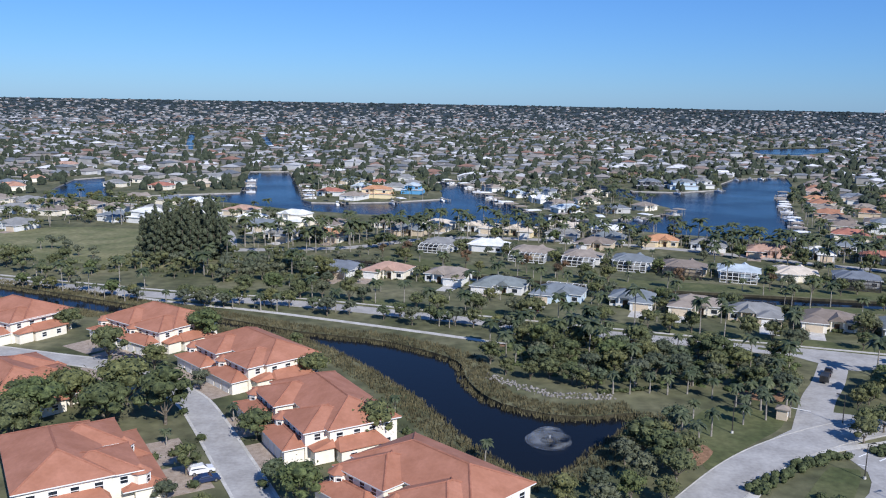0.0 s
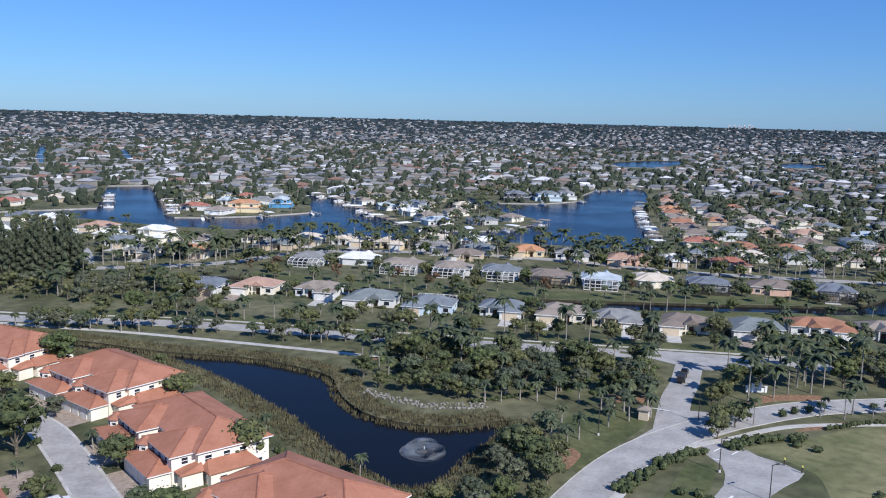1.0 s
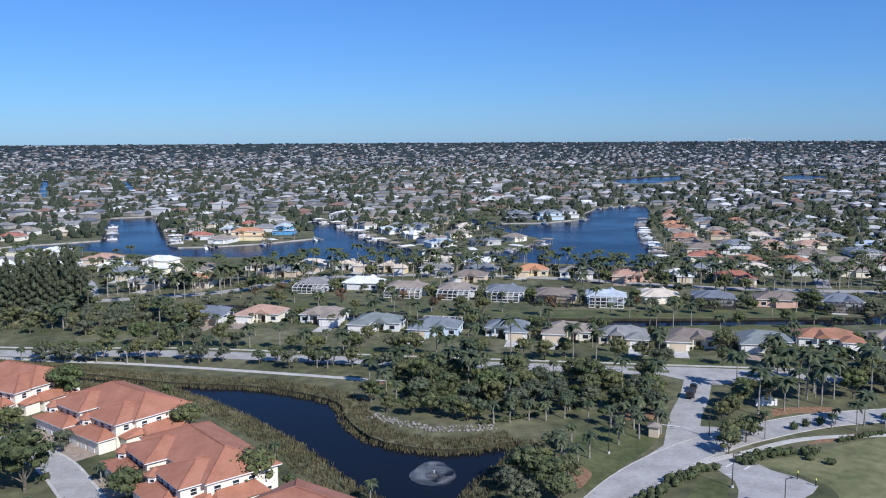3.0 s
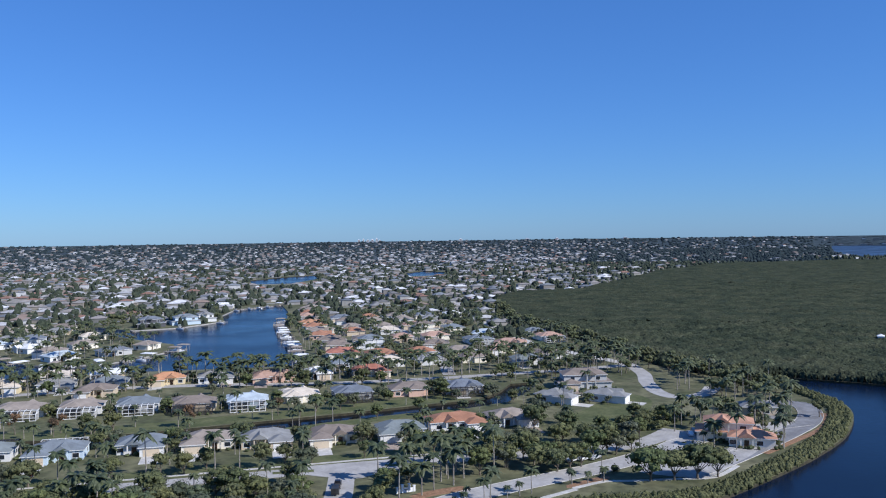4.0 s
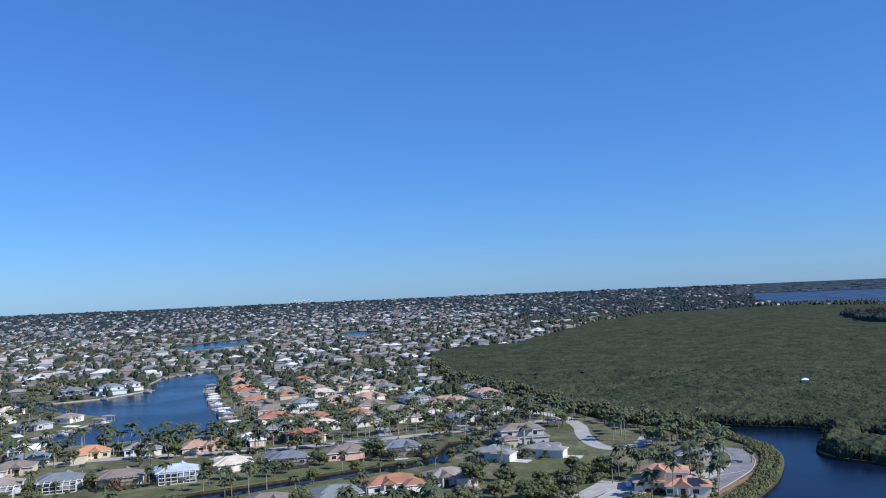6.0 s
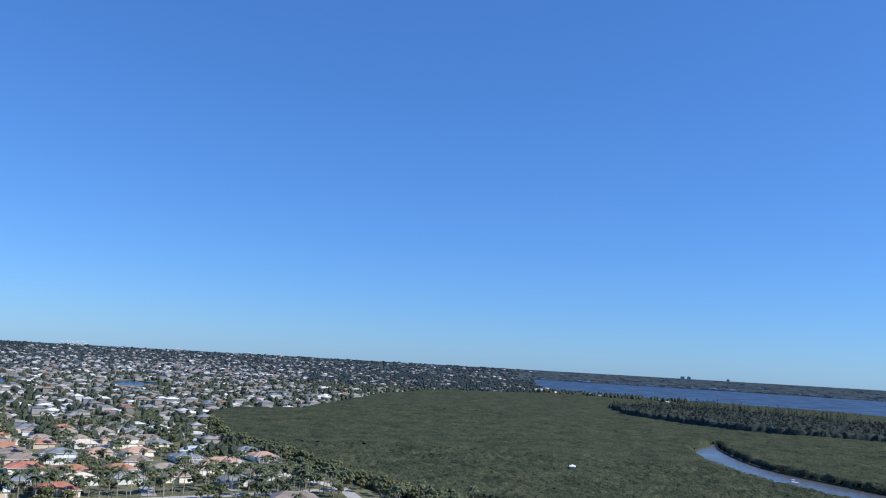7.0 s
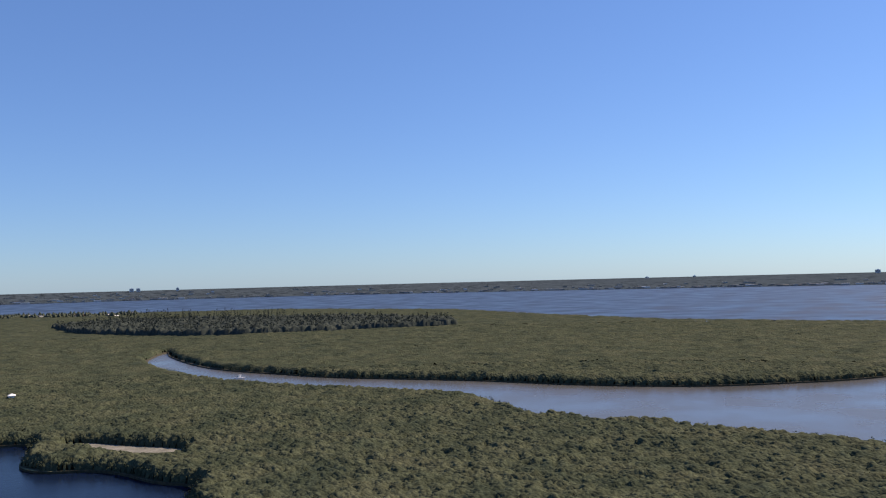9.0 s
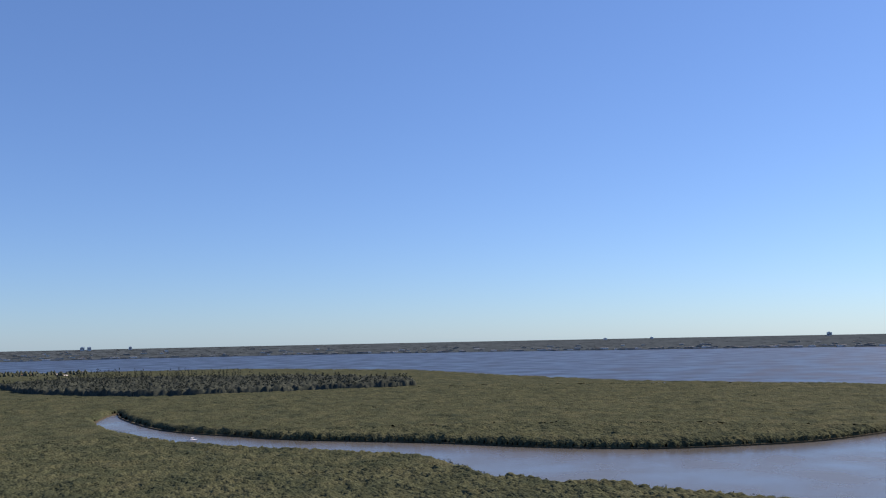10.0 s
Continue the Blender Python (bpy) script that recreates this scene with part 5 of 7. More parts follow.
# round the red-roofed buildings
spots([(-112, 237), (-89, 210), (-75, 204), (-69, 227), (-34, 198), (-39, 161), (-15, 160), (-25, 132), (-100, 165)], ["oak"], 1.0, "trees round the red-roofed buildings")
spots([(-72, 178), (-60, 168), (-85, 163), (-84, 177), (-92, 170), (-72, 167), (-86, 155)], ["oak"], 1.28, "trees round the red-roofed buildings")
spots([(-59, 190), (-40, 128), (-48, 133), (-43, 226), (-48, 144), (-31, 140)], ["street", "grey"], 0.75, "trees round the red-roofed buildings")
spots([(7, 152), (-46, 170), (-56, 157), (-31, 143), (-12, 176)], ["sabal"], 0.8, "palms round the red-roofed buildings")
# south-east bank of the pond
spots([(48, 170), (43, 162), (38, 156), (34, 153), (41, 152), (35, 145), (46, 153), (26, 139), (32, 138), (38, 137), (42, 146), (26, 132), (20, 135)],
      ["olive", "oak", "grey"], 0.8, "trees on the pond bank")
spots([(54, 178), (50, 160), (48, 165), (55, 168), (47, 157)], ["sabal"], 0.9, "palms on the pond bank")
# the thicket between the pond and the street
scatter([(8, 206), (20, 202), (34, 196), (56, 197), (72, 190), (80, 190), (92, 215), (98, 222), (66, 234), (42, 240), (18, 246), (12, 226)],
        ["oak", "olive", "grey", "royal", "grey", "olive", "sabal"], 58, 3.6, 5.0, 0.92, "trees in the thicket")
spots([(14, 205), (20, 202), (25, 203), (30, 199), (33, 196)], ["olive", "oak"], 0.72, "trees in the thicket")
spots([(39, 193), (43, 193), (48, 194), (52, 193), (57, 194), (62, 191), (45, 197), (54, 198), (66, 186), (70, 188), (71, 184), (70, 178), (78, 187),
       (74, 190), (66, 181), (64, 175), (79, 197), (82, 203), (60, 200), (76, 180)], ["sabal"], 1.0, "short palms in the thicket")
# the belt between the path and the street
along(STREET1[:6], -7.0, 4.6, ["street", "grey", "royal", "street"], 0.82, 1.4, "street trees by the path", 0.2)
along(STREET1[:6], -11.0, 5.6, ["sabal", "sabal", "grey"], 0.85, 1.6, "street trees by the path", 0.3)
along(STREET1[:6], 7.0, 11.0, ["street", "royal", "oak"], 0.85, 2.0, "trees along the street", 0.35)
spots([(21, 240), (23, 243), (19, 243), (29, 229), (30, 228), (34, 228), (11, 230)], ["royal"], 0.85, "palms by the path")
# west: field edge and casuarina stand
scatter([(-134, 350), (-124, 342), (-106, 342), (-95, 350), (-100, 362), (-128, 362)], ["casuarina"], 40, 2.6, 1.0, 1.0, "casuarina stand", 1.0)
scatter([(-140, 320), (-60, 300), (-40, 312), (-60, 345), (-96, 362), (-125, 350)], ["olive", "grey", "sabal", "royal", "olive", "grey"], 56, 4.0, 5.0, 0.95,
        "trees west of the houses", 6.5)
spots([(-183, 366), (-152, 348), (-168, 360), (-173, 367), (-179, 368), (-160, 352), (-134, 350)], ["grey", "sabal"], 0.9, "trees in the field")
scatter([(-260, 345), (-150, 305), (-130, 318), (-140, 330), (-250, 368)], ["street", "oak", "sabal"], 40, 4.0, 5.0, 0.9, "trees along the field")
# the gate, side road and main road
spots([(88, 222), (84, 199), (112, 205), (104, 196), (107, 201), (101, 193), (116, 203), (98, 189), (94, 186)], ["olive", "oak"], 0.72, "trees by the gate")
spots([(89, 172), (93, 172), (96, 176), (86, 166)], ["street"], 0.85, "trees by the gate")
spots([(113, 191), (118, 193), (124, 199), (125, 194), (127, 200), (105, 189), (127, 213), (129, 204), (133, 205), (117, 206), (121, 209), (136, 210), (140, 203),
       (131, 198), (143, 200), (110, 210)], ["royal"], 0.95, "palms by the main road")
spots([(98, 173), (117, 177), (122, 175), (134, 176), (126, 178), (120, 180), (138, 176), (154, 179), (164, 177), (130, 176)], ["sabal", "royal"], 0.68,
      "palms by the main road")
scatter([(128, 198), (168, 194), (200, 192), (214, 196), (206, 206), (190, 196), (160, 204), (140, 212)], ["oak", "olive", "street"], 20, 4.5, 6.0, 0.95,
        "trees by the main road")
spots([(172, 166), (178, 163), (184, 160), (190, 158)], ["oak"], 1.3, "big trees by the bay road")
spots([(181, 214), (191, 222), (200, 216), (208, 214), (182, 200), (228, 214), (244, 220), (236, 214), (215, 212), (208, 206), (221, 216), (222, 222), (246, 212),
       (252, 208), (282, 188), (301, 226)], ["oak", "olive", "grey"], 0.85, "trees by the club")
spots([(272, 202), (275, 197), (281, 199), (285, 202), (286, 204), (260, 195), (232, 167), (216, 181), (262, 190), (244, 187), (232, 209), (272, 222), (249, 191),
       (283, 257), (290, 262), (297, 265), (303, 270), (286, 253), (280, 236), (285, 228), (222, 203), (236, 206), (242, 209)], ["royal"], 0.95, "royal palms by the club")
scatter([(290, 226), (312, 222), (326, 244), (324, 262), (330, 300), (320, 300), (312, 264), (300, 246), (280, 236)], ["royal", "oak", "olive", "oak"], 40, 4.2, 4.0, 0.9,
        "trees by the bay", 7.0)
spots([(145, 209), (151, 209), (147, 200), (157, 204), (154, 193), (157, 188), (162, 188), (166, 188), (152, 214), (168, 213)], ["oak", "grey", "olive"], 1.0,
      "trees between the roads")
spots([(188, 220), (185, 234), (183, 197), (184, 192), (200, 203), (228, 291), (194, 311), (208, 291), (199, 247)], ["grey", "oak"], 0.95,
      "grey-green trees on the lawn")
spots([(129, 251), (125, 249), (102, 238)], ["olive", "grey"], 0.85, "trees by the gate")
spots([(152, 176), (156, 174), (161, 173)], ["sabal"], 0.8, "palms by the main road")
scatter([(258, 290), (300, 300), (322, 322), (316, 345), (275, 340), (256, 315)], ["royal", "royal", "oak", "grey"], 30, 3.6, 4.5, 0.95, "trees at the street's end", 8.0)
# front gardens along the street
along(STREET1[3:10], 9.0, 5.4, ["street", "grey", "royal", "royal", "olive"], 0.95, 2.6, "trees in the front gardens", 0.15)
along([(200, 430), (216, 481), (233, 536), (258, 615), (282, 672)], -12.0, 8.0, ["royal", "royal", "sabal", "olive"], 0.9, 3.0, "palms on the east shore", 0.1)
along([(200, 430), (216, 481), (233, 536), (258, 615), (282, 672)], 9.0, 8.0, ["royal", "sabal", "olive"], 0.9, 3.0, "palms on the east shore", 0.1)
scatter([(205, 176), (224, 166), (248, 176), (262, 190), (262, 205), (240, 205), (215, 205)], ["royal", "sabal", "olive", "street"], 12, 3.2, 4.5, 0.85, "plants by the club", 6.0)
# the canal banks and gardens
along([(-40, 346), (0, 324), (42, 306), (99, 294), (150, 285), (180, 281)], -3.0, 6.5, ["sabal", "royal", "olive", "grey"], 0.8, 3.0, "trees on the canal bank", 0.3)
along([(-40, 362), (5, 342), (42, 324), (99, 311), (150, 303), (190, 297)], 3.0, 8.5, ["olive", "cypress", "grey", "sabal"], 0.9, 2.4, "trees on the canal bank", 0.25)
spots([(41, 322), (44, 327), (85, 310), (30, 334), (-20, 360)], ["cypress"], 0.9, "rusty cypresses on the canal bank")
along(STREET2, 9.0, 4.4, ["royal"], 1.05, 1.5, "royal palms along the lake street", 0.1)
along(STREET2, -8.0, 6.0, ["royal", "royal", "street"], 1.0, 2.0, "royal palms along the lake street", 0.2)
along(STREET2, 20.0, 5.0, ["royal", "royal", "olive"], 1.0, 4.0, "palms in the lake gardens", 0.2)
scatter([(-110, 395), (-50, 400), (20, 436), (120, 412), (200, 372), (250, 350), (260, 300), (230, 240), (190, 228), (90, 250), (-60, 305), (-100, 340)],
        ["royal", "sabal", "royal", "olive", "grey", "sabal"], 90, 3.0, 5.0, 0.72, "garden trees", 8.5)
scatter([(196, 372), (258, 345), (330, 330), (345, 365), (380, 470), (405, 555), (480, 690), (330, 700), (280, 560), (230, 440)],
        ["royal", "royal", "olive", "oak", "grey", "sabal"], 300, 3.2, 8.0, 0.82, "garden trees in the east streets", 8.0)
along([(326, 262), (325, 304), (345, 359), (368, 419), (383, 470), (407, 548), (484, 678)], -6.0, 6.0, ["oak", "olive", "grey"], 1.0, 4.0, "trees at the mangrove edge", 0.1)
along([(326, 262), (325, 304), (345, 359), (368, 419), (383, 470), (407, 548), (484, 678)], 5.0, 9.0, ["oak", "olive", "sabal"], 0.9, 4.0, "trees at the mangrove edge", 0.2)
scatter([(-110, 560), (-80, 562), (-12, 585), (-14, 640), (-20, 715), (-150, 790), (-120, 660)], ["royal", "royal", "sabal", "olive"], 80, 3.0, 0, 0.85, "palms on the headlands", 6.5)
scatter([(45, 560), (66, 512), (100, 508), (138, 545), (128, 620), (110, 700), (10, 715), (25, 640)], ["royal", "royal", "olive", "grey"], 120, 3.0, 0, 0.85, "palms on the headlands", 6.5)
scatter([(125, 690), (215, 698), (230, 745), (260, 800), (140, 800)], ["royal", "olive", "oak"], 50, 4.0, 0, 0.9, "palms on the headlands", 7.0)
scatter([(-270, 440), (-130, 440), (-90, 420), (-110, 500), (-200, 560), (-270, 540)], ["royal", "olive", "oak", "sabal", "street"], 110, 4.0, 3, 0.85, "garden trees in the west", 8.0)



def gardens():
    """Beside each house of the near rows: a palm or two, a bushy tree and a small one, close to the walls."""
    for x, y, a, w, d in HOUSE_PLANS:
        if math.hypot(x, y) > 520:
            continue
        c, s = math.cos(a), math.sin(a)
        for sx in (-1, 1):
            for kinds, sc, lo, hi in ((("royal", "sabal", "sabal"), 0.85, -0.8, 0.3), (("olive", "grey", "street", "oak"), 0.66, -0.4, 1.0),
                                      (("sabal", "olive", "grey"), 0.6, -0.9, 1.2), (("royal", "olive", "oak"), 0.7, 0.3, 1.4)):
                if prng.random() < 0.25:
                    continue
                u, v = sx * (w / 2 + prng.uniform(1.6, 4.4)), d * prng.uniform(lo, hi)
                px, py = x + u * c - v * s, y + u * s + v * c
                if wet([px], [py])[0] or min(np.hypot(*(LINES - (px, py)).T)) < 4.5 or any(abs(px - p) < 2.2 and abs(py - q) < 2.2 for p, q in PLANTED[-300:]):
                    continue
                plant(prng.choice(kinds), px, py, sc, "trees beside the houses")


gardens()
set_trees()

# ---------- low growth: stuff ----------
def tufts(name, spots_xy, heights, material, label, category, blades=7, spread=0.5):
    rng = random.Random(len(spots_xy))
    k = Kit()
    for (x, y, z), h in zip(spots_xy, heights):
        for _ in range(blades):
            a = rng.uniform(0, 6.283)
            bx, by = x + rng.uniform(-spread, spread), y + rng.uniform(-spread, spread)
            w, hh = rng.uniform(0.05, 0.13), h * rng.uniform(0.6, 1.15)
            dx, dy = math.cos(a) * w, math.sin(a) * w
            lx, ly = rng.uniform(-.4, .4) * hh * 0.6, rng.uniform(-.4, .4) * hh * 0.6
            k.face((bx - dx, by - dy, z), (bx + dx, by + dy, z), (bx + dx * .7 + lx * .5, by + dy * .7 + ly * .5, z + hh * .65), (bx + lx, by + ly, z + hh))
    ob = new(name, k.mesh(name, material))
    return tagged(ob, label, category, "", "stuff")


def pond_reeds():
    rng = random.Random(21)
    p = POND
    q = np.roll(p, -1, axis=0)
    pts, hs = [], []
    area = sum(a[0] * b[1] - b[0] * a[1] for a, b in zip(p, q))
    sg = 1 if area < 0 else -1
    for a, b in zip(p, q):
        L = np.hypot(*(b - a))
        t = (b - a) / max(L, 1e-6)
        n = np.array((-t[1], t[0])) * sg
        for _ in range(int(L * 18)):
            c = a + t * rng.uniform(0, L) + n * (rng.uniform(-2.0, 6.5))
            pts.append((c[0], c[1], -0.9 if wet([c[0]], [c[1]])[0] else -0.05))
            hs.append(rng.uniform(0.5, 1.15))
    tufts("reeds", pts, hs, M_REED, "brown green reeds and brush fringing the pond", "reeds", 5, 0.5)



def bedding():
    """Low shrubs along the walls of the nearer houses."""
    rng = random.Random(88)
    k = Kit()
    for x, y, a, w, d in HOUSE_PLANS:
        if math.hypot(x, y) > 430:
            continue
        c, s = math.cos(a), math.sin(a)
        for _ in range(13):
            e = rng.random()
            if e < 0.45:
                u, v = rng.uniform(-w / 2, w / 2), -d / 2 - rng.uniform(0.9, 2.4)
            elif e < 0.6:
                u, v = rng.uniform(-w / 2, w / 2), d / 2 + rng.uniform(8.0, 9.5)
            else:
                u, v = rng.choice((-1, 1)) * (w / 2 + rng.uniform(1.0, 2.6)), rng.uniform(-d * 0.7, d * 0.7)
            px, py = x + u * c - v * s, y + u * s + v * c
            if wet([px], [py])[0] or min(np.hypot(*(LINES - (px, py)).T)) < 4.5:
                continue
            q, h = rng.uniform(0.6, 1.3), rng.uniform(0.7, 1.7)
            lump(rng, k, px, py, h * 0.42, q, h * 0.55)
            leaf_cards(rng, k, px, py, h * 0.45, q * 1.1, h * 0.6, 16, 0.24)
    ob = new("garden_shrubs", k.mesh("garden_shrubs", M_BUSH))
    tagged(ob, "low green shrubs planted along house walls", "shrubs", "", "stuff")


pond_reeds()
bedding()


def leafy_band(name, pts, width, height, step, label, category, kind="stuff", material=None, lift=0.0, cards=22):
    """A dense hedge of overlapping leafy clumps along a line."""
    rng = random.Random(len(pts) * 7 + int(width))
    p = smooth(pts, step, False)
    d = np.gradient(p, axis=0)
    d /= np.hypot(*d.T)[:, None]
    k = Kit()
    for q, t in zip(p, d):
        m = max(1, int(round(width / step)))
        for j in range(m):
            o = (j + 0.5) / m * width - width / 2 + rng.uniform(-.5, .5) * step
            u = rng.uniform(-.5, .5) * step
            x, y = q[0] - t[1] * o + t[0] * u, q[1] + t[0] * o + t[1] * u
            r, h = step * rng.uniform(0.55, 1.1), height * rng.uniform(0.8, 1.12)
            lump(rng, k, x, y, lift + h * 0.45, r, h * 0.58)
            leaf_cards(rng, k, x, y, lift + h * 0.45, r * 1.05, h * 0.6, cards, 0.22 + step * 0.07)
    ob = new(name, k.mesh(name, material or M_BUSH))
    return tagged(ob, label, category, "", kind)


leafy_band("mangrove_hedge", [(140, 163), (150, 159), (164, 152), (182, 149.5), (209, 154.5), (234, 160.5), (263, 170.5), (293, 187), (309, 201.5), (320, 221), (329, 241), (332, 256)],
           7.0, 2.3, 1.15, "dense clipped olive-green mangrove hedge along the bay", "hedge", lift=-0.6, cards=12,
           material=mat("clipped mangrove leaves", (0.060, 0.068, 0.028), (0.128, 0.130, 0.055), 2.2, 0.9, 0.0, None, 0.35))


def thicket(name, area, count, label, tall=(2.0, 4.4), leaf=None, cards=46):
    """Uneven leafy mounds grown into each other over a patch of land."""
    rng = random.Random(61)
    area = np.array(area, float)
    (x0, y0), (x1, y1) = area.min(axis=0), area.max(axis=0)
    k = Kit()
    done = 0
    while done < count:
        x, y = rng.uniform(x0, x1), rng.uniform(y0, y1)
        if not inside([x], [y], area)[0]:
            continue
        done += 1
        if not free(x, y, 5.5, 7.5):
            continue
        r, h = rng.uniform(0.9, 1.9), rng.uniform(*tall)
        lump(rng, k, x, y, -0.4 + h * 0.45, r * 0.8, h * 0.48)
        leaf_cards(rng, k, x, y, -0.3 + h * 0.5, r * 1.1, h * 0.58, cards, 0.3, 0.5)
    ob = new(name, k.mesh(name, leaf or M_LEAF[0]))
    return tagged(ob, label, "thicket", "", "stuff")


thicket("mangrove_thicket", [(144, 158), (140, 148), (139, 138), (137, 122), (150, 100), (165, 100), (162, 130), (172, 144), (160, 149)], 520,
        "dark leafy mangrove thicket between the dry field and the bay")
thicket("undergrowth", [(204, 212), (216, 209), (232, 212), (246, 218), (246, 226), (226, 228), (210, 220)], 190,
        "dark leafy shrubs beside the clubhouse lawn", (1.4, 3.0), M_LEAF[0], 20)
spots([(211, 228), (236, 241), (248, 262), (262, 270), (231, 252), (276, 268), (292, 286)], ["grey", "olive"], 1.0, "trees round the clubhouse lawn")
spots([(252, 240), (258, 254), (300, 290), (306, 298), (311, 286), (282, 246)], ["royal", "grey"], 1.0, "trees by the street's end")
thicket("undergrowth", [(12, 210), (22, 206), (36, 200), (58, 201), (74, 194), (82, 196), (92, 215), (96, 222), (66, 234), (42, 240), (20, 244), (14, 226)], 300,
        "low dark scrub under the trees between pond and street", (0.8, 2.2), M_LEAF[0], 20)
thicket("undergrowth", [(-150, 322), (-60, 302), (-40, 306), (-56, 335), (-96, 358), (-130, 350)], 150,
        "low green scrub under the trees beside the field", (0.8, 2.4), M_LEAF[1], 20)
leafy_band("hedge", [(55, 142), (62, 148), (69, 154), (76, 158)], 2.6, 1.7, 1.2, "dark green shrub hedge beside the pavement", "hedge", "")
leafy_band("hedge", [(86, 160), (92, 163), (98, 164), (104, 163)], 2.4, 1.6, 1.3, "loose dark shrubs beside the pavement", "hedge", "")
leafy_band("hedge", [(114, 169), (122, 171), (129, 172), (135, 170), (137, 164), (137, 157), (139, 152)], 1.1, 1.2, 0.8, "clipped green hedge round the dry field", "hedge", "")
leafy_band("hedge", [(36, 193), (46, 196), (55, 199)], 1.2, 0.9, 0.9, "low clipped hedge above the pond bank", "hedge", "")
leafy_band("hedge", [(-9, 166), (-4, 157), (2, 150)], 1.4, 1.4, 1.0, "green hedge beside the red-roofed building", "hedge", "")
leafy_band("hedge", [(94, 131), (99, 133), (104, 136)], 1.2, 0.9, 0.9, "low dark hedge on the dry field", "hedge", "")

for x, y, s in ((108, 178, 1.0), (112, 179.5, 1.0), (116, 180, 1.1), (170, 178, 1.2)):
    ob = new("round_shrub", shrub_mesh(int(x), 1.1, 1.9, 90))
    ob.matrix_world = pose(x, y, 0.05) @ Matrix.Diagonal((s, s, s, 1))
    tagged(ob, "clipped ball-shaped green shrub beside the main road", "shrub", "ball shrubs by the main road")
for i, (x, y) in enumerate(((69, 139), (70, 136), (79, 158), (66, 140), (104, 157), (101, 160), (-50, 160), (-58, 174), (-31, 152), (-36, 164), (-33, 140), (-56, 150), (-45, 139), (-70, 186))):
    ob = new("shrub", shrub_mesh(200 + i, 1.2, 1.5, 50))
    ob.matrix_world = pose(x, y, 0.0)
    tagged(ob, "loose dark green garden shrub on the grass", "shrub", "shrubs on the grass")


def mangrove_tops():
    """Leafy tops that break the line of the mangrove canopy where it is nearest."""
    rng = np.random.RandomState(31)
    n = 11000
    r = np.sqrt(rng.uniform(235 ** 2, 470 ** 2, n))
    a = np.radians(rng.uniform(40, 122, n))
    x, y = r * np.sin(a), r * np.cos(a)
    ok = inside(x, y, WOOD) & ~inside(x, y, CREEK) & ~inside(x, y, BAY) & ~inside(x, y, SAND)
    x, y = x[ok], y[ok]
    z = canopy_height(x, y)
    q = np.hypot(x, y)
    scrub = np.zeros(x.shape, bool)
    for k in (5, 10, 15, 20):
        scrub |= inside(x + x / q * k, y + y / q * k, SAND)
    x, y, z = x[~scrub], y[~scrub], z[~scrub]
    for shore_line in (BAY, CREEK):
        q = np.repeat(shore_line, 9, axis=0) + rng.uniform(-2.2, 2.2, (len(shore_line) * 9, 2))
        ok = inside(q[:, 0], q[:, 1], WOOD) & (np.hypot(*q.T) < 700)
        q = q[ok]
        x, y, z = np.concatenate([x, q[:, 0]]), np.concatenate([y, q[:, 1]]), np.concatenate([z, rng.uniform(0.3, 4.2, len(q))])
    k = Kit()
    pr = random.Random(5)
    for px, py, pz in zip(x, y, z):
        leaf_cards(pr, k, px, py, pz - 0.6, pr.uniform(0.7, 1.5), pr.uniform(0.5, 0.9), 6, 0.34, 0.5)
    ob = new("mangrove_tops", k.mesh("mangrove_tops", M_MANGROVE))
    tagged(ob, "leafy olive crowns of the nearest mangroves", "mangrove leaves", "", "stuff")


mangrove_tops()

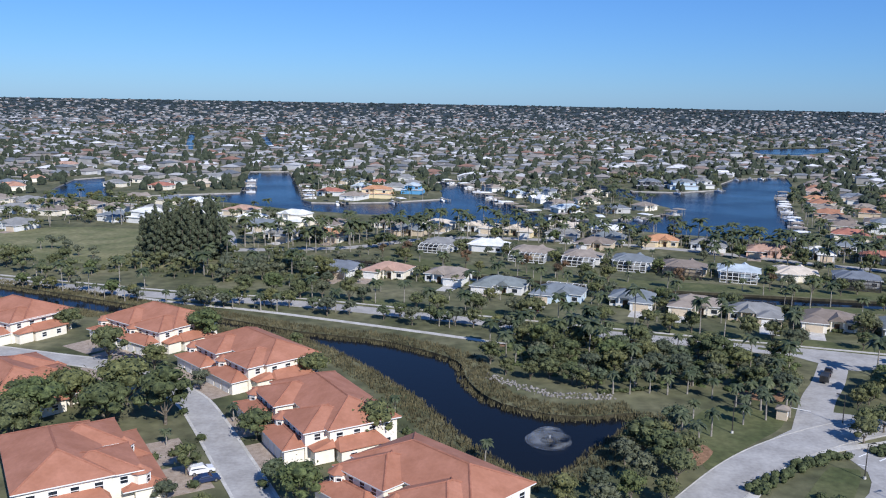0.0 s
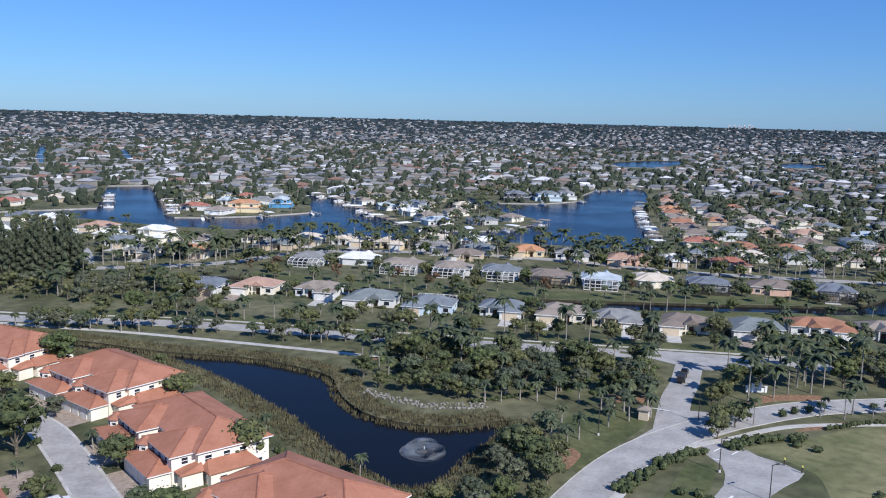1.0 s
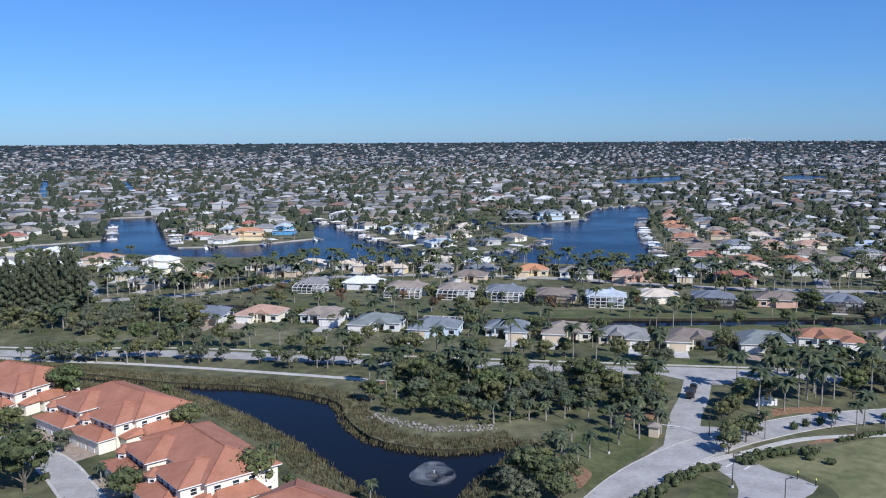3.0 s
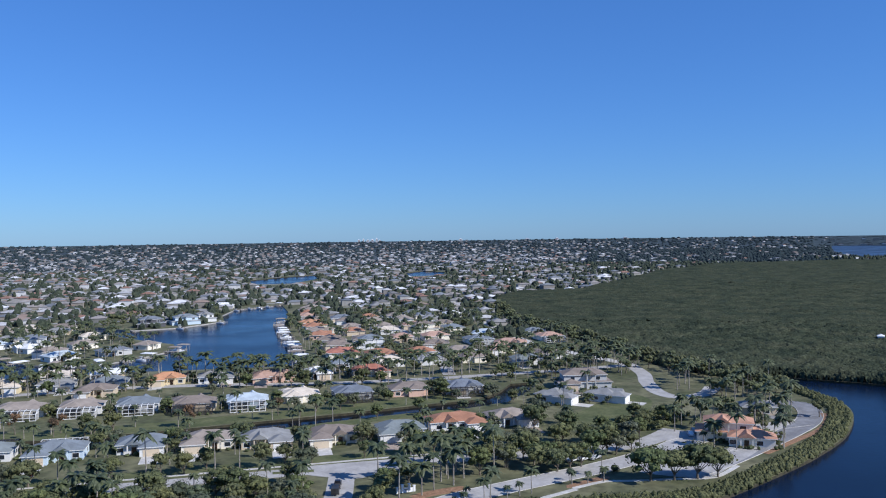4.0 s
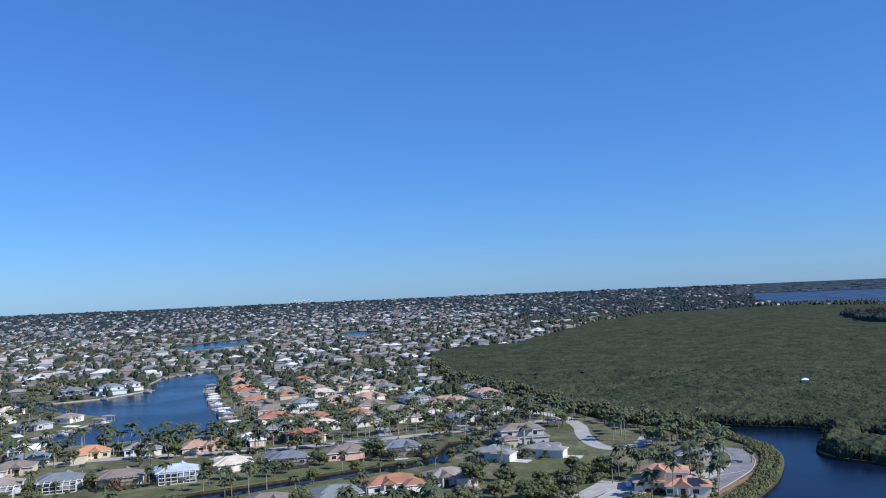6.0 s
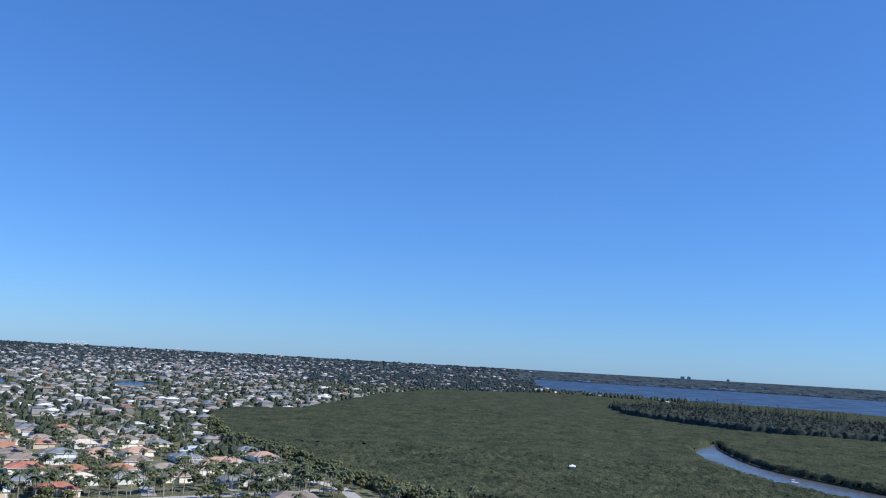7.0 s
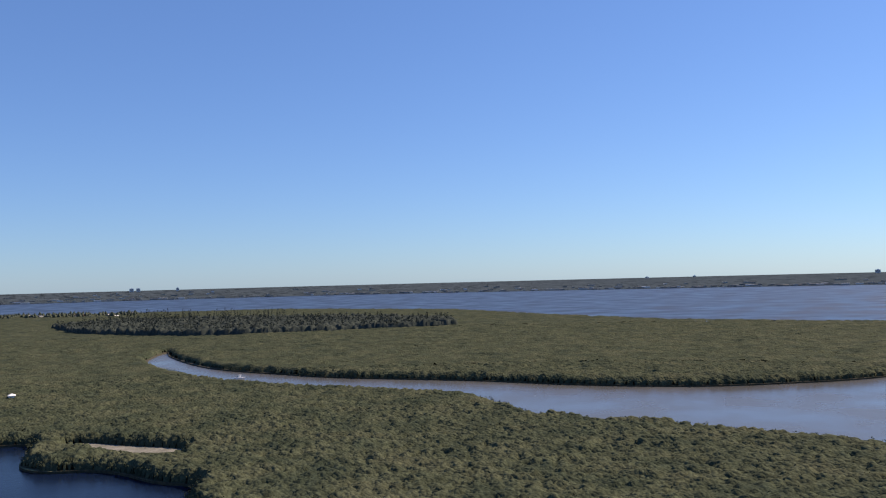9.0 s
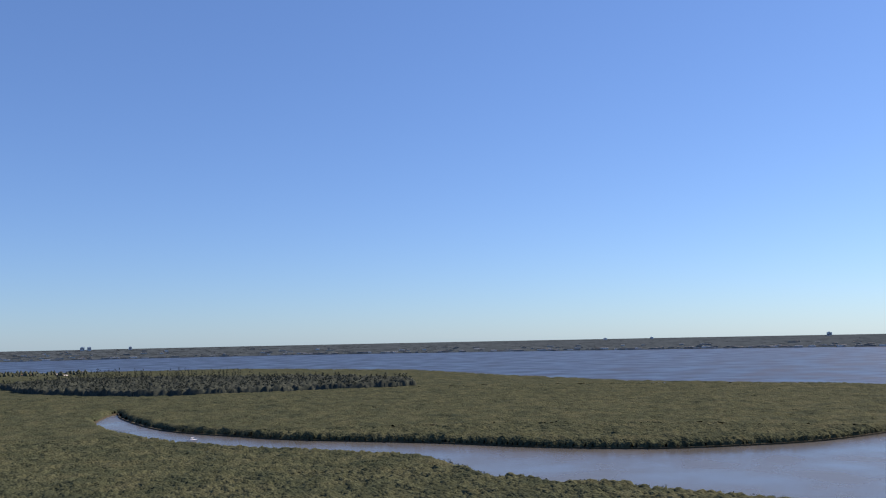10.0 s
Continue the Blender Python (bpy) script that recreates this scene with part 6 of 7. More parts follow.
# ---------- far town ----------
def far_town():
    rng = np.random.RandomState(8)
    us, vs = np.arange(-5200, 5200, 23.5), np.arange(-1200, 5200, 38.0)
    A, B = np.meshgrid(us, vs)
    row = np.arange(len(vs))[:, None]
    B = B + np.where(row % 2 == 0, 4.0, -4.0)
    A, B = A.ravel() + rng.uniform(-6, 6, A.size), B.ravel() + rng.uniform(-6, 6, A.size)
    x, y = A * U[0] + B * V[0], A * U[1] + B * V[1]
    r, az = np.hypot(x, y), np.degrees(np.arctan2(x, y))
    keep = ((r > 740) | ((r > 380) & (az < -33)) | ((r > 620) & (az > 34))) & (r < 4900) & (az > -46) & (az < 68)
    keep &= ~inside(x, y, FIELD_W)
    for dx, dy in ((0, 0), (14, 0), (-14, 0), (0, 14), (0, -14)):
        keep &= ~wet(x + dx, y + dy)
    keep &= ~inside(x, y, WOOD) & ((az < 57) | (r < 3400))
    for k in (0, 25, 50, 80):  # the basins' near banks are open
        for q in FAR_PONDS:
            keep &= ~inside(x + x / (r + 1e-6) * k, y + y / (r + 1e-6) * k, q)
    keep &= rng.uniform(size=x.size) < np.interp(r, (560, 1500, 2600, 4900), (0.92, 0.68, 0.30, 0.12)) * np.interp(az, (40, 48), (1.0, 0.4))
    x, y, r, az = x[keep], y[keep], r[keep], az[keep]
    z = rise(x, y)
    verts, faces, slots = [], [], []
    turn = rng.randint(0, 4, x.size) * math.pi / 2 + GRID_A + rng.normal(0, 0.05, x.size)
    for i in range(x.size):
        h = 3.0 if rng.uniform() < 0.85 else 5.6
        c, s = math.cos(turn[i]), math.sin(turn[i])
        blocks = [(0.0, 0.0, rng.uniform(6.0, 9.0), rng.uniform(5.0, 7.0), h)]
        if r[i] < 2300:
            blocks.append((rng.choice((-1, 1)) * rng.uniform(4, 7), rng.choice((-1, 1)) * rng.uniform(5, 8), rng.uniform(3.4, 4.6), rng.uniform(3.0, 4.4), 2.7))
        for ox, oy, w, d, hh in blocks:
            rh, e, n0 = rng.uniform(0.28, 0.4) * d, 0.5, len(verts)
            loc = [(-w, -d, 0), (w, -d, 0), (w, d, 0), (-w, d, 0), (-w, -d, hh), (w, -d, hh), (w, d, hh), (-w, d, hh)]
            k = max(0.3, w - d)
            loc += [(-w - e, -d - e, hh - .1), (w + e, -d - e, hh - .1), (w + e, d + e, hh - .1), (-w - e, d + e, hh - .1), (-k, 0, hh + rh), (k, 0, hh + rh)]
            verts += [(x[i] + (a + ox) * c - (b + oy) * s, y[i] + (a + ox) * s + (b + oy) * c, z[i] + q) for a, b, q in loc]
            faces += [(n0, n0 + 1, n0 + 5, n0 + 4), (n0 + 1, n0 + 2, n0 + 6, n0 + 5), (n0 + 2, n0 + 3, n0 + 7, n0 + 6), (n0 + 3, n0, n0 + 4, n0 + 7),
                      (n0 + 8, n0 + 9, n0 + 13, n0 + 12), (n0 + 9, n0 + 10, n0 + 13), (n0 + 10, n0 + 11, n0 + 12, n0 + 13), (n0 + 11, n0 + 8, n0 + 12)]
            slots += [0] * 4 + [1] * 4
    link("far_houses", verts, faces, [M_FARWALL, M_FARROOF], "far pale suburban houses with hipped roofs", "houses", "stuff", slots=slots)


def blob(rng, rad, h, rough=0.25, rings=((0.66, 0.8), (0.12, 0.95))):
    """A small irregular crown: a knobbly dome."""
    vs = [(0, 0, h)]
    for k, (zz, rr) in enumerate(rings):
        for j in range(5):
            a = 2 * math.pi * (j + 0.5 * k) / 5
            q = rad * rr * rng.uniform(1 - rough, 1 + rough)
            vs.append((q * math.cos(a), q * math.sin(a), h * zz * rng.uniform(0.9, 1.1)))
    fs = [(0, 1 + j, 1 + (j + 1) % 5) for j in range(5)]
    for j in range(5):
        fs += [(6 + j, 1 + (j + 1) % 5, 1 + j), (6 + j, 6 + (j + 1) % 5, 1 + (j + 1) % 5)]
    return np.array(vs), fs


def far_streets():
    """Pale streets between the far rows of houses."""
    verts, faces = [], []
    us = np.arange(-4000, 4000, 30.0)
    for v in np.arange(-1200, 3600, 76.0) - 19.0:
        x, y = us * U[0] + v * V[0], us * U[1] + v * V[1]
        r, az = np.hypot(x, y), np.degrees(np.arctan2(x, y))
        ok = (r > 760) & (r < 3200) & (az > -46) & (az < 66) & ~wet(x, y) & ~inside(x, y, WOOD) & ~wet(x + 30 * U[0], y + 30 * U[1]) & ~inside(x + 30 * U[0], y + 30 * U[1], WOOD)
        for px, py in zip(x[ok], y[ok]):
            n = len(verts)
            a, b = U * 30, V * 3.6
            verts += [(px - b[0], py - b[1], 0.06), (px + a[0] - b[0], py + a[1] - b[1], 0.06), (px + a[0] + b[0], py + a[1] + b[1], 0.06), (px + b[0], py + b[1], 0.06)]
            faces.append((n, n + 1, n + 2, n + 3))
    link("far_streets", verts, faces, M_ASPHALT, "pale far residential streets", "streets", "stuff")
    # one straight avenue that leads away
    ribbon("road", [(-235, 800), (-330, 1200), (-430, 1650), (-560, 2200)], 14.0, 0.08, M_CONCRETE, "straight pale avenue leading away", "road")


far_streets()


def far_trees():
    rng = np.random.RandomState(9)
    kinds = [blob(rng, 1.0, 1.0) for _ in range(12)]
    n = 26000
    rr = np.sqrt(rng.uniform(560 ** 2, 4900 ** 2, n))
    rr = np.where(rng.uniform(size=n) < 0.4, rng.uniform(560, 2200, n), rr)
    aa = np.radians(rng.uniform(-46, 68, n))
    aa[:2600] = np.radians(rng.uniform(42, 57, 2600))
    rr[:2600] = rng.uniform(1500, 3600, 2600)
    x, y = rr * np.sin(aa), rr * np.cos(aa)
    keep = ~wet(x, y) & ~inside(x, y, WOOD) & ~inside(x, y, FIELD_W) & ((rr > 640) | (np.degrees(aa) > 34) | (np.degrees(aa) < -33))
    for k in (20, 45, 75, 105):
        for q in FAR_PONDS:
            keep &= ~inside(x + x / rr * k, y + y / rr * k, q)
    keep &= (np.degrees(aa) < 57) | (rr < 3400)
    x, y, rr = x[keep], y[keep], rr[keep]
    z = rise(x, y)
    V_ = []
    for i in range(x.size):
        kv = kinds[rng.randint(12)][0]
        g = 1.0 + max(0.0, rr[i] - 900) / 2000
        s = rng.uniform(1.8, 4.2) * g
        h = rng.uniform(4.0, 8.5)
        V_.append(kv * (s, s, h) + (x[i], y[i], z[i]))
    tri = np.array(kinds[0][1])  # all the crowns have the same faces
    # trees past 2 km get the bluer foliage, which paints haze by distance
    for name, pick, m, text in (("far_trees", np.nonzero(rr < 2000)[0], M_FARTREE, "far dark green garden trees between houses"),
                                ("distant_trees", np.nonzero(rr >= 2000)[0], M_HAZE_TREE, "distant town trees, blue-green with painted haze")):
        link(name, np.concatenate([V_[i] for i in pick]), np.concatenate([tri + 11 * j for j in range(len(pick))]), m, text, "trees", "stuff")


far_town()
far_trees()

# ---------- far bank, skyline, casuarina wood ----------
def far_bank():
    rng = np.random.RandomState(12)
    kinds = [blob(rng, 1.0, 1.0) for _ in range(8)]
    n = 4200
    az = rng.uniform(56, 125, n)
    s = shore(az)
    r = s + 6 + (4940 - s) * rng.uniform(0, 1, n) ** 1.2
    x, y = r * np.sin(np.radians(az)), r * np.cos(np.radians(az))
    z = rise(x, y)
    vs, fs, base = [], [], 0
    for i in range(n):
        kv, kf = kinds[rng.randint(8)]
        w, h = rng.uniform(8, 22), rng.uniform(0.5, 1.5)
        vs.append(kv * (w, w, h) + (x[i], y[i], z[i] - 0.5))
        fs += [tuple(q + base for q in f) for f in kf]
        base += len(kv)
    # bank trees share the far land's colour, aerial haze painted in
    link("far_bank_trees", np.concatenate(vs), fs, M_HAZE_RIM, "dark tree line tinted haze blue on the far river bank", "trees", "stuff")
    verts, faces = [], []
    for i in range(290):
        a = rng.uniform(57, 122)
        q = shore(a) + (rng.uniform(4, 60) if i % 3 else rng.uniform(60, 420))
        px, py = q * math.sin(radians(a)), q * math.cos(radians(a))
        pz = float(rise(np.array([px]), np.array([py]))[0])
        w, d, h = rng.uniform(5, 20), rng.uniform(5, 9), rng.uniform(3, 7.5)
        k = Kit().box(-w, w, -d, d, 0, h)
        c, s = math.cos(-radians(a)), math.sin(-radians(a))
        base = len(verts)
        verts += [(px + u * c - v * s, py + u * s + v * c, pz + t) for u, v, t in k.v]
        faces += [tuple(base + j for j in f) for f in k.f]
    link("far_bank_houses", verts, faces, M_FARWALL, "pale waterfront houses on the far river bank", "houses", "stuff")


far_bank()
M_TOWER = mat("far tower stucco", (0.66, 0.66, 0.67), (0.80, 0.80, 0.80), 8.0, 0.8)


def tower(az, r, w, h, floors=6):
    """A far block of flats with its rows of windows."""
    x, y = r * math.sin(radians(az)), r * math.cos(radians(az))
    h *= 0.62
    z = float(rise(np.array([x]), np.array([y]))[0])
    o = thing("apartment_tower", x, y, -radians(az), "pale high-rise block far off on the skyline", "tower", "skyline towers", z - 0.5)
    part("wall", Kit().box(-w / 2, w / 2, -6, 6, 0, h).box(-w / 5, w / 5, -4, 4, h, h + 3), M_TOWER, o)
    for i in range(floors):
        part("window", Kit().box(-w / 2 + 1.5, w / 2 - 1.5, -6.15, -5.9, 2 + i * (h - 3) / floors, 2 + (i + 0.5) * (h - 3) / floors), M_PANE, o)


for az, w, h in ((26.6, 14, 24), (26.9, 10, 30), (27.2, 16, 22), (27.5, 18, 26), (27.8, 12, 34), (28.0, 14, 20), (66.6, 22, 30), (67.0, 20, 30), (69.4, 16, 26),
                 (114.2, 26, 28), (33.5, 20, 20), (38.0, 24, 16), (40.0, 22, 17), (44.5, 26, 16), (100.5, 22, 12), (103.5, 18, 14)):
    tower(az, 4880, w, h)


def casuarina_wood():
    """A stand of tall feathery trees in the middle of the mangroves: slim crowns, some bare grey stems, uneven tops."""
    rng, pr = np.random.RandomState(14), random.Random(14)
    area = np.array([(1180, 600), (1125, 540), (1090, 470), (1050, 385), (1060, 317), (1082, 252), (1115, 187), (1135, 117), (1172, 46), (1300, 60),
                     (1420, 200), (1480, 400), (1500, 640), (1350, 720)], float)
    cell = 2.6
    X, Y = np.meshgrid(np.arange(1040, 1510, cell), np.arange(30, 730, cell))
    X, Y = X + rng.uniform(-.4, .4, X.shape) * cell, Y + rng.uniform(-.4, .4, X.shape) * cell
    ok = inside(X, Y, area)
    Z = np.where(ok, 4.6 + domes(X, Y, 6.0, 21, 1.5, 6.5, 0.75) + domes(X, Y, 17.0, 22, 0.0, 4.0, 0.8) + rng.uniform(-1.1, 1.1, X.shape), 0.5)
    idx = np.arange(X.size).reshape(X.shape)
    q = ok[:-1, :-1] | ok[1:, :-1] | ok[:-1, 1:] | ok[1:, 1:]
    i, j = np.nonzero(q)
    green = mat("grey green needles", (0.030, 0.039, 0.035), (0.048, 0.058, 0.051), 8.0, 0.95, 0.2, 1.5, 0.3, spec=0.02)
    floor_ = link("casuarina_wood", np.stack([X, Y, Z], -1).reshape(-1, 3), np.stack([idx[i, j], idx[i, j + 1], idx[i + 1, j + 1], idx[i + 1, j]], 1), green,
                  "tall grey-green casuarina wood among the mangroves", "wood", "stuff")
    floor_.data.shade_smooth()
    k, stems = Kit(), Kit()
    n = 1500
    x, y = rng.uniform(1040, 1500, n), rng.uniform(40, 720, n)
    ok = inside(x, y, area)
    for px, py in zip(x[ok], y[ok]):
        depth = math.hypot(px, py) - 1150
        tall = pr.uniform(12, 18)
        if 330 < py < 620 and depth > 120 and pr.random() < 0.35:
            tall = pr.uniform(20, 29)
        w = pr.uniform(1.8, 3.2)
        for f in (0.55, 0.74, 0.9):
            leaf_cards(pr, k, px + pr.uniform(-1, 1), py + pr.uniform(-1, 1), tall * f, w * (1.6 - f), tall * 0.13, 14, 0.75, 0.3)
        if pr.random() < 0.05:
            stems.prism(px, py, 0.3, 0.12, 0, tall * 0.95, 4)
    link("casuarina_crowns", k.v, k.f, green, "feathery crowns that stand out of the casuarina wood", "crowns", "stuff")
    link("casuarina_stems", stems.v, stems.f, mat("grey bark", (0.10, 0.09, 0.075), (0.20, 0.18, 0.155), 2.0, 0.95), "slim grey casuarina stems in the wood", "stems", "stuff")


casuarina_wood()


def river_point():
    """Houses and trees on the tip of land where the river bends."""
    rng = np.random.RandomState(41)
    kinds = [blob(rng, 1.0, 1.0) for _ in range(8)]
    verts, faces, slots, tv, tf, base = [], [], [], [], [], 0
    for i in range(46):
        px, py = 1965 - rng.uniform(0, 130), rng.uniform(820, 1230)
        if i < 22:
            w, d, h = rng.uniform(6, 11), rng.uniform(5, 7), rng.uniform(3, 6)
            kit = Kit().box(-w, w, -d, d, 0, h)
            n0, nf = len(verts), len(kit.f)
            verts += [(px + a, py + b, c) for a, b, c in kit.v] + [(px - w, py, h + 2), (px + w, py, h + 2)]
            m = len(kit.v)
            faces += [tuple(n0 + q for q in f) for f in kit.f]
            e = [(px + a, py + b, h + 0.02) for a, b in ((-w, -d), (w, -d), (w, d), (-w, d))]
            n1 = len(verts)
            verts += e
            faces += [(n1, n1 + 1, n0 + m + 1, n0 + m), (n1 + 2, n1 + 3, n0 + m, n0 + m + 1)]
            slots += [0] * nf + [1] * 2
        for _ in range(7):
            kv, kf = kinds[rng.randint(8)]
            s, h = rng.uniform(3, 7), rng.uniform(6, 14)
            tv.append(kv * (s, s, h) + (px + rng.uniform(-40, 40), py + rng.uniform(-40, 40), 0))
            tf += [tuple(q + base for q in f) for f in kf]
            base += len(kv)
    link("shore_houses", verts, faces, [M_FARWALL, M_FARROOF], "pale houses on the far point of the river", "houses", "stuff", slots=slots)
    link("shore_trees", np.concatenate(tv), tf, M_FARTREE, "dark trees round houses on the river point", "trees", "stuff")


river_point()


# ---------- the fountain ----------
def spray_mat():
    m = bpy.data.materials.new("water spray")
    m.use_nodes = True
    n, l = m.node_tree.nodes, m.node_tree.links
    mix, tr = n.new("ShaderNodeMixShader"), n.new("ShaderNodeBsdfTransparent")
    b = n["Principled BSDF"]
    b.inputs["Base Color"].default_value, b.inputs["Roughness"].default_value = (0.75, 0.8, 0.85, 1), 0.6
    t = n.new("ShaderNodeTexNoise")
    t.inputs["Scale"].default_value, t.inputs["Detail"].default_value = 1.4, 6.0
    r = n.new("ShaderNodeMapRange")
    r.inputs["From Min"].default_value, r.inputs["From Max"].default_value = 0.42, 0.75
    r.inputs["To Min"].default_value, r.inputs["To Max"].default_value = 0.0, 0.26
    l.new(t.outputs["Fac"], r.inputs["Value"])
    l.new(r.outputs["Result"], mix.inputs[0])
    l.new(tr.outputs[0], mix.inputs[1])
    l.new(b.outputs[0], mix.inputs[2])
    l.new(mix.outputs[0], n["Material Output"].inputs["Surface"])
    return m


def fountain(x, y):
    o = thing("fountain", x, y, 0, "small floating fountain throwing a low ring of spray on the pond", "fountain", "", -0.9)
    part("float", Kit().prism(0, 0, 0.7, 0.6, -0.1, 0.25, 14), M_BRONZE, o, "dark round float")
    part("nozzle", Kit().prism(0, 0, 0.12, 0.08, 0.25, 0.6, 8), M_BRONZE, o)
    sp = spray_mat()
    k = Kit()
    prof = [(0.1, 0.6), (0.8, 1.5), (1.8, 2.1), (3.0, 1.9), (4.0, 1.1), (4.6, 0.05)]
    n = 32
    for (r0, z0), (r1, z1) in zip(prof, prof[1:]):
        for i in range(n):
            a, b = 6.283 * i / n, 6.283 * (i + 1) / n
            k.face((r0 * math.cos(a), r0 * math.sin(a), z0), (r0 * math.cos(b), r0 * math.sin(b), z0), (r1 * math.cos(b), r1 * math.sin(b), z1),
                   (r1 * math.cos(a), r1 * math.sin(a), z1))
    part("spray", k, sp, o, "thin white water spray")
    c = Kit()
    c.prism(0, 0, 0.10, 0.04, 0.3, 1.2, 9)
    part("jet", c, mat("white water", (0.7, 0.74, 0.78), (0.85, 0.88, 0.9), 0.3, 0.5), o, "white jet of water")
    f = Kit()
    for i in range(n):
        a, b = 6.283 * i / n, 6.283 * (i + 1) / n
        for r0, r1 in ((2.0, 3.6), (3.6, 5.2)):
            f.face((r0 * math.cos(a), r0 * math.sin(a), 0.03), (r1 * math.cos(a), r1 * math.sin(a), 0.03), (r1 * math.cos(b), r1 * math.sin(b), 0.03),
                   (r0 * math.cos(b), r0 * math.sin(b), 0.03))
    part("foam", f, sp, o, "ring of broken white foam")


fountain(21, 166)


# ---------- vehicles ----------
def car(x, y, deg, paint, label, kind="suv", z=0.06):
    o = thing("car", x, y, radians(deg), label, "car", "parked cars", z)
    M = mat(paint[0] + " car paint", tuple(q * 0.9 for q in paint[1]), paint[1], 2.0, 0.25, spec=0.6)
    L, W = 2.35, 0.92
    prof = {"suv": [(-L, .35), (-L, .95), (-L + .15, 1.1), (-L + .35, 1.68), (0.35, 1.72), (1.0, 1.15), (2.1, 1.0), (L, .75), (L, .35)],
            "sedan": [(-L, .35), (-L, .85), (-1.7, 1.0), (-1.0, 1.42), (0.25, 1.45), (1.0, 1.0), (2.1, .88), (L, .65), (L, .35)],
            "pickup": [(-2.8, .45), (-2.8, 1.15), (-0.55, 1.15), (-0.45, 1.82), (0.75, 1.85), (1.3, 1.2), (2.6, 1.1), (2.75, .8), (2.75, .45)]}[kind]
    k = Kit()
    n = len(prof)
    for s in (-1, 1):
        k.v += [(px, s * (W if pz < 1.16 else W * 0.8), pz) for px, pz in prof]
    k.f += [tuple(range(n - 1, -1, -1)), tuple(range(n, 2 * n))] + [(i, (i + 1) % n, n + (i + 1) % n, n + i) for i in range(n)]
    k.s += [0] * (n + 2)
    part("body", k, M, o)
    a, b, c, d = prof[2 if kind != "sedan" else 2], prof[3], prof[4], prof[5]
    for s in (-1, 1):
        g = Kit()
        y0, y1 = s * (W + 0.005), s * (W * 0.8 + 0.012)
        pts = [(a[0] + .2, y0, max(a[1], 1.05) + .04), (d[0] - .25, y0, max(a[1], 1.05) + .04), (c[0] - .08, y1, c[1] - .1), (b[0] + .12, y1, b[1] - .1)]
        g.face(*(pts if s < 0 else pts[::-1]))
        part("side_window", g, M_PANE, o)
    g = Kit()
    g.face((c[0] + .08, -W * .74, c[1] - .06), (d[0] - .06, -W * .86, d[1] + .08), (d[0] - .06, W * .86, d[1] + .08), (c[0] + .08, W * .74, c[1] - .06))
    for i in range(len(g.v)):
        g.v[i] = (g.v[i][0] + .03, g.v[i][1], g.v[i][2] + .03)
    part("windscreen", g, M_PANE, o)
    if kind == "pickup":
        part("load_bed", Kit().box(-2.65, -0.65, -W * .85, W * .85, 1.0, 1.17), M_BRONZE, o, "dark open load bed")
    wx = (prof[0][0] + 0.85, prof[-1][0] - 0.85)
    for px in wx:
        for s in (-1, 1):
            t, rim = Kit(), Kit()
            for kit, r, w0, w1 in ((t, 0.34, W - 0.2, W + 0.02), (rim, 0.2, W - 0.05, W + 0.035)):
                m, q = len(kit.v), 12
                for yy in (w0, w1):
                    kit.v += [(px + r * math.cos(6.283 * i / q), s * yy, 0.34 + r * math.sin(6.283 * i / q)) for i in range(q)]
                kit.f += [(m + i, m + (i + 1) % q, m + q + (i + 1) % q, m + q + i) for i in range(q)] + [tuple(m + q + i for i in range(q))]
                kit.s += [0] * (q + 1)
            w = part("wheel", t, mat("tyre rubber", (0.02, 0.02, 0.02), (0.035, 0.035, 0.035), 0.3, 0.8), o)
            part("rim", rim, mat("alloy", (0.4, 0.4, 0.42), (0.55, 0.55, 0.56), 0.3, 0.35, metal=0.8), w)
    for s in (-1, 1):
        part("headlight", Kit().box(prof[-1][0] - .06, prof[-1][0] + .02, s * W * .68 - .16, s * W * .68 + .16, .62, .76), M_FRAME, o, "clear headlight")
        part("tail_light", Kit().box(prof[0][0] - .02, prof[0][0] + .05, s * W * .75 - .12, s * W * .75 + .12, .75, .92),
             mat("red lens", (0.35, 0.01, 0.01), (0.45, 0.02, 0.02), 0.3, 0.3), o, "red tail light")
    return o


WHITE, BLACK, BLUE, SILVER = ("white", (0.78, 0.78, 0.78)), ("black", (0.018, 0.018, 0.022)), ("dark blue", (0.02, 0.035, 0.09)), ("silver", (0.45, 0.46, 0.47))
car(-45.5, 145, 30, WHITE, "white sport utility car parked on a paver driveway")
car(-43.5, 141.5, 30, BLUE, "dark blue car parked on a paver driveway", "sedan")
car(-84, 211, -40, BLACK, "black car parked before a garage", "sedan")
car(-81, 209, -40, BLACK, "black sport utility car parked before a garage")
car(98, 211, 60, BLACK, "black pickup truck stopped on the side road", "pickup", 0.07)
car(28.5, 272, 70, BLUE, "dark blue car parked on a pale driveway", "sedan", 0.08)
car(171.5, 193, 10, WHITE, "white sport utility car parked under trees")
car(175, 192, 12, SILVER, "silver car parked under trees", "sedan")
car(168, 194, 8, WHITE, "white car parked under trees", "sedan")
car(222, 196, 50, WHITE, "white car parked by the clubhouse", "sedan")
car(226, 198, 50, SILVER, "silver car parked by the clubhouse")
# the trailer behind the pickup
o = thing("trailer", 94.6, 205.2, radians(60), "black box trailer coupled behind the pickup", "trailer", "", 0.07)
part("body", Kit().box(-2.2, 1.6, -1.0, 1.0, 0.55, 2.1), mat("black trailer paint", (0.02, 0.02, 0.02), (0.05, 0.05, 0.05), 1.5, 0.5), o)
part("drawbar", Kit().box(1.6, 3.1, -0.08, 0.08, 0.45, 0.6), M_BRONZE, o)
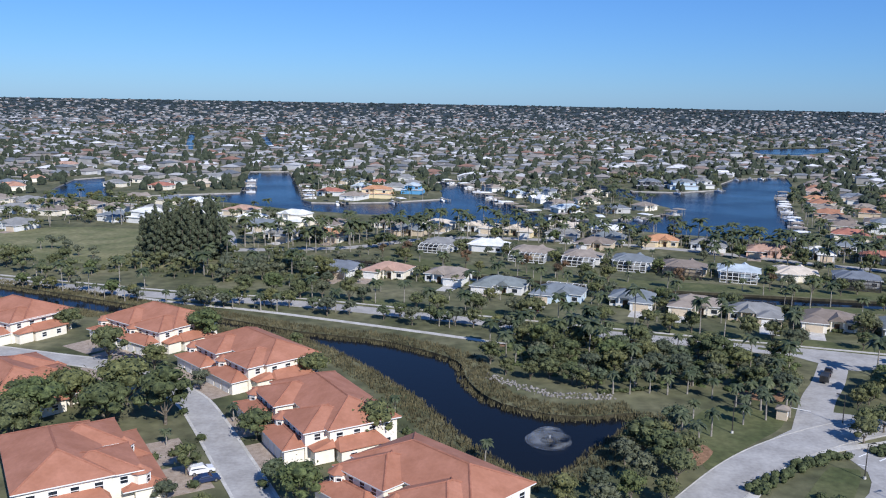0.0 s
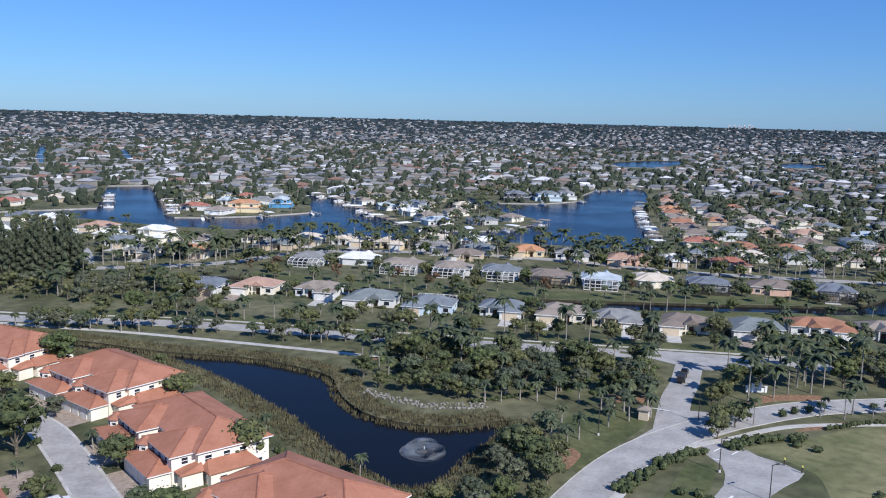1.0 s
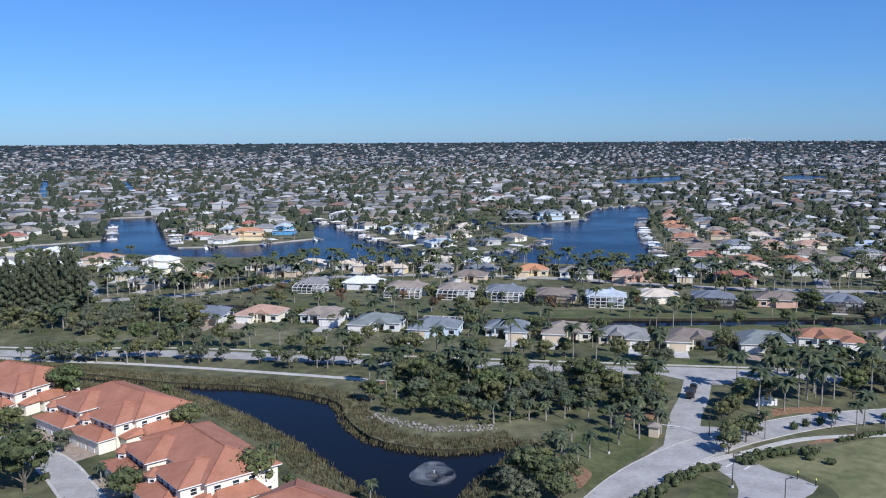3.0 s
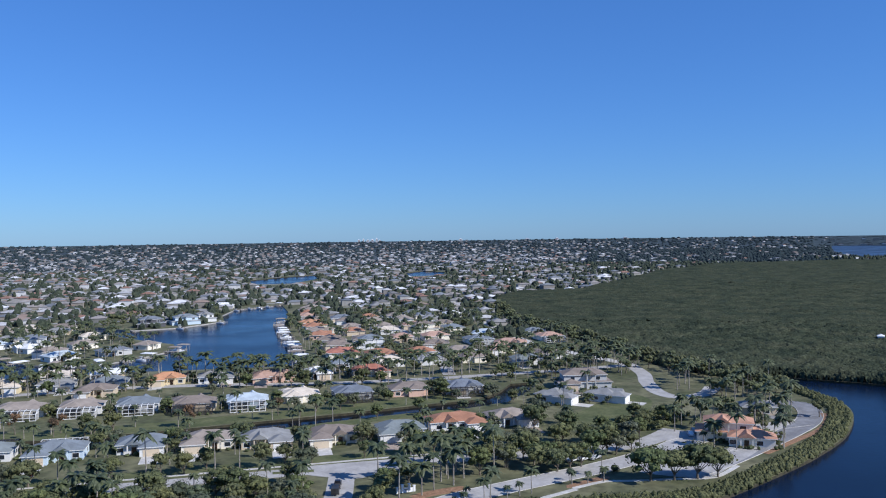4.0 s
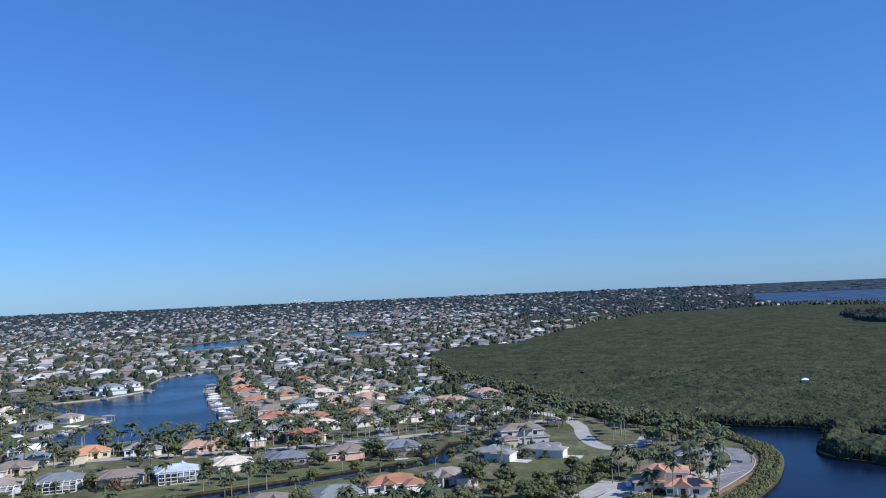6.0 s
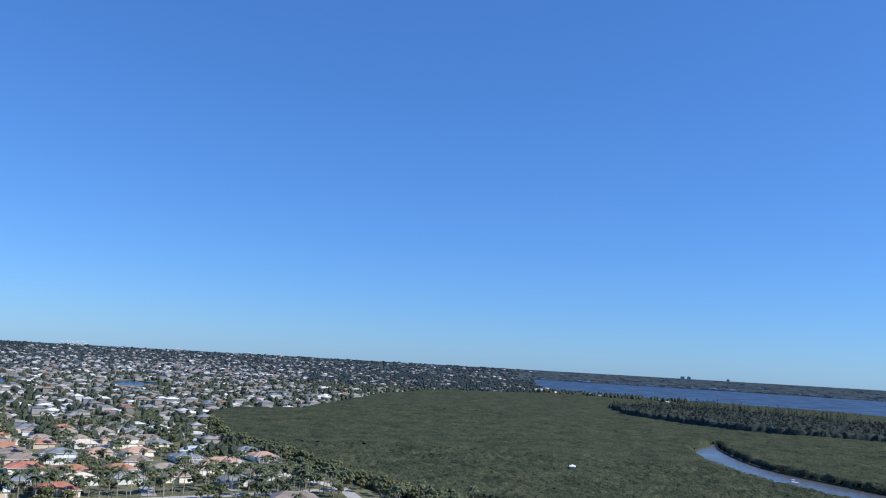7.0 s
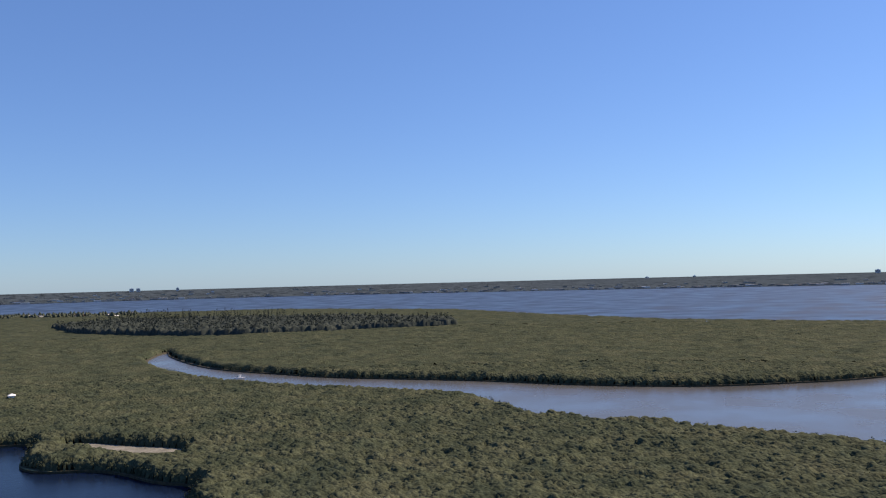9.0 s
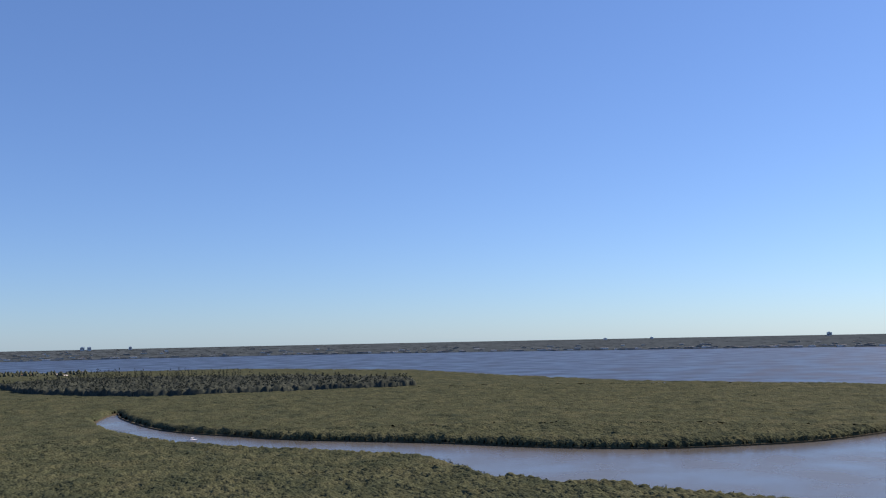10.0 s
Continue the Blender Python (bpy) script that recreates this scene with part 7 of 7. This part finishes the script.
for s in (-1, 1):
    part("wheel", Kit().box(-0.65, 0.05, s * 0.95 - 0.12, s * 0.95 + 0.12, 0.0, 0.68), MATS["tyre rubber"], o)


# ---------- street furniture ----------
def street_lamp(x, y, h, deg):
    o = thing("street_lamp", x, y, radians(deg), "tall dark street lamp on a slim pole beside the asphalt", "street lamp", "street lamps")
    part("pole", Kit().prism(0, 0, 0.12, 0.07, 0, h, 10), M_BRONZE, o)
    part("arm", Kit().box(0, 1.3, -0.05, 0.05, h - 0.15, h - 0.02), M_BRONZE, o)
    part("lamp_head", Kit().box(1.0, 1.75, -0.18, 0.18, h - 0.2, h - 0.04), M_BRONZE, o)
    part("base", Kit().prism(0, 0, 0.3, 0.26, 0, 0.5, 10), M_CONCRETE, o, "round concrete base")


for x, y, a in ((78, 149, 20), (81.5, 136, 20), (191, 189, 100), (60, 170, -40), (86, 176, 150)):
    street_lamp(x, y, 7.0, a)
for x, y in ((93, 151), (94.5, 147)):
    o = thing("marker_post", x, y, 0, "yellow-topped marker post on the grass", "post", "marker posts")
    part("shaft", Kit().prism(0, 0, 0.14, 0.14, 0, 1.3, 10), M_BRONZE, o)
    part("cap", Kit().prism(0, 0, 0.18, 0.1, 1.3, 1.7, 10), mat("yellow paint", (0.7, 0.6, 0.12), (0.8, 0.7, 0.2), 0.4, 0.5), o, "yellow cap")
# the gate kiosk and its barrier
o = thing("gate_kiosk", 74, 179, radians(60), "small tan gate kiosk with tiled cap by the side road", "kiosk")
part("wall", Kit().box(-1.1, 1.1, -1.1, 1.1, 0, 2.4), wall_mat("tan"), o)
part("roof", Kit().hip(-1.1, 1.1, -1.1, 1.1, 2.4, 0.5, 0.35), roof_mat("tan"), o)
window(o, 0, -1.1, 1.0, 0, 0.9, 0.9)
window(o, 1.1, 0, 1.0, 90, 0.9, 0.9)
o = thing("gate_barrier", 77, 184, radians(-30), "white lifting barrier across the side road", "barrier")
part("post", Kit().box(-0.25, 0.25, -0.25, 0.25, 0, 1.1), M_CONCRETE, o)
part("arm", Kit().box(0.25, 5.0, -0.05, 0.05, 0.9, 1.02), M_FRAME, o)
# the entrance wall with its arch
o = thing("entrance_wall", 111, 196, radians(-8), "white curved entrance wall with stepped piers on a mulch bed", "wall")
for q, h in ((-2.4, 1.5), (-1.0, 2.1), (1.0, 2.1), (2.4, 1.5)):
    part("pier", Kit().box(q - 0.3, q + 0.3, -0.3, 0.3, 0, h).box(q - 0.38, q + 0.38, -0.38, 0.38, h, h + 0.12), M_FRAME, o)
part("panel", Kit().box(-2.1, -1.3, -0.15, 0.15, 0, 1.1).box(1.3, 2.1, -0.15, 0.15, 0, 1.1).box(-0.7, 0.7, -0.15, 0.15, 0, 1.2), M_FRAME, o)
part("lettering", Kit().box(-0.5, 0.5, -0.19, -0.14, 0.8, 0.92).box(-0.4, 0.4, -0.19, -0.14, 0.55, 0.65), M_BRONZE, o, "dark bars of lettering")
# mulch beds
for pts in ([(10, 233), (20, 232), (32, 226), (31, 223), (20, 228)], [(103, 186), (114, 189), (126, 188), (126, 192), (112, 193)], [(106, 169), (118, 173), (126, 173), (118, 170)],
            [(48, 153), (53, 160), (51, 164), (47, 158)], [(150, 176), (164, 177), (164, 174), (151, 173)],
            [(70, 200), (80, 196), (78, 190), (70, 192)]):
    patch("mulch_bed", pts, 0.06, M_MULCH, "orange bark mulch bed under palms", "plant bed", 1.5)
# white marks on the turnaround
for x, y, a, w, l in ((83, 160, 35, 0.3, 3.2), (86, 158, 35, 0.3, 3.0), (80.5, 155, -30, 0.25, 1.6), (75, 138, 40, 0.5, 1.4)):
    k = Kit().box(-l / 2, l / 2, -w / 2, w / 2, 0, 0.008)
    c, s = math.cos(radians(a)), math.sin(radians(a))
    link("road_marking", [(x + p * c - q * s, y + p * s + q * c, 0.047 + t) for p, q, t in k.v], k.f, M_FRAME, "worn white painted road mark", "road marking")


def riprap():
    """Pale rocks on the pond's north bank."""
    rng = random.Random(6)
    base = smooth([(10, 204), (15, 198.5), (20, 194.5), (26, 191.5), (33, 190.5), (38, 191)], 1.0, False)
    M = mat("pale rock", (0.17, 0.155, 0.14), (0.33, 0.31, 0.28), 0.8, 0.9, 0.03, 0.2, 0.25)
    parent = thing("rock_bank", 20, 195, 0, "bank of pale tumbled rocks above the pond", "rocks")
    shapes = []
    for i in range(6):
        k = Kit()
        lump(rng, k, 0, 0, 0.12, 0.5, 0.38)
        shapes.append(k.mesh("rock", M))
    for p in base:
        for _ in range(7):
            x, y = p[0] + rng.uniform(-1.2, 1.2), p[1] + rng.uniform(-2.6, 2.0)
            if wet([x], [y])[0]:
                continue
            ob = part("rock", rng.choice(shapes), None, parent)
            s = rng.uniform(0.4, 1.0)
            ob.matrix_local = pose(x - 20, y - 195, 0.05, 0, 0, rng.uniform(0, 360)) @ Matrix.Diagonal((s, s * rng.uniform(.7, 1.2), s, 1))


riprap()


# ---------- docks and boats ----------
M_PLANK = mat("weathered planks", (0.26, 0.23, 0.19), (0.42, 0.38, 0.33), 1.0, 0.9, 0.01, 0.1, 0.25)
M_HULL = mat("white gelcoat", (0.72, 0.73, 0.74), (0.82, 0.82, 0.82), 1.0, 0.3, spec=0.5)


def dock(x, y, deg, canopy_=True, length=9.0):
    """A jetty that runs out along +x, with piles and a roofed boat lift."""
    o = thing("dock", x, y, radians(deg), "weathered timber dock with piles" + (" and roofed boat lift" if canopy_ else ""), "dock", "docks round the lake", -0.9)
    part("deck", Kit().box(-1.0, length, -0.9, 0.9, 1.1, 1.25), M_PLANK, o)
    for px in (0.5, length / 2, length - 0.4):
        for s in (-1, 1):
            part("dock_post", Kit().prism(px, s * 1.0, 0.15, 0.15, -1.5, 1.9, 7), M_PLANK, o)
    if canopy_:
        for px in (1.5, length - 1.0):
            for s in (1.6, 5.4):
                part("dock_post", Kit().prism(px, s, 0.12, 0.12, -1.5, 3.6, 7), M_PLANK, o)
        part("roof", Kit().hip(1.2, length - 0.6, 1.4, 5.6, 3.6, 0.22, 0.3), M_FRAME if int(x) % 2 else roof_mat("tan"), o, "light canopy roof")


def boat(x, y, deg, length=7.5, z=-0.9):
    o = thing("motor_boat", x, y, radians(deg), "white motor boat with dark windscreen moored by a dock", "boat", "boats round the lake", z)
    k = Kit()
    L, W = length / 2, length * 0.16
    sec = [(-L, W * .9, .9), (-L * .3, W, .95), (L * .35, W * .85, 1.05), (L * .8, W * .4, 1.2), (L, 0.02, 1.3)]
    for px, w, h in sec:
        k.v += [(px, -w, h), (px, -w * .7, -.25), (px, w * .7, -.25), (px, w, h)]
    for i in range(4):
        a = i * 4
        k.f += [(a, a + 1, a + 5, a + 4), (a + 1, a + 2, a + 6, a + 5), (a + 2, a + 3, a + 7, a + 6), (a + 3, a, a + 4, a + 7)]
    k.f += [(3, 2, 1, 0)]
    k.s += [0] * 17
    part("hull", k, M_HULL, o)
    part("cabin", Kit().box(-L * .2, L * .35, -W * .6, W * .6, .95, 1.55), M_HULL, o)
    part("windscreen", Kit().box(L * .35, L * .37, -W * .55, W * .55, 1.2, 1.75), M_PANE, o)
    part("top", Kit().box(-L * .35, L * .2, -W * .7, W * .7, 2.5, 2.6), M_HULL, o, "white hard top")
    for px in (-L * .3, L * .15):
        for s in (-1, 1):
            part("post", Kit().prism(px, s * W * .6, .03, .03, 1.0, 2.5, 6), M_FRAME, o)


def moor(line, inward, step, seed, canopy_=0.6):
    rng = random.Random(seed)
    p = smooth(line, step, False)
    d = np.gradient(p, axis=0)
    for q, t in zip(p, d):
        a = math.degrees(math.atan2(t[1], t[0])) + inward + rng.uniform(-5, 5)
        c, s = math.cos(radians(a)), math.sin(radians(a))
        dock(q[0], q[1], a, rng.random() < canopy_, rng.uniform(8, 11))
        if rng.random() < 0.75:
            k = rng.choice((-3.4, 3.4))
            boat(q[0] + 5.5 * c - k * s, q[1] + 5.5 * s + k * c, a + rng.choice((0, 180)), rng.uniform(6, 9), -0.9 if k < 0 else 0.1)


moor([(188, 436), (202, 481), (219, 536), (244, 615), (262, 658)], 90, 13.0, 1, 0.8)
moor([(-152, 775), (-122, 655), (-103, 570)], 90, 11.0, 2, 0.7)
moor([(-3, 712), (16, 672), (30, 605), (42, 552), (53, 521)], -90, 10.0, 3)
moor([(64, 507), (83, 500), (100, 502), (120, 516), (138, 535)], -90, 9.5, 4)
moor([(141, 669), (177, 667), (215, 690)], -90, 24.0, 5, 0.3)
moor([(264, 798), (320, 826)], -90, 10.0, 6, 0.4)
moor([(-75, 557), (-41, 568), (-8, 590)], -90, 24.0, 7, 0.4)
moor([(-155, 616), (-175, 702)], -90, 24.0, 8, 0.5)
boat(610, 184, 130, 8.0)

# the white hut in the mangroves
o = thing("hut", 492, 287, radians(30), "small white-roofed hut standing in the mangroves", "hut")
part("wall", Kit().box(-2.2, 2.2, -1.7, 1.7, 0, 5.0), wall_mat("white"), o)
part("roof", Kit().hip(-2.2, 2.2, -1.7, 1.7, 5.0, 0.5, 0.5), M_FRAME, o, "white pyramid roof")
